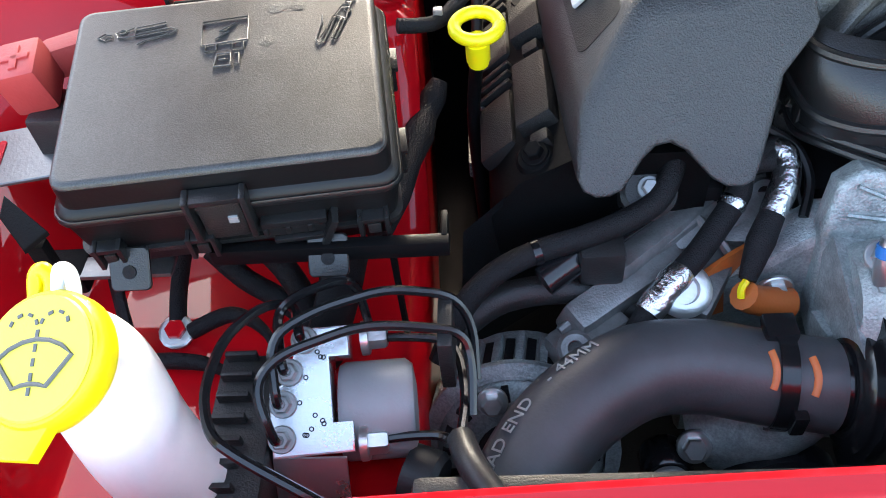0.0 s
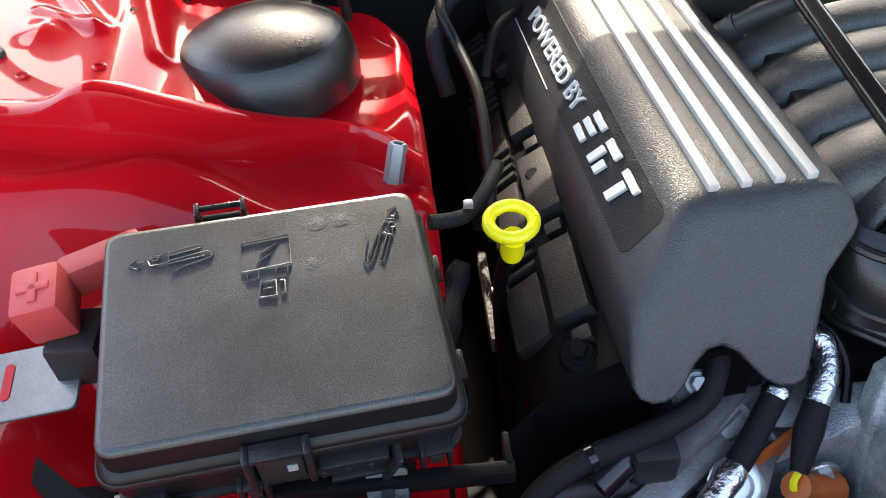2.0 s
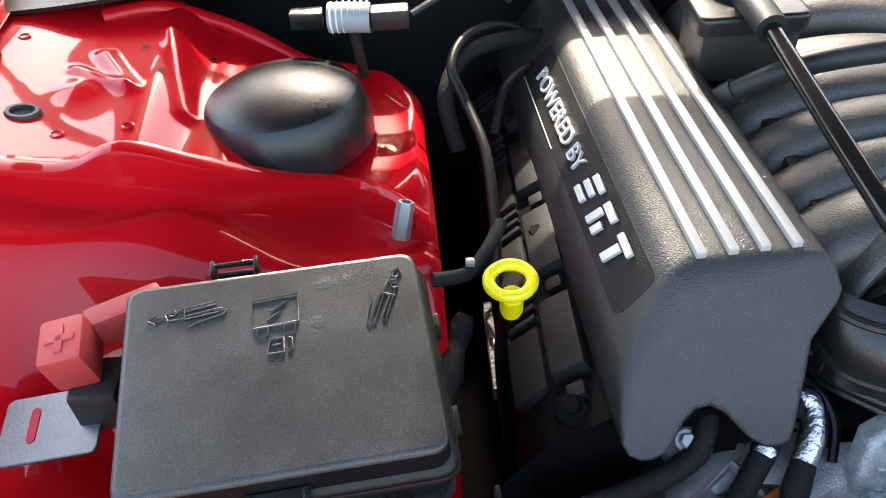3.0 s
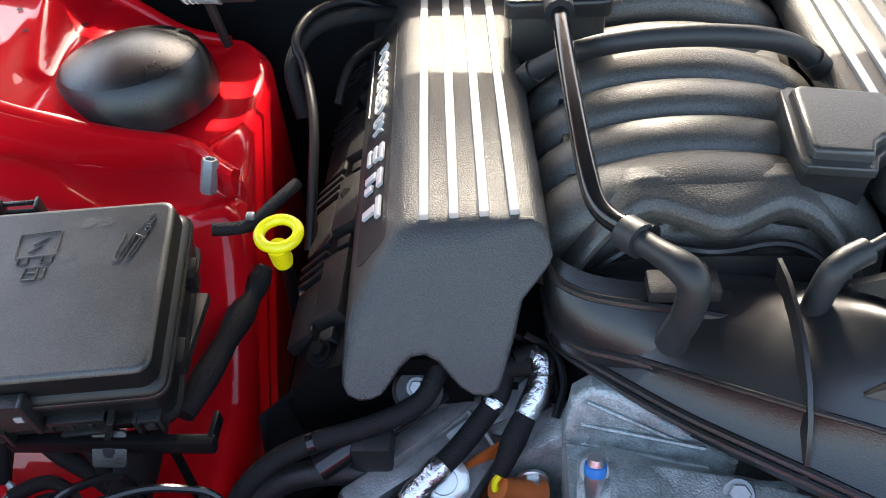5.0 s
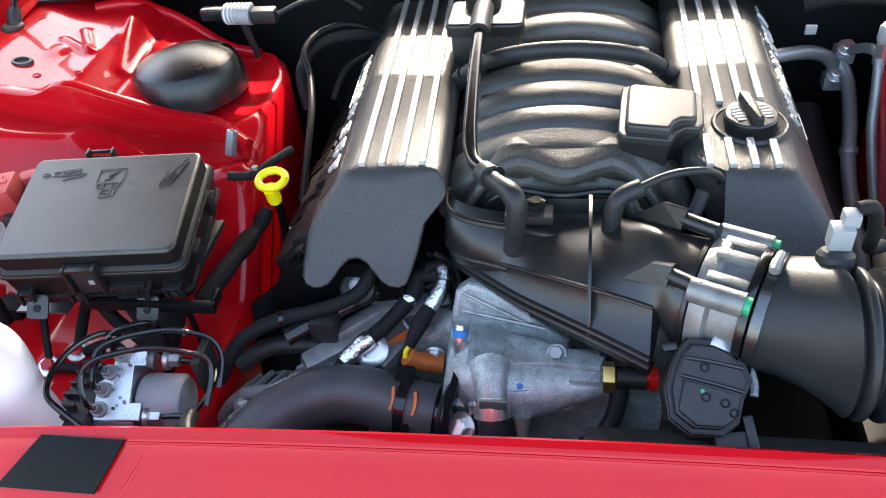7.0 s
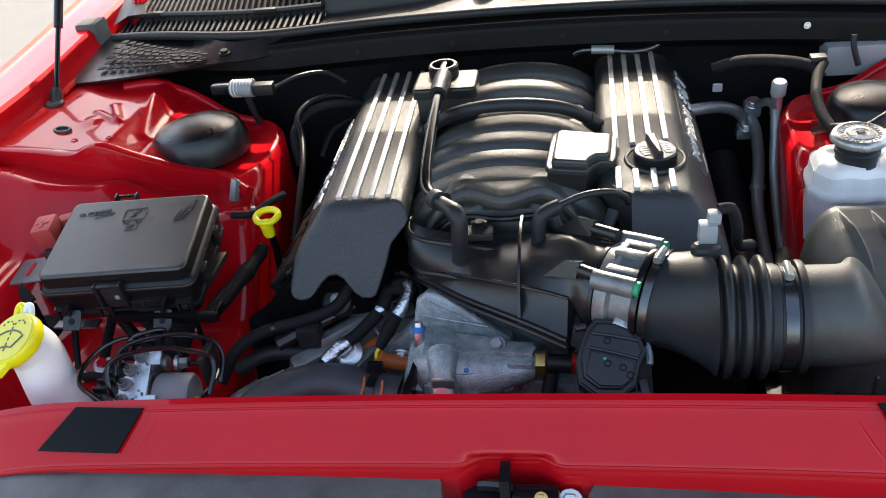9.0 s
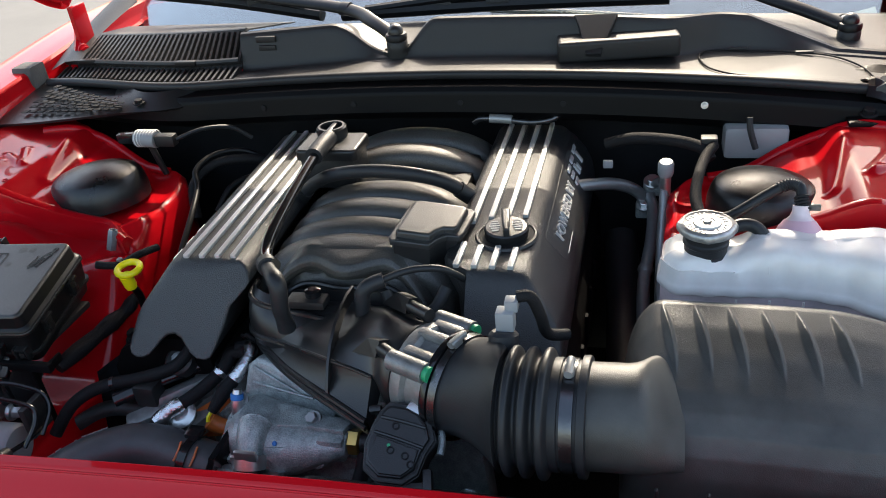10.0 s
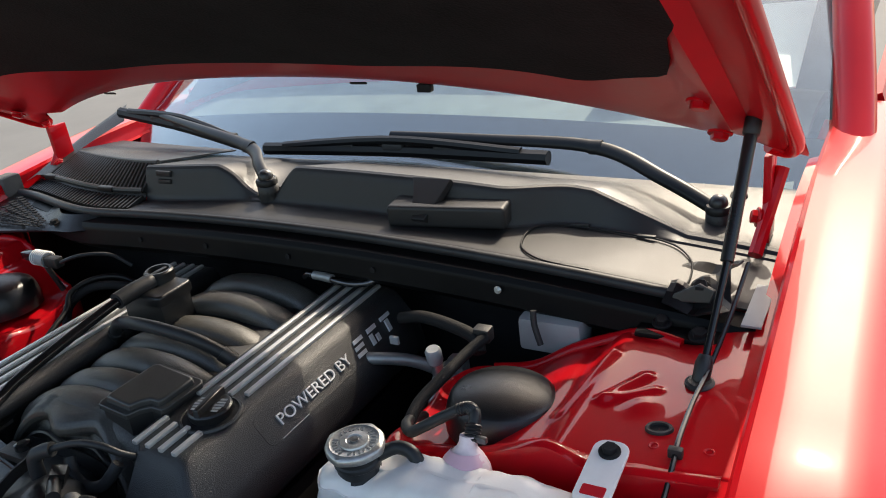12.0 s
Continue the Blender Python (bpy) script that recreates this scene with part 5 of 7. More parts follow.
duct = thing("intake_bellows", (0.27, 0.28, 0.78), "matte black ribbed rubber intake duct with steel clamps", "air duct")
XD = Vector((1.0, -0.03, 0.02)).normalized()
START, CONE_END = TB + NECK_DIR * 0.052, Vector((0.262, 0.2795, 0.860))
DUCT = []  # centre, axis, radius
for k in range(17):  # the flared elbow
    q = k / 16
    c = START.lerp(CONE_END, q) + Vector((0.010, 0.008, 0.003)) * math.sin(math.pi * q) * 0.8
    DUCT.append((c, NECK_DIR.lerp(XD, sm(0.1, 1.0, q)).normalized(), (0.0625 if k < 2 else 0.0595) + 0.0085 * sm(0.15, 0.95, q)))
for k in range(57):  # three narrow folds and the sleeve
    x = 0.0008 + 0.0615 * k / 56
    fold = max(math.exp(-((x - m) / 0.0058) ** 4) for m in (0.0115, 0.0300, 0.0485))
    r = 0.0600 + 0.0110 * fold if x < 0.056 else 0.0612
    DUCT.append((CONE_END + XD * x, XD, r if k else 0.0665))
END = CONE_END + XD * 0.0625
for x, r in ((0.002, 0.0612), (0.003, 0.0596), (0.022, 0.0596), (0.023, 0.0648), (0.028, 0.0655), (0.031, 0.0648), (0.032, 0.058)):
    DUCT.append((END + XD * x, XD, r))
part("bellows", loft([ring_at(c, r, r, ax, 48) for c, ax, r in DUCT]), RUBBER, duct)
for c, ax, r, w in ((START + NECK_DIR * 0.006, NECK_DIR, 0.0628, 0.005), (END + XD * 0.012, XD, 0.0600, 0.0065)):
    band = frame_at(c, ax, (0, 0, 1))
    clampob = part("clamp", revolve([(r, -w), (r + 0.0016, -w), (r + 0.0016, w), (r, w)], band, 48, caps=False), BANDSTEEL, duct, "steel band clamp")
    part("clamp_screw", tube([band @ Vector((r + 0.006, -0.012, 0)), band @ Vector((r + 0.007, 0.0, 0)), band @ Vector((r + 0.006, 0.014, 0))], 0.0048, 10, 2), NUT, clampob)
    part("screw_housing", box((r + 0.0045, 0.004, 0.0), (0.008, 0.014, 0.011), 0.002, band), NUT, clampob)
    for t in (-128, -112, -96):
        part("clamp_slot", box((0, 0, 0), (0.0014, 0.009, 0.003), 0.0004, band @ pose(0, 0, 0, 0, 0, t) @ Matrix.Translation((r + 0.0012, 0, 0))), DARK, clampob)
temp = thing("air_temperature_sensor", (0.258, 0.345, 0.90), "grey sensor plug on top of the intake duct", "sensor")
part("stub", revolve([(0.017, 0), (0.017, 0.016), (0.013, 0.020)], frame_at((0.256, 0.330, 0.905), (0, 0.35, 0.9)), 20), RUBBER, temp)
part("plug", box((0.258, 0.342, 0.936), (0.021, 0.018, 0.026), 0.003, Matrix()), GREY, temp, "pale grey plastic plug")
part("plug_top", box((0.265, 0.348, 0.953), (0.015, 0.015, 0.014), 0.002), GREY, temp)
part("cable", tube([(0.270, 0.352, 0.960), (0.285, 0.356, 0.958), (0.294, 0.362, 0.930), (0.300, 0.375, 0.895), (0.320, 0.395, 0.880)], 0.007, 10, 6), TAPE, temp)

air = thing("air_filter_box", (0.55, 0.36, 0.62), "black plastic air filter box with ribbed lid", "air box")


def lid_at(u, v):
    """The lid: back edge, ridged top, rounded front shoulder and front face; its left end is rounded down to the spigot."""
    x = 0.386 + 0.476 * u * (0.35 + 0.65 * u ** 0.35)
    q = min(1.0, (x - 0.386) / 0.045)
    end = 1 - math.sqrt(max(0.0, 1 - (1 - q) ** 2))
    back = 0.446 - 0.10 * sm(0.60, 0.86, x) - 0.035 * end
    zt = 0.905 - 0.010 * sm(0.45, 0.86, x) - 0.085 * end - 0.03 * sm(0.80, 0.86, x)
    front = 0.292 + 0.02 * end
    prof = [(back + 0.012, zt - 0.10), (back + 0.008, zt - 0.022), (back + 0.003, zt - 0.006), (back - 0.010, zt), (back - 0.05, zt - 0.004), (back - 0.09, zt - 0.013), (front + 0.016, zt - 0.027), (front - 0.004, zt - 0.036), (front - 0.022, zt - 0.050), (front - 0.034, zt - 0.070), (front - 0.040, zt - 0.095), (front - 0.042, zt - 0.17)]
    q = v * (len(prof) - 1)
    a = min(int(q), len(prof) - 2)
    y = prof[a][0] + (prof[a + 1][0] - prof[a][0]) * (q - a)
    z = prof[a][1] + (prof[a + 1][1] - prof[a][1]) * (q - a)
    w = (0.430 - y) / 0.096  # along the slanting ridges, which swell in their middle
    if 0 < w < 1 and z > 0.83:
        swell = math.sin(math.pi * w) ** 0.7
        for k in range(6):
            e = (x - 0.427 - 0.0366 * k - 0.016 * w) / (0.0060 * swell + 0.0005)
            if -1 < e < 1:
                z += 0.0075 * swell * ((1 + e) * 0.8 if e < 0.2 else (1 - e) * 1.2)
    return (x, y, z)


part("lid", sheet(lid_at, 340, 88), AIRBOX, air, smooth=60)
part("skirt", box((0.63, 0.33, 0.79), (0.44, 0.150, 0.03), 0.008), MATTE, air)
part("tray", box((0.62, 0.330, 0.70), (0.44, 0.215, 0.14), 0.012), MATTE, air)
for k in range(9):
    part("tray_rib", box((0.425 + 0.05 * k, 0.2145, 0.775), (0.004, 0.006, 0.11), 0.002), MATTE, air)
part("spigot", loft([ring_at((x, y, z), w, h, Vector((1, 0, 0)), 40) for x, y, z, w, h in ((0.340, 0.2775, 0.862, 0.0575, 0.0575), (0.372, 0.278, 0.863, 0.0575, 0.0575), (0.394, 0.2785, 0.863, 0.0578, 0.0572), (0.402, 0.280, 0.863, 0.0595, 0.0570), (0.409, 0.284, 0.862, 0.064, 0.0560), (0.417, 0.292, 0.859, 0.072, 0.0530), (0.432, 0.308, 0.850, 0.081, 0.044), (0.452, 0.325, 0.838, 0.088, 0.030))]), AIRBOX, air)
part("screw", bolt((0.500, 0.205, 0.802), (0, -0.3, 1), 0.010, 0.012), DARK, air)
part("screw_lug", box((0.500, 0.211, 0.790), (0.045, 0.04, 0.016), 0.004), MATTE, air)


# ---- fuse box ----
fuse = thing("fuse_box", (-0.548, 0.44, 0.78), "black grained plastic fuse box with moulded symbols on its lid", "fuse box")
FX = Vector((0.1990, 0.0240, -0.004)).normalized()
FY = Vector((-0.0155, 0.154, 0.0215))
FY = (FY - FX * FY.dot(FX)).normalized()
FZ = FX.cross(FY)
FO = Vector((-0.5435, 0.432, 0.8930))
fm = Matrix(((FX.x, FY.x, FZ.x, FO.x), (FX.y, FY.y, FZ.y, FO.y), (FX.z, FY.z, FZ.z, FO.z), (0, 0, 0, 1)))


def slab(w0, d0, w1, d1, z0, z1, r, bm=None):
    return loft([[fm @ Vector((x, y, z0)) for x, y in rounded(w0, d0, r)], [fm @ Vector((x, y, z1)) for x, y in rounded(w1, d1, r)]], bm=bm)


def fuse_loft(rows):
    return loft([[fm @ Vector((x, y, z)) for x, y in rounded(w, d, r)] for w, d, z, r in rows])


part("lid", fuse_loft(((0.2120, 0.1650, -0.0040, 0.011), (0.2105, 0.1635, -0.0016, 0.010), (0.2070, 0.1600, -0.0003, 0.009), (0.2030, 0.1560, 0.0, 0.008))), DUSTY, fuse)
# the skirt, rim and body are blacker than the lid's top
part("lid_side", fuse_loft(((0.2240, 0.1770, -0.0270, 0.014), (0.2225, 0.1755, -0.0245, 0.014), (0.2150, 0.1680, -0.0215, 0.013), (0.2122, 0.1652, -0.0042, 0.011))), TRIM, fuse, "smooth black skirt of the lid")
part("lid_rim", fuse_loft(((0.2260, 0.1790, -0.0330, 0.014), (0.2275, 0.1805, -0.0320, 0.015), (0.2275, 0.1805, -0.0290, 0.015), (0.2255, 0.1785, -0.0275, 0.014))), SATIN, fuse)
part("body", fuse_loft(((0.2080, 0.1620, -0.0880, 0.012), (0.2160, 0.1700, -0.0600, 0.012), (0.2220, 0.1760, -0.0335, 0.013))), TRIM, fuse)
part("base_ledge", fuse_loft(((0.2200, 0.1740, -0.0720, 0.012), (0.2210, 0.1750, -0.0670, 0.012))), MATTE, fuse)
latch = part("front_latch", box((-0.006, -0.0905, -0.016), (0.034, 0.012, 0.005), 0.0015, fm), SATIN, fuse)
for dx in (-0.018, 0.018):
    part("latch_side", box((-0.006 + dx, -0.0915, -0.033), (0.0045, 0.013, 0.042), 0.0015, fm), SATIN, latch)
part("latch_tongue", box((-0.006, -0.0900, -0.040), (0.028, 0.005, 0.036), 0.0015, fm), MATTE, latch)
part("latch_window", box((0.001, -0.0930, -0.038), (0.0065, 0.002, 0.0065), 0.0005, fm), GREY, latch, "small pale square")
for x, w in ((0.090, 0.018), (-0.026, 0.016), (-0.088, 0.016)):
    clip = part("clip", box((x, -0.0890, -0.056), (w, 0.012, 0.004), 0.001, fm), SATIN, fuse)
    for q in (-1, 1):
        part("clip_wall", box((x + q * w / 2, -0.0885, -0.064), (0.0035, 0.014, 0.022), 0.001, fm), SATIN, clip)
    part("clip_tooth", box((x, -0.0890, -0.066), (w * 0.5, 0.010, 0.010), 0.001, fm), MATTE, clip)
pocket = part("front_pocket", box((0.038, -0.0880, -0.050), (0.044, 0.012, 0.006), 0.0015, fm), SATIN, fuse)
part("pocket_hollow", box((0.038, -0.0890, -0.058), (0.040, 0.006, 0.011), 0.001, fm), DARK, pocket)
for q in (0.018, 0.033, 0.048):
    part("pocket_tooth", box((q, -0.0905, -0.056), (0.0035, 0.008, 0.007), 0.0008, fm), SATIN, pocket)
part("pocket_arm", box((0, 0, 0), (0.005, 0.016, 0.030), 0.0012, fm @ Matrix.Translation((0.060, -0.0915, -0.060)) @ pose(0, 0, 0, 0, 22, 0)), SATIN, pocket)
part("pocket_floor", box((0.040, -0.0895, -0.066), (0.036, 0.012, 0.004), 0.001, fm), SATIN, pocket)
rear = part("rear_latch", box((-0.028, 0.0905, -0.020), (0.026, 0.004, 0.026), 0.001, fm), DARK, fuse)
for dx in (-0.016, 0.016):
    part("rear_latch_side", box((-0.028 + dx, 0.0920, -0.014), (0.0035, 0.012, 0.030), 0.001, fm), SATIN, rear)
part("rear_latch_bar", box((-0.028, 0.0960, -0.004), (0.030, 0.003, 0.004), 0.001, fm), SATIN, rear)
for y in (-0.045, 0.035):
    side = part("side_clip", box((0.1115, y, -0.048), (0.010, 0.016, 0.026), 0.0015, fm), SATIN, fuse)
    part("side_hook", box((0.1150, y, -0.036), (0.007, 0.022, 0.004), 0.001, fm), SATIN, side)
part("left_clip", box((-0.1125, -0.040, -0.056), (0.010, 0.020, 0.030), 0.002, fm), MATTE, fuse)


def stroke(pts, r=0.0006, closed=False, parent=None):
    pts = [fm @ Vector((x * 0.95, y * 0.93 - 0.001, 0.0008)) for x, y in pts]
    if closed:
        pts.append(pts[0])
    return part("moulded_line", tube(pts, r, 6, 1), DUSTY, parent or fuse)


# battery sign, bolt, fuel pump and clamps, moulded in relief
stroke([(-0.016, 0.034), (0.018, 0.036), (0.018, 0.062), (-0.016, 0.060)], closed=True)
for x in (-0.009, 0.011):
    stroke([(x - 0.004, 0.034), (x - 0.004, 0.027), (x + 0.004, 0.027), (x + 0.004, 0.034)])
stroke([(0.009, 0.056), (-0.003, 0.048), (0.004, 0.047), (-0.006, 0.040)])
stroke([(-0.006, 0.010), (0.006, 0.010), (0.006, 0.023), (-0.004, 0.023)], closed=True)
stroke([(-0.003, 0.017), (0.004, 0.017)])
stroke([(0.009, 0.011), (0.012, 0.011), (0.012, 0.022), (0.009, 0.022)])


def moulded_clamp(cx, cy, turn):
    a = radians(turn)
    def at(x, y):
        return (cx + x * math.cos(a) - y * math.sin(a), cy + x * math.sin(a) + y * math.cos(a))
    arrow = [(-0.0255, 0.0), (-0.0195, 0.0042), (-0.0195, 0.0020), (-0.0150, 0.0020), (-0.0150, -0.0020), (-0.0195, -0.0020), (-0.0195, -0.0042)]
    jaw = [(-0.0125, 0.0030), (-0.0030, 0.0050), (0.0020, 0.0070), (0.0020, -0.0030), (-0.0105, -0.0030)]
    arm = [(0.0030, 0.0062), (0.0250, 0.0088), (0.0250, 0.0058), (0.0030, 0.0032)]
    for outline in (arrow, jaw, arm):
        stroke([at(x, y) for x, y in outline], 0.0005, True)
    for pts in ([(0.0020, -0.0015), (0.020, 0.0008), (0.0285, 0.0016), (0.0330, -0.0010), (0.0305, -0.0045), (0.0220, -0.0065), (0.0100, -0.0090), (0.0040, -0.0125)], [(0.0020, -0.0040), (0.0180, -0.0026), (0.0270, -0.0022)]):
        stroke([at(x, y) for x, y in pts], 0.0005)
    stroke([at(-0.007 + 0.0026 * math.cos(t), 0.0035 + 0.0026 * math.sin(t)) for t in (2 * math.pi * k / 8 for k in range(8))], 0.0005, True)


moulded_clamp(-0.068, 0.056, 2)
moulded_clamp(0.086, 0.052, 242)
for x, y, r in ((0.037, 0.064, 0.0065), (0.053, 0.064, 0.0060), (0.030, 0.030, 0.0055)):
    part("dust_spot", revolve([(0.00005, 0.0004), (r, 0.0002)], fm @ Matrix.Translation((x, y, 0)), 14, caps=False), SPOT, fuse, "faint dried water spot")

carrier = thing("fuse_box_bracket", (-0.53, 0.35, 0.70), "black steel bracket below the fuse box", "bracket")
part("front_rail", box((-0.478, 0.352, 0.802), (0.165, 0.010, 0.014), 0.002), STRIP, carrier)
part("side_rail", box((-0.399, 0.366, 0.803), (0.005, 0.024, 0.014), 0.002), STRIP, carrier)
part("tray", box((-0.54, 0.46, 0.800), (0.20, 0.10, 0.010), 0.003), MATTE, carrier)
part("leg", box((-0.437, 0.360, 0.72), (0.004, 0.008, 0.15), 0.001), VALVE, carrier)
for x, y, z in ((-0.612, 0.337, 0.808), (-0.479, 0.349, 0.800)):
    tm2 = frame_at((x, y, z), (0, -0.75, 0.66), (1, 0, 0))
    hole = [(0.006 * math.cos(t), 0.006 * math.sin(t)) for t in (2 * math.pi * k / 12 for k in range(12))]
    tab = part("tab", prism(rounded(0.028, 0.030, 0.004), 0.003, tm2, 0.0008, 1), SATIN, carrier, "steel tab with a round hole")
    part("tab_hole", prism([(x * 0.8, y * 0.8) for x, y in hole], 0.0012, tm2 @ Matrix.Translation((0, -0.002, 0.0026)), 0), DARK, tab)
plate_b = thing("slotted_plate", (-0.73, 0.45, 0.80), "bare steel plate with a long slot", "bracket")
pm2 = frame_at((-0.731, 0.451, 0.815), (-0.10, -0.12, 1), (1, 0.05, 0.1))
part("plate", prism(rounded(0.080, 0.058, 0.006), 0.003, pm2, 0.0008, 1), STEEL, plate_b)
part("slot", prism(rounded(0.007, 0.030, 0.0034), 0.001, pm2 @ Matrix.Translation((-0.014, 0.002, 0.0028)), 0), RED_DULL, plate_b)
black_tab = thing("black_bracket", (-0.70, 0.39, 0.74), "bent black steel bracket beside the fuse box", "bracket")
part("strap", prism([(-0.683, 0.358), (-0.686, 0.346), (-0.665, 0.323), (-0.647, 0.330)], 0.004, Matrix(((1, 0, 0, 0), (0, 1, 0, 0), (0.30, 0.62, 1, 0.8435 + 0.205 - 0.2227 + 0.0157), (0, 0, 0, 1))), 0.001), VALVE, black_tab)
part("leg", box((-0.664, 0.335, 0.81), (0.012, 0.010, 0.06), 0.002), VALVE, black_tab)
part("foot", box((-0.685, 0.372, 0.768), (0.036, 0.03, 0.02), 0.004), VALVE, black_tab)
silver = thing("steel_strap", (-0.66, 0.37, 0.77), "bare steel strap under the fuse box", "bracket")
part("strap", box((-0.645, 0.368, 0.775), (0.09, 0.02, 0.004), 0.001), STEEL, silver)

post = thing("jump_start_terminal", (-0.70, 0.47, 0.83), "faded red plastic terminal cover with a plus sign", "terminal cover")
pm3 = Matrix.Translation((-0.703, 0.474, 0.872)) @ pose(0, 0, 0, 8, -6, 8)
part("cover", box((0, 0, 0), (0.033, 0.040, 0.038), 0.0045, pm3), PINKRED, post)
part("plus", box((0, 0, 0.0193), (0.022, 0.006, 0.0024), 0.0006, pm3), PINKRED, post)
part("plus", box((0, 0, 0.0193), (0.006, 0.024, 0.0024), 0.0006, pm3), PINKRED, post)
part("link", box((0, 0, 0), (0.060, 0.022, 0.026), 0.005, Matrix.Translation((-0.672, 0.513, 0.868)) @ pose(0, 0, 0, 0, 0, 28)), PINKRED, post)
part("base", box((-0.690, 0.466, 0.832), (0.036, 0.040, 0.040), 0.004), MATTE, post)

stud = thing("hexagonal_stud", (-0.467, 0.628, 0.83), "grey hexagonal stud standing on the inner wing", "stud")
part("stud", revolve([(0.0085, 0.0), (0.0085, 0.032), (0.0075, 0.035), (0.0050, 0.035), (0.0050, 0.022), (0.001, 0.022)], frame_at((-0.462, 0.620, 0.832), (0.22, 0.30, 0.92)), 6), NUT, stud)
for s, name in ((-1, "dark oval grommet in the inner wing"), (1, "grey oval grommet in the inner wing")):
    seat = Matrix.Translation((0.798 * s, 0.721, apron_z(0.798, 0.721))) @ pose(0, 0, 0, 3, -6 * s, 0) @ Matrix.Diagonal((0.92, 0.64, 1, 1))
    gr = thing("grommet", (0.798 * s, 0.721, apron_z(0.798, 0.721)), name, "grommet", "grommets")
    part("ring", revolve([(0.0115, 0.001), (0.0125, 0.004), (0.0165, 0.0042), (0.0180, 0.0025), (0.0185, -0.002)], seat, 28, caps=False), MATTE, gr)
    part("hole", revolve([(0.0118, 0.0012), (0.0005, 0.0010)], seat, 28, caps=False), DARK, gr)
for x, y in ((-0.70, 0.70), (-0.76, 0.69), (-0.83, 0.60), (0.86, 0.69), (0.80, 0.69), (-0.84, 0.86)):
    solo("stamped_ring", revolve([(0.0035, 0.0), (0.005, 0.001), (0.0065, 0.0)], Matrix.Translation((x, y, apron_z(abs(x), y) + 0.0005)), 18, caps=False), RED, "small ring stamped in red steel", "stamping", "stampings")
vin = thing("stamped_number", (-0.77, 0.665, 0.86), "row of stamped marks in red painted steel", "stamping")
for k in range(13):
    x = -0.715 - 0.0075 * k
    z = apron_z(abs(x), 0.652)
    part("mark", box((x, 0.652, z + 0.0005), (0.0045, 0.011, 0.0012), 0.0004), RED_DULL, vin)
solo("panel_hole", revolve([(0.001, 0.002), (0.005, 0.002)], frame_at((-0.605, 0.577, apron_z(0.605, 0.577) + 0.001), (0, -0.6, 0.8)), 14, caps=False), DARK, "small round hole in the red panel", "hole")

# spare holes in the inner wing
for x, y in ((-0.69, 0.80), (-0.715, 0.845), (-0.655, 0.86)):
    solo("panel_hole", revolve([(0.001, 0.0012), (0.0035, 0.0012)], Matrix.Translation((x, y, apron_z(abs(x), y) + 0.0005)), 12, caps=False), DARK, "small round hole in the red panel", "hole", "panel holes")

# dipstick
dip = thing("dipstick", (-0.377, 0.545, 0.60), "yellow ring-handled oil dipstick in a black tube", "dipstick")
dm = frame_at((-0.372, 0.538, 0.850), (0.0, -0.14, 0.99), (1, 0, 0))
ringpts = [dm @ Vector((0.0178 * math.cos(t), 0.0165 * math.sin(t), 0)) for t in (2 * math.pi * k / 24 for k in range(25))]
part("ring", tube(ringpts, 0.0054, 10, 1, flat=1.0), YELLOW, dip)
part("neck", tube([dm @ Vector((0, -0.013, -0.003)), dm @ Vector((0, -0.012, -0.010)), dm @ Vector((0, -0.011, -0.024))], 0.0098, 14, 1), YELLOW, dip)
part("collar", tube([dm @ Vector((0, -0.011, -0.024)), dm @ Vector((0, -0.011, -0.0265)), dm @ Vector((0, -0.011, -0.029))], 0.0085, 14, 1), YELLOW, dip)
part("tube", tube([(-0.372, 0.530, 0.826), (-0.376, 0.548, 0.79), (-0.379, 0.548, 0.74), (-0.375, 0.53, 0.66), (-0.37, 0.51, 0.58)], 0.0062, 10, 5), STRIP, dip)
part("clip", box((-0.377, 0.556, 0.750), (0.016, 0.010, 0.008), 0.002), ZINC, dip)

# washer filler
wash = thing("washer_filler", (-0.60, 0.22, 0.55), "translucent white washer bottle neck with a yellow cap", "washer bottle")
wc = Vector((-0.599, 0.216, 0.877))
wd = Vector((-0.20, -0.35, 0.92)).normalized()
wm = frame_at(wc, wd, (1, 0, 0))
part("neck", tube([wc - wd * 0.004, wc - wd * 0.04, (-0.578, 0.216, 0.775), (-0.548, 0.205, 0.69), (-0.522, 0.190, 0.58), (-0.51, 0.18, 0.50)], 0.0325, 28, 8), BOTTLE, wash)
part("cap", revolve([(0.0350, -0.012), (0.0375, -0.008), (0.0375, 0.003), (0.0355, 0.006), (0.028, 0.007), (0.001, 0.007)], wm, 44), YELLOW, wash)
part("cap_top", revolve([(0.0335, 0.0068), (0.0325, 0.0080), (0.001, 0.0083)], wm, 44), PALEYELLOW, wash, "pale yellow cap top")
hin = part("hinge_loop", tube([wm @ Vector((-0.012, 0.034, 0.0)), wm @ Vector((-0.012, 0.046, 0.003)), wm @ Vector((-0.007, 0.049, 0.004)), wm @ Vector((-0.003, 0.043, 0.001)), wm @ Vector((-0.002, 0.034, 0.0))], 0.0045, 10, 5), YELLOW, wash)
part("hinge_ear", tube([wm @ Vector((0.002, 0.032, 0.0)), wm @ Vector((0.002, 0.042, 0.002)), wm @ Vector((0.004, 0.048, 0.004)), wm @ Vector((0.009, 0.046, 0.003)), wm @ Vector((0.011, 0.038, 0.0)), wm @ Vector((0.011, 0.030, -0.002))], 0.0040, 10, 5), WHITE, hin, "sun-bleached white hinge ear")
part("pull_tab", prism([(-0.026, -0.030), (-0.021, -0.050), (0.002, -0.052), (0.012, -0.034)], 0.008, wm @ Matrix.Translation((0, 0, -0.004)), 0.0025), YELLOW, wash)
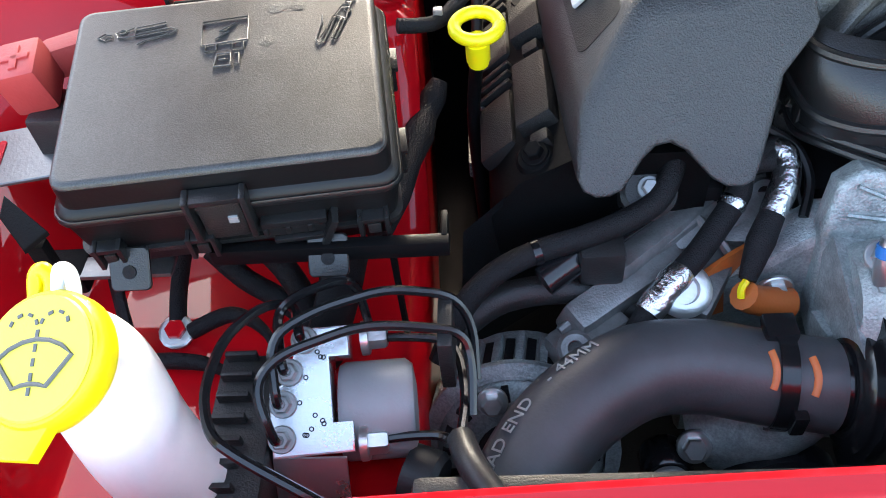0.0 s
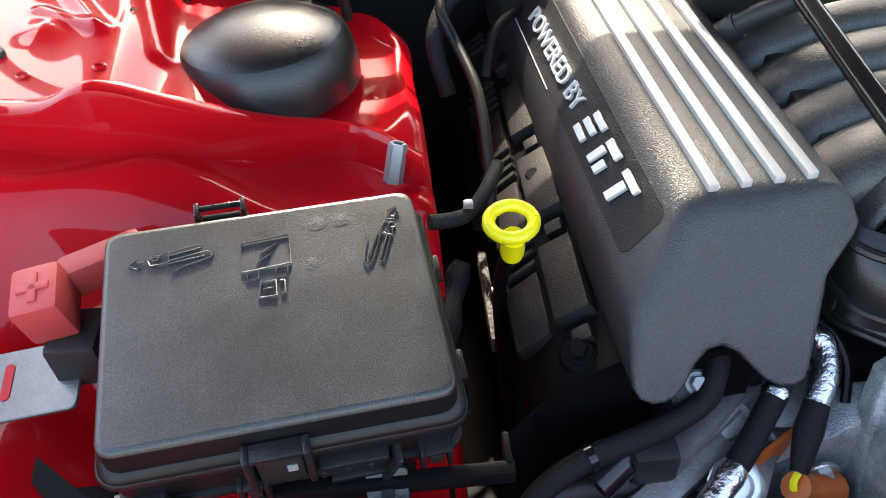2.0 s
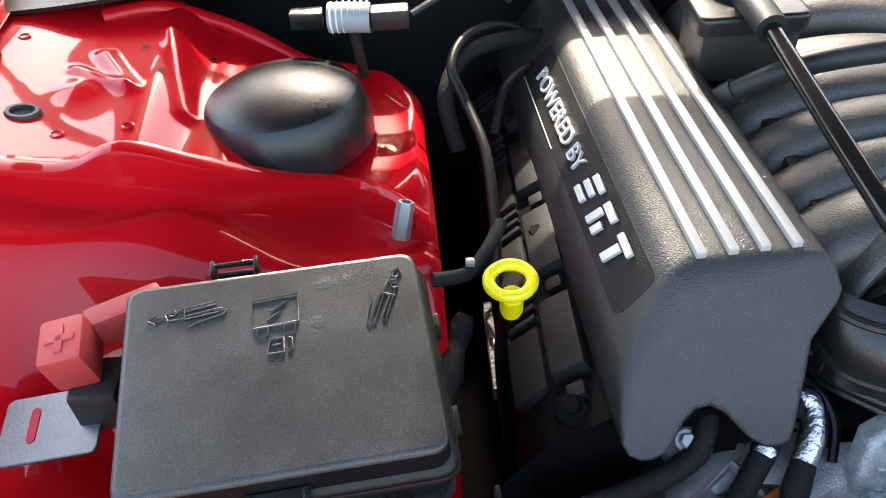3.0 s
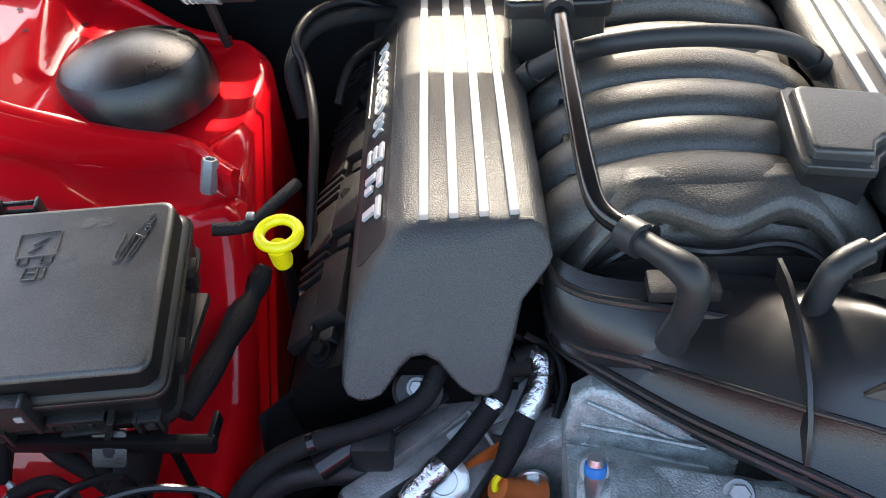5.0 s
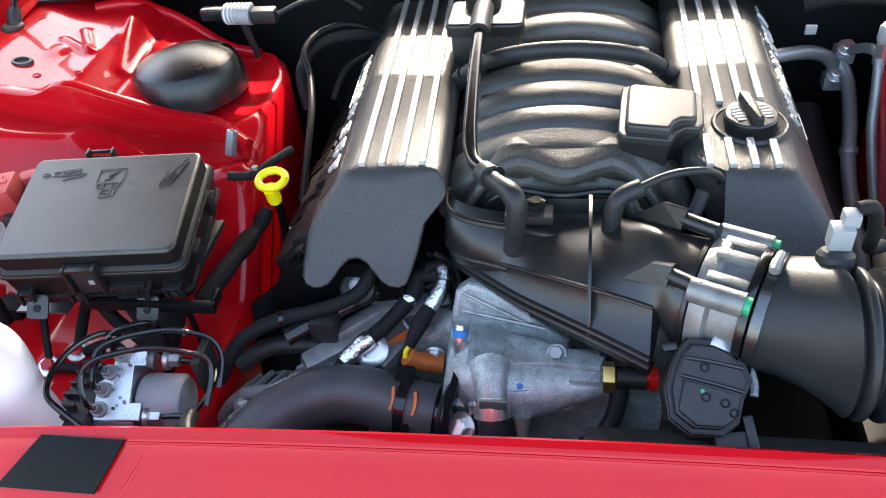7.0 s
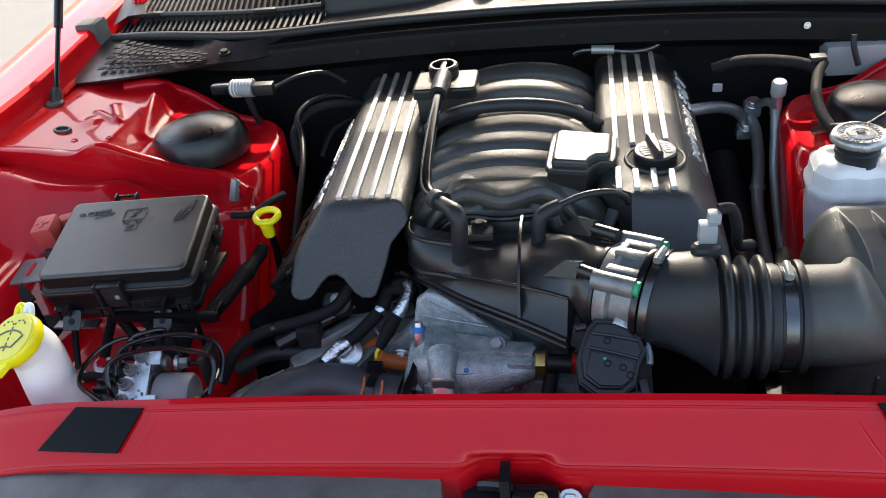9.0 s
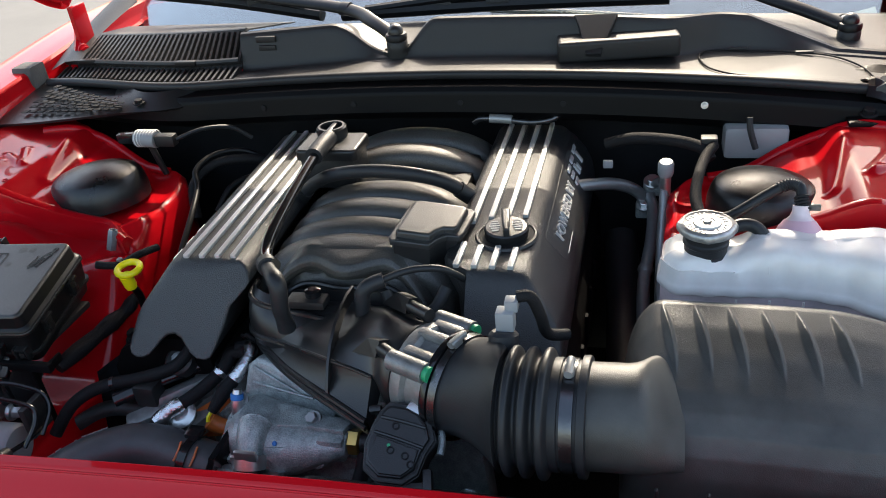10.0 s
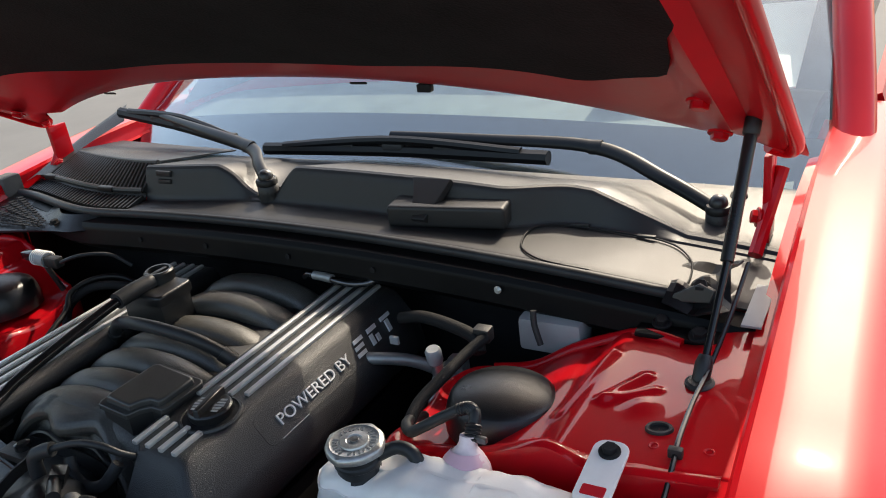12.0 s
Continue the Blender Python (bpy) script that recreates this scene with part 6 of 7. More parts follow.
fan = [(0.0255 * math.sin(radians(a)) / 0.80, -0.022 + 0.031 * math.cos(radians(a))) for a in (-46, -30, -15, 0, 15, 30, 46)]
fan += [(0.010, -0.016), (0.005, -0.0145), (0.0, -0.014), (-0.005, -0.0145), (-0.010, -0.016)]
part("printed_fan", tube([wm @ Vector((x, y, 0.0084)) for x, y in fan + fan[:1]], 0.0013, 6, 1), INK, wash)
for k in range(5):
    part("printed_dash", box((0, -0.018 + 0.0075 * k, 0.0084), (0.0020, 0.0042, 0.0008), 0, wm), INK, wash)
for sx in (-1, 1):
    for j in range(4):
        t = math.pi * (0.12 + 0.25 * j)
        part("printed_dash", box((0, 0, 0), (0.0030, 0.0018, 0.0008), 0, wm @ Matrix.Translation((0.0095 * sx + 0.0085 * math.cos(t), 0.0155 + 0.0075 * math.sin(t), 0.0084)) @ pose(0, 0, 0, 0, 0, math.degrees(t) + 90)), INK, wash)

# ground cables bolted to the wing
for n, (bx, by, bz, pts, pts2) in enumerate(((-0.625, 0.368, 0.690, [(-0.625, 0.376, 0.696), (-0.622, 0.392, 0.715), (-0.612, 0.41, 0.745), (-0.60, 0.42, 0.77)], [(-0.612, 0.366, 0.695), (-0.592, 0.372, 0.702), (-0.575, 0.374, 0.705), (-0.558, 0.368, 0.70), (-0.545, 0.355, 0.69), (-0.54, 0.33, 0.67)]),
                                             (-0.652, 0.341, 0.690, [(-0.655, 0.350, 0.696), (-0.662, 0.37, 0.715), (-0.665, 0.395, 0.75), (-0.66, 0.41, 0.77)], [(-0.640, 0.338, 0.695), (-0.618, 0.336, 0.698), (-0.595, 0.334, 0.696), (-0.575, 0.328, 0.690), (-0.56, 0.322, 0.685)]))):
    g = thing("ground_cable", (bx, by, bz), "black taped ground cable bolted to the red wing", "cable", "ground cables")
    part("lug", revolve([(0.0145, 0.0), (0.0145, 0.003), (0.0125, 0.004)], frame_at((bx, by, bz + 0.002), (0.1, -0.35, 0.93)), 14), ZINC, g)
    part("bolt", bolt((bx, by, bz + 0.004), (0.1, -0.35, 0.93), 0.0085, 0.007), RED, g, "red painted bolt head")
    part("cable", tube(pts, 0.0080, 10, 5, flat=0.6), TAPE, g)
    part("branch", tube(pts2, 0.0062, 10, 5, radii=[1.1, 1.1, 1.0, 0.6, 0.45]), TAPE, g)
loom = thing("wiring_loom", (-0.50, 0.36, 0.68), "bundle of black taped wires under the fuse box", "wiring")
part("taped_cable", tube([(-0.585, 0.40, 0.755), (-0.56, 0.385, 0.735), (-0.53, 0.375, 0.715), (-0.505, 0.36, 0.69), (-0.49, 0.33, 0.66)], 0.009, 10, 5), TAPE, loom)
part("taped_cable", tube([(-0.545, 0.40, 0.760), (-0.525, 0.385, 0.74), (-0.512, 0.37, 0.71), (-0.50, 0.345, 0.67)], 0.010, 10, 5), TAPE, loom)
part("sheet_wrap", tube([(-0.475, 0.385, 0.765), (-0.485, 0.365, 0.735), (-0.498, 0.345, 0.70), (-0.505, 0.32, 0.65)], 0.022, 12, 5, flat=0.45), TAPE, loom)
side_loom = thing("wiring_loom", (-0.41, 0.45, 0.72), "black taped loom beside the fuse box", "wiring")
part("trunk", tube([(-0.408, 0.576, 0.772), (-0.418, 0.558, 0.757), (-0.428, 0.525, 0.752), (-0.440, 0.480, 0.748), (-0.458, 0.420, 0.742)], 0.012, 12, 6, radii=[0.6, 1.0, 0.85, 1.2, 0.95, 1.15, 0.9]), TAPE, side_loom)
part("lead", tube([(-0.435, 0.545, 0.850), (-0.418, 0.550, 0.846), (-0.402, 0.560, 0.843), (-0.385, 0.585, 0.846), (-0.372, 0.62, 0.84)], 0.0062, 10, 6), TAPE, side_loom)
part("lead_clip", box((-0.403, 0.562, 0.848), (0.008, 0.008, 0.010), 0.002), NUT, side_loom)
long_loom = thing("wiring_loom", (-0.38, 0.72, 0.6), "black taped loom along the tower edge", "wiring")
part("trunk", tube([(-0.375, 0.62, 0.75), (-0.372, 0.68, 0.80), (-0.375, 0.74, 0.835), (-0.39, 0.80, 0.855), (-0.402, 0.828, 0.878), (-0.385, 0.87, 0.89), (-0.345, 0.905, 0.885), (-0.30, 0.92, 0.86)], 0.0055, 12, 6), TRIM, long_loom)
solo("gritty_strip", box((-0.382, 0.602, 0.690), (0.009, 0.115, 0.02), 0.003), GRAVEL, "gritty grey foam strip on the frame rail", "foam strip")
solo("frame_rail", box((-0.405, 0.60, 0.50), (0.07, 0.95, 0.12), 0.012), STRIP, "black chassis rail in deep shade", "chassis rail", kind="structure")
solo("frame_rail", box((0.415, 0.60, 0.50), (0.07, 0.95, 0.12), 0.012), STRIP, "black chassis rail in deep shade", "chassis rail", kind="structure")
solo("undertray", box((0, 0.55, 0.34), (1.7, 1.1, 0.02), 0.004), DARK, "dark plastic tray below the engine", "undertray", kind="structure")

# ---- brake control unit with its pipes ----
absu = thing("brake_control_unit", (-0.48, 0.26, 0.64), "bright machined valve block with a grey pump motor", "valve block")
AXX = Vector((0.050, 0.006, -0.004)).normalized()
AY = Vector((0.0, 0.066, 0.040))
AY = (AY - AXX * AY.dot(AXX)).normalized()
AZ = AXX.cross(AY)
AO = Vector((-0.489, 0.262, 0.764))
am = Matrix(((AXX.x, AY.x, AZ.x, AO.x), (AXX.y, AY.y, AZ.y, AO.y), (AXX.z, AY.z, AZ.z, AO.z), (0, 0, 0, 1)))
blockpts = [(-0.026, -0.040), (0.027, -0.040), (0.027, -0.020), (0.014, -0.020), (0.014, 0.022), (0.027, 0.022), (0.027, 0.042), (-0.006, 0.042), (-0.012, 0.010), (-0.026, 0.002)]
part("block", prism(blockpts, 0.06, am @ Matrix.Translation((0, 0, -0.06)), 0.0015, 2), MACHINED, absu)
rnd = random.Random(4)
for k in range(12):
    part("plug_hole", revolve([(0.001, 0.0005), (0.0018, 0.0005)], am @ Matrix.Translation((rnd.uniform(-0.008, 0.012), rnd.uniform(-0.034, 0.036), 0)), 8, caps=False), DARK, absu)
part("front_face", prism([(-0.024, -0.030), (0.024, -0.030), (0.024, 0.0), (-0.024, 0.0)], 0.002, frame_at((-0.489, 0.228, 0.742), (0, -0.85, 0.5), (1, 0, 0)), 0.0005), MACHINED, absu)
part("motor", revolve([(0.032, 0.0), (0.034, 0.004), (0.034, 0.045), (0.030, 0.050), (0.016, 0.052), (0.001, 0.052)], frame_at((-0.475, 0.272, 0.722), (1, 0.08, -0.05), (0, 1, 0)), 32), GREY, absu, "grey painted pump motor")
part("controller", box((-0.535, 0.245, 0.715), (0.042, 0.11, 0.08), 0.004), MATTE, absu, "black ribbed plastic controller")
for k in range(7):
    part("fin", box((-0.541, 0.200 + 0.016 * k, 0.758), (0.022, 0.004, 0.010), 0.001), MATTE, absu)
ports = []
for x, y in ((-0.019, -0.028), (-0.017, -0.006), (-0.012, 0.014), (-0.001, 0.034)):
    m = am @ Matrix.Translation((x, y, 0))
    part("pipe_nut", bolt(m @ Vector((0, 0, 0)), AZ, 0.0062, 0.016, True), NUT, absu)
    ports.append(m @ Vector((0, 0, 0.012)))
for x, y, z in ((-0.462, 0.318, 0.744), (-0.458, 0.242, 0.733)):
    part("pipe_nut", bolt((x, y, z), (1, 0.05, 0.02), 0.0085, 0.018, True), ZINC, absu)
pipes = [[ports[0], ports[0] + AZ * 0.025, (-0.512, 0.240, 0.806), (-0.500, 0.258, 0.812), (-0.455, 0.282, 0.806), (-0.432, 0.288, 0.799), (-0.388, 0.294, 0.782), (-0.383, 0.280, 0.765), (-0.384, 0.25, 0.75)],
         [ports[1], ports[1] + AZ * 0.022, (-0.506, 0.272, 0.812), (-0.480, 0.292, 0.812), (-0.437, 0.313, 0.805), (-0.395, 0.322, 0.785), (-0.382, 0.312, 0.765), (-0.381, 0.28, 0.745)],
         [ports[2], ports[2] + AZ * 0.025, (-0.508, 0.298, 0.800), (-0.498, 0.308, 0.806), (-0.468, 0.322, 0.806), (-0.458, 0.325, 0.795), (-0.456, 0.325, 0.74)],
         [ports[3], ports[3] + AZ * 0.02, (-0.500, 0.315, 0.79), (-0.516, 0.303, 0.806), (-0.535, 0.275, 0.811), (-0.540, 0.235, 0.812), (-0.530, 0.205, 0.812), (-0.510, 0.192, 0.810), (-0.455, 0.165, 0.800), (-0.43, 0.150, 0.78)],
         [(-0.455, 0.318, 0.744), (-0.430, 0.318, 0.744), (-0.402, 0.316, 0.742), (-0.392, 0.300, 0.742), (-0.388, 0.262, 0.750), (-0.392, 0.225, 0.76), (-0.384, 0.200, 0.77), (-0.365, 0.178, 0.77)],
         [(-0.450, 0.243, 0.733), (-0.425, 0.245, 0.735), (-0.400, 0.243, 0.738), (-0.392, 0.222, 0.748), (-0.37, 0.185, 0.76)]]
for pts in pipes:
    part("brake_pipe", tube(bent(pts), 0.0033, 8, 1), GLOSS, absu, "glossy black brake pipe")
part("pipe_sleeve", tube([(-0.391, 0.228, 0.760), (-0.384, 0.205, 0.770), (-0.370, 0.182, 0.772)], 0.009, 10, 4), RUBBER, absu)
part("bracket", box((-0.40, 0.30, 0.76), (0.010, 0.04, 0.05), 0.002), MATTE, absu)
part("motor_cover", revolve([(0.022, 0), (0.022, 0.02), (0.018, 0.024)], frame_at((-0.43, 0.235, 0.70), (1, -0.4, 0), (0, 0, 1)), 20), RUBBER, absu)

# ---- front of the engine ----
hose = thing("radiator_hose", (-0.25, 0.30, 0.62), "thick black rubber radiator hose with orange clamp marks", "hose")
HOSE = [(-0.375, 0.140, 0.660), (-0.368, 0.185, 0.680), (-0.352, 0.230, 0.698), (-0.318, 0.272, 0.709), (-0.270, 0.302, 0.712), (-0.225, 0.308, 0.709), (-0.185, 0.302, 0.704), (-0.155, 0.296, 0.702), (-0.135, 0.294, 0.700)]
part("hose", tube(HOSE, 0.034, 28, 8), HOSERUBBER, hose)
line = catmull(HOSE, 8)
hx = Vector((1, -0.12, -0.05)).normalized()
for c in ((-0.184, 0.3018, 0.704), (-0.158, 0.2966, 0.7025)):
    hm = frame_at(c, hx, (0, 0, 1))
    part("stripe", tube([hm @ Vector((0.0342 * math.cos(t), 0.0342 * math.sin(t), 0.004 * math.sin(3 * t))) for t in (radians(4 + 11 * k) for k in range(5))], 0.0030, 8, 2, flat=0.5), ORANGE, hose, "orange paint stroke")
cl = part("clamp", revolve([(0.0345, -0.006), (0.0365, -0.006), (0.0365, 0.006), (0.0345, 0.006)], frame_at((-0.171, 0.299, 0.703), hx), 36, caps=False), GLOSS, hose, "black spring clamp")
part("clamp_ear", box((-0.171, 0.318, 0.738), (0.022, 0.020, 0.010), 0.002), GLOSS, cl)
part("clamp_ear", box((-0.166, 0.262, 0.706), (0.010, 0.008, 0.022), 0.002), GLOSS, cl)
# the printing along the hose: readable words lettered in short straight runs
def on_hose(k, text, size, a0):
    p = line[k]
    ahead = (line[k + 1] - line[k - 1]).normalized()
    side = Vector((0, 0, 1)).cross(ahead).normalized()
    up = ahead.cross(side)
    n = (up * math.cos(a0) + side * math.sin(a0)).normalized()
    lettering(hose, text, size, frame_at(p + n * 0.0346, n, ahead), PRINT, 0.0004, "printing")
for k, w in ((16, "RAD"), (20, "END"), (24, "-"), (27, "44MM")):
    on_hose(k, w, 0.014, 0.55)

outlet = thing("water_outlet", (-0.125, 0.30, 0.64), "glossy black hose flange bolted to the engine", "outlet flange")
om = frame_at((-0.135, 0.294, 0.700), hx, (0, 0, 1))
part("spigot", revolve([(0.030, -0.01), (0.031, 0.006), (0.040, 0.008), (0.046, 0.014), (0.046, 0.020), (0.030, 0.024)], om, 32), GLOSS, outlet)
part("flange", prism([(-0.062, -0.02), (-0.03, -0.046), (0.03, -0.046), (0.062, -0.02), (0.055, 0.03), (0.02, 0.05), (-0.02, 0.05), (-0.055, 0.03)], 0.008, om @ Matrix.Translation((0, 0, 0.018)), 0.002), GLOSS, outlet)
part("bolt", bolt((-0.100, 0.262, 0.722), (-0.4, -0.6, 0.7), 0.012, 0.014), ZINC, outlet)
part("green_dot", revolve([(0.004, 0.0), (0.003, 0.002), (0.001, 0.0025)], frame_at((-0.112, 0.302, 0.742), (-0.2, -0.5, 0.8)), 10), GREEN, outlet)

stat = thing("thermostat_housing", (-0.06, 0.34, 0.66), "rough cast aluminium water pump and thermostat housing", "housing")
# upright back web and the lower body
wm2 = frame_at((-0.06, 0.395, 0.73), (-0.10, -0.93, 0.35), (1, -0.1, 0))
part("back_web", prism([(-0.062, -0.06), (-0.066, 0.020), (-0.060, 0.058), (-0.045, 0.070), (-0.020, 0.066), (0.075, 0.010), (0.075, -0.06)], 0.022, wm2, 0.007, 3), CAST, stat)
for k in range(3):
    part("web_rib", box((0.0 + 0.012 * k, 0.004 - 0.018 * k, 0.022), (0.090 - 0.02 * k, 0.004, 0.006), 0.0015, wm2), CAST, stat)
bodyr = [ring_at((-0.118, 0.345, 0.725), 0.040, 0.040, Vector((1, -0.1, 0)).normalized(), 24, 0.8), ring_at((-0.095, 0.335, 0.732), 0.050, 0.048, Vector((1, -0.1, 0)).normalized(), 24, 0.8),
         ring_at((-0.055, 0.325, 0.728), 0.050, 0.044, Vector((1, -0.05, 0)).normalized(), 24, 0.8), ring_at((-0.015, 0.325, 0.733), 0.044, 0.032, Vector((1, 0, 0)), 24, 0.85), ring_at((0.020, 0.325, 0.740), 0.034, 0.024, Vector((1, 0, 0)), 24), ring_at((0.044, 0.324, 0.744), 0.028, 0.020, Vector((1, 0, 0)), 24), ring_at((0.050, 0.324, 0.745), 0.022, 0.016, Vector((1, 0, 0)), 24)]
part("body", loft(bodyr), CAST, stat)
part("lower_casting", prism([(-0.10, -0.06), (0.14, -0.10), (0.15, 0.03), (0.05, 0.04), (-0.10, 0.04)], 0.03, frame_at((-0.03, 0.345, 0.665), (0, -0.9, 0.3), (1, 0, 0)), 0.008), CAST, stat)
part("top_flange", prism([(-0.114, 0.352), (-0.112, 0.322), (-0.10, 0.312), (-0.004, 0.316), (0.046, 0.314), (0.052, 0.330), (-0.004, 0.346), (-0.06, 0.356)], 0.006, Matrix.Translation((0, 0, 0.764)), 0.002), CAST, stat)
part("left_wall", prism([(-0.012, -0.06), (0.010, -0.07), (0.012, 0.02), (-0.012, 0.03)], 0.10, frame_at((-0.112, 0.385, 0.735), (0, -0.96, -0.25), (1, 0, 0)), 0.004), CAST, stat)
part("end_block", box((0.030, 0.324, 0.745), (0.036, 0.048, 0.036), 0.006), CAST, stat)
for a, b in (((-0.112, 0.392, 0.770), (-0.016, 0.372, 0.766)), ((-0.108, 0.398, 0.792), (-0.030, 0.378, 0.762)), ((-0.112, 0.386, 0.752), (-0.012, 0.366, 0.748))):
    part("web_rib", tube([a, Vector(a).lerp(Vector(b), 0.5), b], 0.0019, 6, 2), CAST, stat)
part("seam", tube([(-0.112, 0.312, 0.752), (-0.095, 0.296, 0.757), (-0.05, 0.288, 0.758), (-0.01, 0.296, 0.755), (0.03, 0.300, 0.752)], 0.0025, 6, 4), CAST, stat)
part("spigot", tube([(-0.072, 0.310, 0.766), (-0.070, 0.294, 0.765), (-0.068, 0.280, 0.754), (-0.067, 0.272, 0.745)], 0.0175, 18, 4, radii=[1.35, 1.1, 0.95, 0.9]), CAST, stat)
for at, ax in (((0.000, 0.332, 0.768), (-0.1, -0.5, 0.85)), ((-0.106, 0.345, 0.778), (-0.1, -0.6, 0.8))):
    part("bolt", bolt(at, ax, 0.0082, 0.011), NUT, stat)
part("stud", tube([(-0.108, 0.322, 0.748), (-0.107, 0.332, 0.772), (-0.106, 0.344, 0.798)], 0.006, 10, 3, radii=[0.9, 1.0, 1.4, 1.0]), MACHINED, stat)
part("blue_mark", revolve([(0.0084, 0), (0.0086, 0.004), (0.0084, 0.008)], frame_at((-0.1065, 0.338, 0.786), (0.03, 0.4, 0.92)), 12), BLUE, stat, "blue paint mark")
for x, y, z in ((-0.038, 0.290, 0.762), (-0.026, 0.288, 0.752)):
    part("blue_mark", revolve([(0.0035, 0.0), (0.0025, 0.001)], frame_at((x, y, z), (0, -0.7, 0.7)), 8), BLUE, stat, "blue paint mark")
for x, y, z in ((-0.09, 0.300, 0.745), (0.012, 0.300, 0.728), (-0.055, 0.286, 0.742)):
    part("boss", revolve([(0.010, -0.01), (0.009, 0.004), (0.006, 0.005)], frame_at((x, y, z), (0, -0.8, 0.5)), 14), CAST, stat)
heater = part("heater_nipple", tube([(-0.0675, 0.276, 0.749), (-0.0665, 0.266, 0.737), (-0.066, 0.256, 0.722), (-0.065, 0.245, 0.700), (-0.065, 0.23, 0.65)], 0.0165, 16, 6), RUBBER, stat, "short black rubber heater hose")
part("hose_clip", revolve([(0.018, -0.009), (0.020, -0.009), (0.020, 0.009), (0.018, 0.009)], frame_at((-0.0672, 0.272, 0.745), (0.05, -0.6, -0.8)), 24, caps=False), ZINC, heater, "bright spring clip")
part("clip_ear", box((-0.064, 0.262, 0.765), (0.030, 0.006, 0.014), 0.002), ZINC, heater)
part("clip_ear", box((-0.085, 0.270, 0.745), (0.014, 0.006, 0.018), 0.002), ZINC, heater)
part("bleed_nipple", tube([(-0.036, 0.275, 0.728), (-0.035, 0.262, 0.715), (-0.034, 0.250, 0.70)], 0.007, 10, 3, radii=[1.6, 1, 0.7]), ZINC, stat)
tsens = thing("coolant_sensor", (0.06, 0.323, 0.74), "brass coolant sensor with a black and red plug", "sensor")
part("hex", revolve([(0.017, 0.0), (0.017, 0.014), (0.012, 0.017)], frame_at((0.048, 0.323, 0.745), (1, 0.02, -0.02), (0, 0, 1)), 6), BRASS, tsens)
part("plug", tube([(0.064, 0.323, 0.745), (0.080, 0.324, 0.744), (0.096, 0.324, 0.743)], 0.0125, 14, 2), MATTE, tsens)
part("red_lock", box((0.103, 0.324, 0.744), (0.014, 0.018, 0.022), 0.003), REDCAP, tsens, "red plastic lock")
part("lead", tube([(0.070, 0.318, 0.735), (0.062, 0.300, 0.70), (0.045, 0.285, 0.680), (0.03, 0.285, 0.67)], 0.010, 10, 5), RUBBER, tsens)

alt = thing("alternator", (-0.34, 0.32, 0.58), "cast aluminium alternator with slotted housing", "alternator")
alm = frame_at((-0.349, 0.316, 0.612), (-0.10, -0.88, 0.42), (1, 0, 0))
part("body", revolve([(0.060, -0.05), (0.070, -0.04), (0.070, 0.02), (0.060, 0.032), (0.045, 0.036)], alm, 36), CAST, alt)
for k in range(18):
    t = 2 * math.pi * k / 18
    part("vent_slot", box((0, 0, 0), (0.016, 0.006, 0.010), 0.001, alm @ pose(0, 0, 0, 0, 0, math.degrees(t)) @ Matrix.Translation((0.0535, 0, 0.030))), DARK, alt)
for k in range(11):  # cooling fins round the upper side of the housing
    t = radians(20 + 14 * k)
    fin_at = alm @ pose(0, 0, 0, 0, 0, math.degrees(t))
    part("fin", box((0.0715, 0, -0.004), (0.012, 0.0065, 0.044), 0.0015, fin_at), CAST, alt)
    part("fin_gap", box((0.0698, 0.0090, -0.004), (0.003, 0.0075, 0.040), 0.0005, fin_at), DARK, alt)
part("rim", revolve([(0.0695, 0.018), (0.078, 0.020), (0.078, 0.026), (0.066, 0.030)], alm, 36, caps=False), CAST, alt)
part("pulley", revolve([(0.030, 0.036), (0.034, 0.038), (0.032, 0.044), (0.034, 0.050), (0.032, 0.056), (0.034, 0.062), (0.020, 0.064)], alm, 28), DARK, alt)
part("bolt", bolt((-0.372, 0.296, 0.690), (0, -0.8, 0.5), 0.008, 0.010), ZINC, alt)
part("guard", tube([(-0.40, 0.36, 0.69), (-0.36, 0.38, 0.705), (-0.30, 0.385, 0.705), (-0.25, 0.37, 0.69)], 0.012, 10, 5, flat=0.6), MATTE, alt)
belt = thing("belt_drive", (-0.2, 0.29, 0.5), "black drive belt pulleys with bolts", "pulleys")
for c, r in (((-0.155, 0.275, 0.600), 0.045), ((-0.24, 0.295, 0.610), 0.020), ((0.09, 0.285, 0.60), 0.055), ((0.22, 0.30, 0.60), 0.05)):
    part("pulley", revolve([(r * 0.9, 0), (r, 0.004), (r, 0.024), (r * 0.85, 0.028), (r * 0.3, 0.028), (0.001, 0.028)], frame_at(c, (0, -1, 0.25)), 28), GLOSS, belt)
    part("bolt", bolt(Vector(c) + Vector((0, -0.028, 0.007)), (0, -1, 0.25), 0.010, 0.012), NUT if c[0] < 0 else DARK, belt)
part("bolt", bolt((-0.196, 0.318, 0.628), (-0.1, -0.7, 0.7), 0.012, 0.018), ZINC, belt)
part("bolt", bolt((-0.222, 0.282, 0.640), (-0.1, -0.7, 0.7), 0.009, 0.014), ZINC, belt)
timing = thing("timing_cover", (0.02, 0.38, 0.5), "cast aluminium timing cover with webs and bolts", "timing cover")
part("plate", prism([(-0.20, -0.14), (0.22, -0.14), (0.20, 0.10), (0.05, 0.12), (-0.12, 0.12), (-0.20, 0.06)], 0.035, frame_at((0.0, 0.42, 0.63), (0, -1, 0.08), (1, 0, 0)), 0.01), CAST, timing)
for x, z in ((0.14, 0.69), (0.08, 0.66), (-0.15, 0.70), (0.18, 0.60)):
    part("bolt", bolt((x, 0.383, z), (0, -1, 0.1), 0.010, 0.012), ZINC, timing)
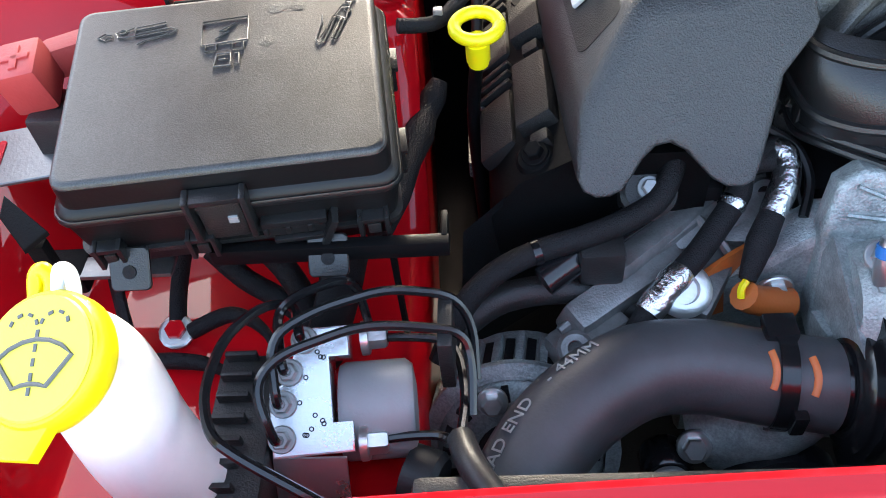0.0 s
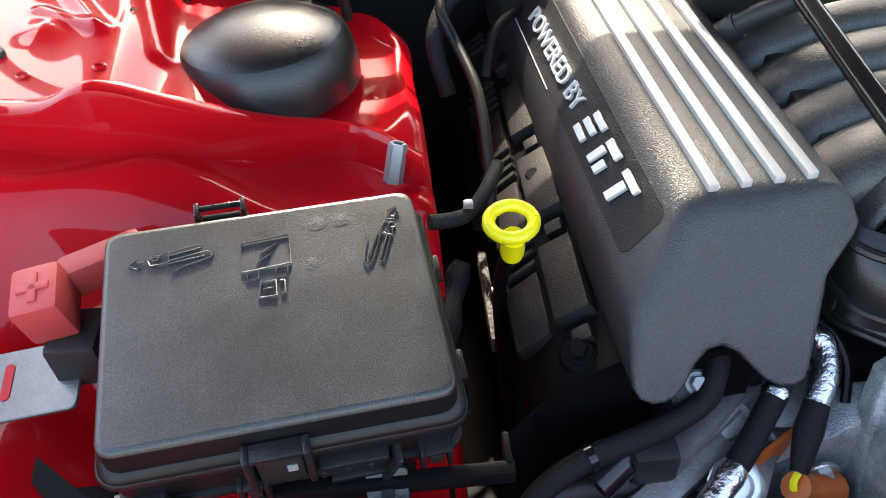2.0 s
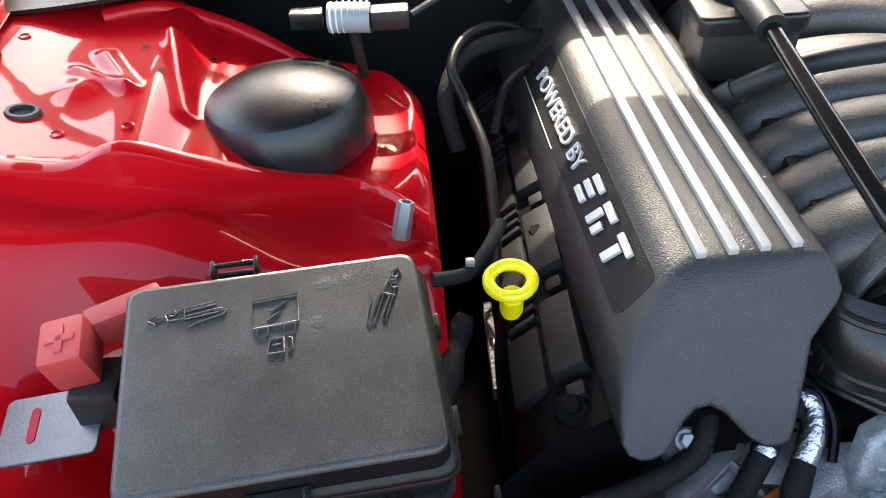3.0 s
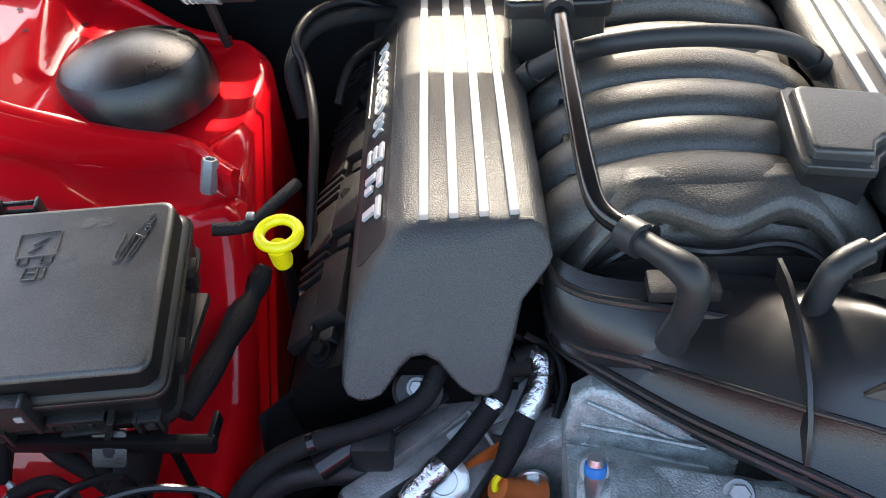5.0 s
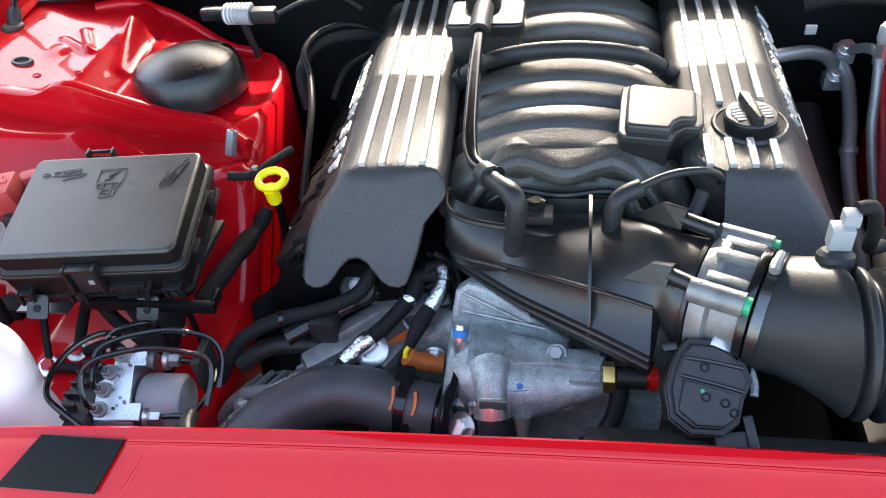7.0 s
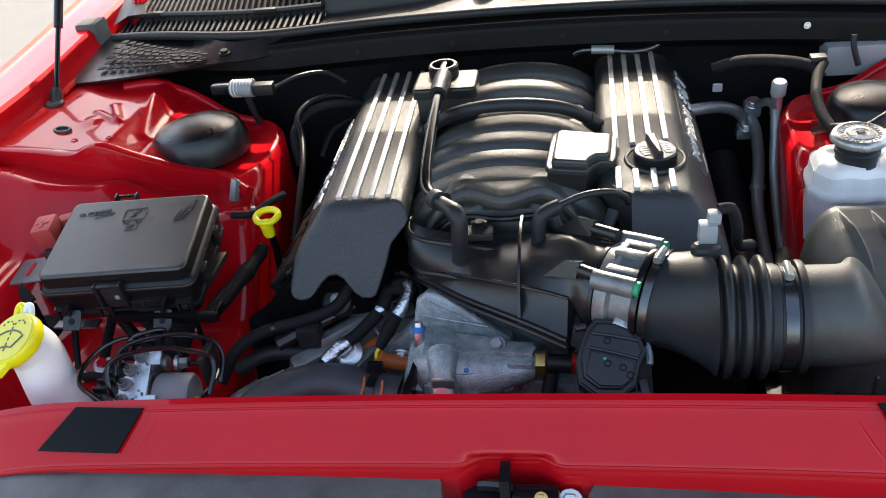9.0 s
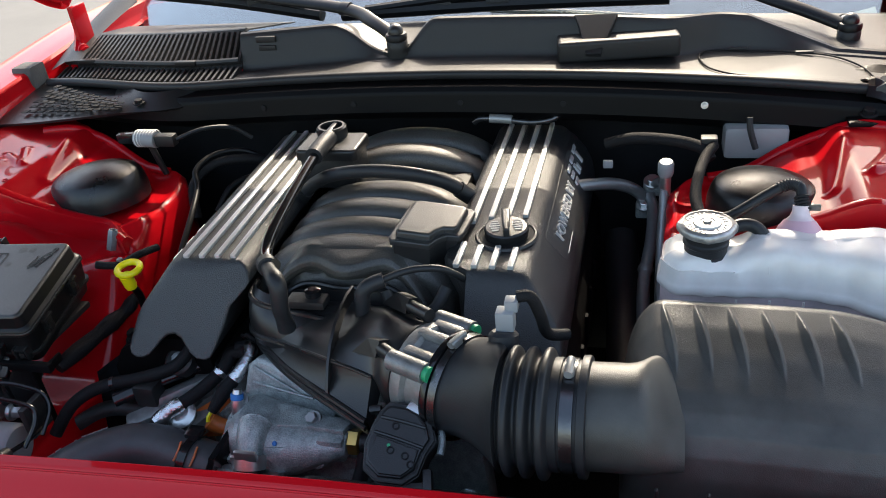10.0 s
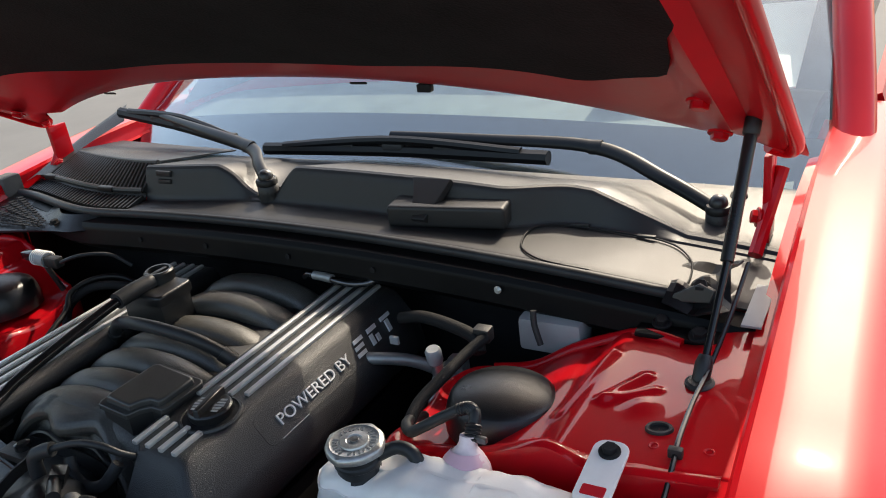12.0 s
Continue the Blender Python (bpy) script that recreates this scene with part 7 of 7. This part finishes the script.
part("lower_tube", tube([(-0.20, 0.31, 0.62), (-0.165, 0.30, 0.66), (-0.15, 0.30, 0.70)], 0.036, 18, 4), CAST, timing)

# cast head front under the left cover, with ribs and lugs
front = thing("head_front_casting", (-0.22, 0.42, 0.66), "ribbed cast aluminium front of the cylinder head", "casting")
part("slab", prism([(-0.075, -0.040), (0.095, -0.030), (0.090, 0.030), (0.02, 0.045), (-0.06, 0.020)], 0.03, frame_at((-0.215, 0.430, 0.690), (0.05, -0.55, 0.83), (0.88, 0.45, 0.12)), 0.008), ALLOY, front)
for at, w, d, h, turn, tip in (((-0.265, 0.385, 0.705), 0.12, 0.030, 0.030, 33, 12), ((-0.225, 0.425, 0.722), 0.14, 0.026, 0.030, 36, -10), ((-0.185, 0.440, 0.728), 0.11, 0.045, 0.022, 20, 20), ((-0.295, 0.352, 0.686), 0.07, 0.040, 0.026, 30, -14), ((-0.150, 0.425, 0.715), 0.10, 0.030, 0.040, -12, 24), ((-0.200, 0.395, 0.700), 0.09, 0.034, 0.030, 58, 8)):
    part("facet", box((0, 0, 0), (w, d, h), 0.006, Matrix.Translation(at) @ pose(0, 0, 0, tip, -8, turn), 2, taper=0.86), ALLOY, front)
for a, b, r in (((-0.318, 0.352, 0.696), (-0.170, 0.452, 0.742), 0.0045), ((-0.250, 0.398, 0.716), (-0.228, 0.372, 0.700), 0.004), ((-0.205, 0.428, 0.735), (-0.180, 0.400, 0.716), 0.004)):
    part("rib", tube([a, Vector(a).lerp(Vector(b), 0.5) + Vector((0, 0, 0.003)), b], r, 8, 4), ALLOY, front)
for c in ((-0.308, 0.338, 0.692), (-0.235, 0.398, 0.712), (-0.15, 0.45, 0.735)):
    part("lug", revolve([(0.014, -0.02), (0.014, 0.006), (0.011, 0.009), (0.006, 0.009), (0.005, 0.0)], frame_at(c, (0, -0.5, 0.86)), 18), ALLOY, front)
part("dark_bracket", tube([(-0.33, 0.37, 0.735), (-0.28, 0.405, 0.745), (-0.23, 0.44, 0.752), (-0.205, 0.47, 0.755)], 0.012, 8, 4, flat=0.5), GLOSS, front, "glossy black bracket arm")
part("clip_block", box((-0.285, 0.392, 0.735), (0.035, 0.03, 0.035), 0.006), MATTE, front)
part("cover_bolt", bolt((-0.247, 0.427, 0.772), (0, -0.6, 0.8), 0.0065, 0.009), NUT, front)
part("bolt_pad", revolve([(0.022, -0.02), (0.022, 0.0), (0.018, 0.003)], frame_at((-0.247, 0.427, 0.769), (0, -0.6, 0.8)), 20), MATTE, front)
part("lower_cover", loft([[Vector((-0.40 + 0.03 * k, 0.40 + 0.02 * k, 0.60)), Vector((-0.39 + 0.03 * k, 0.42 + 0.02 * k, 0.74)), Vector((-0.345 + 0.03 * k, 0.44 + 0.015 * k, 0.768)), Vector((-0.30 + 0.03 * k, 0.46, 0.76))] for k in range(4)], caps=False, closed=False), GLOSS, front, "glossy black cover below the valve cover")

# cables over the head front
c1 = thing("engine_cable", (-0.30, 0.42, 0.74), "thick black taped engine cable", "cable")
part("cable", tube([(-0.222, 0.470, 0.800), (-0.226, 0.445, 0.788), (-0.240, 0.418, 0.772), (-0.262, 0.405, 0.764), (-0.295, 0.395, 0.757), (-0.335, 0.385, 0.752), (-0.368, 0.370, 0.745), (-0.392, 0.350, 0.730), (-0.41, 0.325, 0.70)], 0.0092, 14, 7), TAPE, c1)
part("tie", revolve([(0.0102, -0.003), (0.0102, 0.003)], frame_at((-0.335, 0.385, 0.752), (-0.9, -0.3, -0.1)), 16, caps=False), GLOSS, c1)
c2 = thing("sensor_cable", (-0.2, 0.40, 0.72), "taped sensor cable with crinkled foil sleeves", "cable")
part("cable", tube([(-0.150, 0.450, 0.775), (-0.172, 0.448, 0.770), (-0.178, 0.430, 0.758), (-0.195, 0.410, 0.745), (-0.215, 0.388, 0.735), (-0.236, 0.368, 0.728), (-0.252, 0.352, 0.718), (-0.265, 0.338, 0.705)], 0.0098, 14, 7), TAPE, c2)
part("foil", tube([(-0.226, 0.378, 0.732), (-0.240, 0.364, 0.727), (-0.254, 0.350, 0.718)], 0.0108, 14, 4, radii=[1.0, 1.1, 0.95, 1.08, 1.0]), FOIL, c2, "crinkled silver foil sleeve")
part("foil_band", revolve([(0.0102, -0.004), (0.0112, 0), (0.0102, 0.004)], frame_at((-0.183, 0.424, 0.754), (-0.5, -0.6, -0.4)), 16, caps=False), FOIL, c2)
c3 = thing("sensor_cable", (-0.15, 0.42, 0.74), "taped sensor lead with a crinkled foil sleeve", "cable")
part("cable", tube([(-0.165, 0.452, 0.778), (-0.145, 0.458, 0.778), (-0.140, 0.440, 0.770), (-0.152, 0.418, 0.757), (-0.166, 0.395, 0.742), (-0.178, 0.372, 0.725)], 0.0092, 14, 7, radii=[1, 1, 1, 1, 1.2, 0.7]), TAPE, c3)
part("foil", tube([(-0.150, 0.459, 0.779), (-0.141, 0.450, 0.775), (-0.144, 0.432, 0.766), (-0.156, 0.412, 0.753)], 0.0102, 14, 5, radii=[0.9, 1.1, 1.0, 1.1, 1.0]), FOIL, c3, "crinkled silver foil sleeve")
part("plug", tube([(-0.180, 0.366, 0.715), (-0.168, 0.368, 0.705), (-0.140, 0.372, 0.695)], 0.012, 12, 3), ORANGE, c3, "amber plastic plug")
part("wire", tube([(-0.178, 0.372, 0.725), (-0.182, 0.368, 0.720), (-0.182, 0.364, 0.714)], 0.003, 6, 3), YELLOW, c3)
lead_a = thing("sensor_lead", (-0.13, 0.45, 0.74), "thin black wires below the engine cover", "wiring")
part("wire", tube([(-0.155, 0.470, 0.790), (-0.130, 0.462, 0.775), (-0.122, 0.440, 0.760), (-0.130, 0.415, 0.745)], 0.004, 8, 5), TRIM, lead_a)
part("wire", tube([(-0.165, 0.475, 0.785), (-0.140, 0.468, 0.768), (-0.128, 0.452, 0.750), (-0.124, 0.43, 0.735)], 0.0032, 8, 5), TRIM, lead_a)
part("plug", box((-0.126, 0.472, 0.802), (0.018, 0.014, 0.020), 0.003), MATTE, lead_a)
solo("orange_cover", sheet(lambda u, v: (-0.215 + 0.100 * u, 0.385 + 0.052 * u - 0.010 * v, 0.712 + 0.022 * u - (0.045 + 0.02 * u) * v + 0.006 * math.sin(5 * u + 2 * v)), 14, 8, 0.004), ORANGE, "dirty orange plastic guard behind the hose", "guard")
solo("oil_plug", revolve([(0.020, 0), (0.022, 0.006), (0.016, 0.01), (0.012, 0.01), (0.011, 0.004)], frame_at((-0.225, 0.372, 0.715), (0, -0.5, 0.86)), 20), ZINC, "plated ring around the cable plug", "plug")


# ---- coolant bottle ----
bottle = thing("coolant_bottle", (0.62, 0.58, 0.70), "translucent white coolant bottle with pink residue", "coolant bottle")


def bottle_ring(k):
    """A ring round the bottle; k is its level, height and inset."""
    z, inset, sag = k
    plan = [(0.425, 0.555), (0.432, 0.605), (0.465, 0.622), (0.52, 0.615), (0.58, 0.612), (0.66, 0.612), (0.74, 0.612), (0.80, 0.605), (0.825, 0.57), (0.828, 0.50), (0.815, 0.43), (0.78, 0.405), (0.745, 0.42), (0.71, 0.462), (0.68, 0.495), (0.64, 0.520), (0.58, 0.530), (0.50, 0.528), (0.445, 0.530)]
    line = catmull([(x, y, 0) for x, y in plan + plan[:1]], 14)[:-1]
    out = []
    for p in line:
        spine = Vector((min(max(p.x, 0.47), 0.785), 0.572 - 0.055 * sm(0.66, 0.79, p.x), 0))
        q = p.lerp(spine, inset)
        wave = (0.0022 * math.sin(p.x * 58) + 0.0010 * math.sin(p.x * 131 + p.y * 40)) * sm(0.885, 0.905, z)
        q = q + Vector((0, 0.0016 * math.cos(p.x * 175), 0)) * sm(0.76, 0.80, z) * sm(0.915, 0.90, z)
        out.append(Vector((q.x, q.y, z + wave + sag * (sm(0.5, 0.8, p.x) * 0.010 - 0.011 * sm(0.55, 0.50, p.x)))))
    return out


levels = [(0.8535, 0.02, 0), (0.855, -0.06, 0), (0.858, -0.085, 0), (0.864, -0.085, 0), (0.868, -0.04, 0), (0.872, 0.0, 0), (0.890, 0.02, 0), (0.900, 0.07, 1), (0.907, 0.16, 1), (0.911, 0.30, 1), (0.913, 0.55, 1), (0.914, 0.95, 1)]
part("shell", loft([bottle_ring(k) for k in levels]), BOTTLE, bottle)
part("lower_half", loft([bottle_ring(k) for k in ((0.70, 0.12, 0), (0.73, 0.04, 0), (0.80, 0.02, 0), (0.854, 0.02, 0))]), MAUVE, bottle, "mauve lower half where coolant shows through")
for x in (0.52, 0.56, 0.60, 0.645):
    part("mould_line", tube([(x, 0.5285, 0.79), (x, 0.5285, 0.82), (x, 0.5285, 0.850)], 0.0016, 6, 3), BOTTLE, bottle)
for x, r in ((0.555, 0.0022), (0.632, 0.0028)):
    part("mould_line", tube([(x, 0.530, 0.888), (x, 0.535, 0.902), (x + 0.002, 0.552, 0.912), (x + 0.003, 0.585, 0.915)], r, 6, 4), BOTTLE, bottle)
for x in (0.57, 0.63, 0.71, 0.76):
    part("swelling", revolve([(0.032, -0.01), (0.027, 0.002), (0.015, 0.006), (0.001, 0.007)], Matrix.Translation((x, 0.580, 0.908)), 24), BOTTLE, bottle)
part("spout", revolve([(0.034, -0.02), (0.028, -0.002), (0.020, 0.009), (0.013, 0.016), (0.0105, 0.022), (0.0100, 0.030)], frame_at((0.600, 0.618, 0.906), (0, 0.35, 0.93)), 24), MAUVE, bottle)
part("residue", revolve([(0.0305, -0.006), (0.0250, 0.004), (0.0182, 0.0125)], frame_at((0.599, 0.616, 0.906), (0, 0.35, 0.93)), 24, caps=False), FLUID, bottle, "pink coolant residue")
tabm = frame_at((0.7640, 0.620, 0.931), (0, -0.10, 1), (1, 0.02, 0))
tab = part("mount_tab", prism(rounded(0.040, 0.098, 0.014), 0.004, tabm, 0.001, 1), BOTTLE, bottle)
part("tab_window", prism(rounded(0.026, 0.014, 0.002), 0.0012, tabm @ Matrix.Translation((0, -0.028, 0.0035)), 0), RED_DULL, tab)
part("tab_bolt", bolt((0.7635, 0.650, 0.938), (0, -0.1, 1), 0.0085, 0.009), DARK, tab)
CM = Matrix.Translation((0.481, 0.567, 0.906))
part("neck", revolve([(0.030, -0.016), (0.030, -0.008), (0.027, -0.006), (0.027, 0.004), (0.029, 0.006), (0.029, 0.010), (0.027, 0.012), (0.027, 0.018), (0.029, 0.019), (0.029, 0.023), (0.027, 0.024)], CM, 32), RUBBER, bottle, "black ribbed neck")
caprings = []
for r, h in ((0.033, 0.022), (0.0355, 0.024), (0.0360, 0.030), (0.034, 0.033), (0.030, 0.0345), (0.028, 0.0335), (0.018, 0.0335), (0.017, 0.0355), (0.010, 0.0360), (0.009, 0.0350), (0.001, 0.0350)):
    caprings.append([CM @ Vector(((r + (0.0022 * max(0, math.cos(4 * t)) ** 3 if r > 0.03 else 0)) * math.cos(t), (r + (0.0022 * max(0, math.cos(4 * t)) ** 3 if r > 0.03 else 0)) * math.sin(t), h)) for t in (2 * math.pi * j / 48 for j in range(48))])
cap = part("pressure_cap", loft(caprings), CAPSTEEL, bottle, "steel cap stamped with worn writing")
for k in range(26):
    t = 2 * math.pi * k / 26
    if k % 7 == 6:
        continue
    part("stamped_bar", box((0, 0, 0), (0.0022, 0.006, 0.0008), 0, CM @ pose(0, 0, 0, 0, 0, math.degrees(t)) @ Matrix.Translation((0.0235, 0, 0.0338)) @ pose(0, 0, 0, 0, 0, 90 if k % 3 else 60)), NUT, cap)
part("button", revolve([(0.0055, 0.0), (0.005, 0.002), (0.001, 0.0022)], CM @ Matrix.Translation((0, 0, 0.0352)), 18), STEEL, cap)
ov = thing("overflow_hose", (0.53, 0.60, 0.90), "short black overflow hose beside the cap", "hose")
part("hose", tube([(0.505, 0.578, 0.918), (0.522, 0.590, 0.924), (0.540, 0.592, 0.922), (0.552, 0.588, 0.912), (0.558, 0.582, 0.90)], 0.0085, 10, 6), RUBBER, ov)
bh = thing("coolant_hose", (0.53, 0.68, 0.85), "ribbed black coolant hose looping beside the tower", "hose")
part("hose", tube([(0.602, 0.640, 0.940), (0.600, 0.650, 0.950), (0.586, 0.657, 0.950), (0.560, 0.650, 0.938), (0.532, 0.640, 0.922), (0.510, 0.640, 0.908), (0.490, 0.66, 0.90), (0.478, 0.69, 0.885), (0.470, 0.73, 0.86)], 0.0072, 12, 7), RUBBER, bh)
a, b = Vector((0.602, 0.640, 0.940)), Vector((0.604, 0.628, 0.928))
for k in range(5):
    part("ring", revolve([(0.0085, -0.002), (0.0105, 0.0), (0.0085, 0.002)], frame_at(a.lerp(b, k / 4), a - b), 16, caps=False), RUBBER, bh)
run = catmull([(0.600, 0.650, 0.950), (0.586, 0.657, 0.950), (0.560, 0.650, 0.938), (0.532, 0.640, 0.922), (0.510, 0.640, 0.908), (0.490, 0.66, 0.90)], 7)
for a, b in zip(run[1:12], run[2:12]):
    part("ring", revolve([(0.0072, -0.0016), (0.0084, 0.0), (0.0072, 0.0016)], frame_at(a, b - a), 14, caps=False), RUBBER, bh)
part("clip", box((0.616, 0.628, 0.932), (0.016, 0.006, 0.008), 0.001), STEEL, bh)

# refrigerant lines
ac = thing("refrigerant_lines", (0.42, 0.75, 0.6), "aluminium refrigerant pipes with service ports, darkened for shade", "pipes")
# dull dark metal instead of aluminium puts the pipes' shade in their colour
part("pipe", tube([(0.27, 0.845, 0.845), (0.31, 0.858, 0.845), (0.35, 0.880, 0.836), (0.382, 0.900, 0.816), (0.402, 0.912, 0.790)], 0.0105, 14, 7), NUT, ac)
part("pipe", tube([(0.405, 0.912, 0.800), (0.415, 0.888, 0.782), (0.413, 0.830, 0.752), (0.404, 0.767, 0.718), (0.405, 0.70, 0.68), (0.41, 0.62, 0.64)], 0.0105, 14, 7), NUT, ac)
part("pipe", tube([(0.414, 0.925, 0.812), (0.424, 0.880, 0.842), (0.430, 0.840, 0.852), (0.430, 0.815, 0.82), (0.428, 0.780, 0.765), (0.428, 0.70, 0.70), (0.43, 0.62, 0.65)], 0.0075, 12, 7), NUT, ac)
for at in ((0.412, 0.928, 0.808), (0.400, 0.912, 0.772)):
    part("block", box(at, (0.030, 0.026, 0.026), 0.005), CAST, ac)
    part("bolt", bolt(Vector(at) + Vector((0, -0.008, 0.013)), (0, -0.5, 1), 0.0100, 0.011), ZINC, ac)
part("collar", revolve([(0.012, -0.006), (0.0135, 0.0), (0.012, 0.006)], frame_at((0.406, 0.785, 0.727), (0.02, 0.8, 0.55)), 18, caps=False), NUT, ac)
part("port_cap", revolve([(0.011, 0.0), (0.0125, 0.004), (0.0125, 0.022), (0.010, 0.026)], frame_at((0.432, 0.834, 0.876), (0, -0.15, 1)), 12), GREY, ac, "grey service port cap")
part("stem", tube([(0.432, 0.836, 0.84), (0.432, 0.836, 0.86), (0.432, 0.835, 0.88)], 0.009, 10, 2), ZINC, ac)
part("foot", tube([(0.43, 0.64, 0.69), (0.425, 0.60, 0.68), (0.422, 0.56, 0.66)], 0.018, 12, 4), RUBBER, ac)
res = thing("brake_fluid_bottle", (0.57, 0.89, 0.86), "pale translucent brake fluid bottle behind the tower, greyed for shade", "fluid bottle")
# grey in place of translucent white, for the shade under the cowl
part("body", box((0.575, 0.955, 0.888), (0.100, 0.055, 0.055), 0.008), GREY, res)
part("lead", tube([(0.560, 0.915, 0.94), (0.562, 0.910, 0.92), (0.572, 0.905, 0.89)], 0.005, 8, 4), RUBBER, res)
rl = thing("wiring_loom", (0.46, 0.85, 0.85), "black taped loom beside the suspension tower", "wiring")
part("trunk", tube([(0.335, 0.90, 0.90), (0.38, 0.89, 0.915), (0.44, 0.875, 0.918), (0.485, 0.865, 0.910), (0.500, 0.85, 0.895)], 0.010, 10, 6), TAPE, rl)
part("connector", box((0.497, 0.872, 0.915), (0.026, 0.02, 0.022), 0.003), MATTE, rl)
part("trunk", tube([(0.505, 0.865, 0.915), (0.490, 0.835, 0.905), (0.478, 0.78, 0.895), (0.474, 0.72, 0.892), (0.482, 0.67, 0.885)], 0.0085, 10, 6), TAPE, rl)
part("tag", box((0.340, 0.865, 0.880), (0.016, 0.006, 0.014), 0.002), GREY, rl, "pale torn plastic clip")
solo("steering_shaft", tube([(0.36, 0.90, 0.72), (0.37, 0.80, 0.68), (0.38, 0.66, 0.63), (0.39, 0.55, 0.60)], 0.03, 14, 4), MATTE, "black pipe beside the engine", "pipe")
hb = thing("heater_pipes", (0.16, 0.96, 0.88), "bright crimped heater pipe behind the engine", "pipe")
part("pipe", tube([(0.100, 0.955, 0.918), (0.115, 0.950, 0.927), (0.15, 0.945, 0.928), (0.20, 0.945, 0.922), (0.235, 0.955, 0.922), (0.255, 0.965, 0.93)], 0.0058, 12, 7), BANDSTEEL, hb)
part("crimp", tube([(0.130, 0.946, 0.929), (0.15, 0.946, 0.928), (0.170, 0.945, 0.927)], 0.0080, 12, 3), NUT, hb)
hk = thing("lifting_eye", (0.20, 0.99, 0.90), "grey cast bracket at the back of the engine", "bracket")
part("plate", box((0.205, 1.005, 0.935), (0.075, 0.012, 0.032), 0.004), CAST, hk)
for dx in (-0.02, 0.0, 0.022):
    part("bolt", bolt((0.205 + dx, 0.998, 0.937), (0, -1, 0.2), 0.007, 0.006), ZINC, hk)
lc = thing("valve_connector", (-0.50, 0.85, 0.92), "pale ribbed connector with black plugs behind a tower", "connector")
part("sleeve", tube([(-0.525, 0.858, 0.930), (-0.505, 0.856, 0.930), (-0.482, 0.854, 0.929)], 0.0155, 16, 1), GREY, lc, "pale grey ribbed sleeve")
for k in range(7):
    part("ring", revolve([(0.0155, -0.0012), (0.0168, 0), (0.0155, 0.0012)], frame_at((-0.522 + 0.0062 * k, 0.8575, 0.930), (1, -0.05, 0)), 18, caps=False), WHITE, lc)
part("plug", box((-0.548, 0.860, 0.930), (0.035, 0.018, 0.018), 0.003), GLOSS, lc)
part("plug", box((-0.462, 0.853, 0.929), (0.040, 0.020, 0.022), 0.004), MATTE, lc)
part("stem", tube([(-0.502, 0.858, 0.920), (-0.500, 0.864, 0.89), (-0.498, 0.875, 0.85)], 0.006, 10, 3), MATTE, lc)
part("wire", tube([(-0.44, 0.853, 0.930), (-0.40, 0.875, 0.94), (-0.36, 0.91, 0.93), (-0.33, 0.93, 0.90)], 0.004, 8, 5), RUBBER, lc)
bk = thing("heater_hose", (-0.36, 0.88, 0.80), "black rubber hose behind the engine cover", "hose")
part("hose", tube([(-0.40, 0.79, 0.80), (-0.41, 0.82, 0.85), (-0.385, 0.86, 0.875), (-0.33, 0.89, 0.875), (-0.27, 0.93, 0.85)], 0.009, 14, 6), TAPE, bk)
part("hose", tube([(-0.36, 0.80, 0.81), (-0.345, 0.84, 0.84), (-0.31, 0.88, 0.845), (-0.27, 0.92, 0.83)], 0.006, 12, 6), TRIM, bk)
cable = thing("bonnet_cable", (0.83, 0.6, 0.85), "thin black cable clipped along the wing", "cable")
part("cable", tube([(0.845, 0.98, 1.02), (0.838, 0.90, 0.980), (0.828, 0.83, 0.944), (0.824, 0.77, 0.938), (0.826, 0.70, 0.938), (0.829, 0.66, 0.932), (0.83, 0.62, 0.919), (0.832, 0.56, 0.908), (0.835, 0.48, 0.870), (0.835, 0.42, 0.842)], 0.0032, 8, 6), GLOSS, cable)
part("clip", box((0.828, 0.675, 0.936), (0.016, 0.009, 0.012), 0.002), MATTE, cable)
fan = thing("radiator_fan_shroud", (0, 0.20, 0.5), "black plastic fan shroud behind the radiator", "fan shroud", kind="structure")
part("top", box((0.24, 0.205, 0.768), (0.42, 0.05, 0.03), 0.008), MATTE, fan)
part("wall", box((0.0, 0.19, 0.60), (0.84, 0.02, 0.34), 0.006), MATTE, fan)
latchob = thing("bonnet_latch", (0.05, 0.09, 0.70), "black bonnet latch in the front panel cut-out", "latch")
part("base", box((0.045, 0.095, 0.735), (0.13, 0.05, 0.05), 0.006), DARK, latchob)
part("hook", box((0.030, 0.092, 0.780), (0.012, 0.03, 0.05), 0.003, Matrix()), GLOSS, latchob)
part("plate", box((0.062, 0.085, 0.772), (0.05, 0.018, 0.024), 0.003), GLOSS, latchob)
part("spring", tube([(0.0, 0.10, 0.770), (0.02, 0.095, 0.776), (0.04, 0.09, 0.776)], 0.007, 8, 3), GLOSS, latchob)
part("bolt", bolt((0.098, 0.086, 0.765), (0, -0.6, 0.8), 0.010, 0.012), ZINC, latchob)
part("pivot_pin", bolt((0.068, 0.076, 0.782), (0, -0.6, 0.8), 0.005, 0.006), BRASS, latchob)
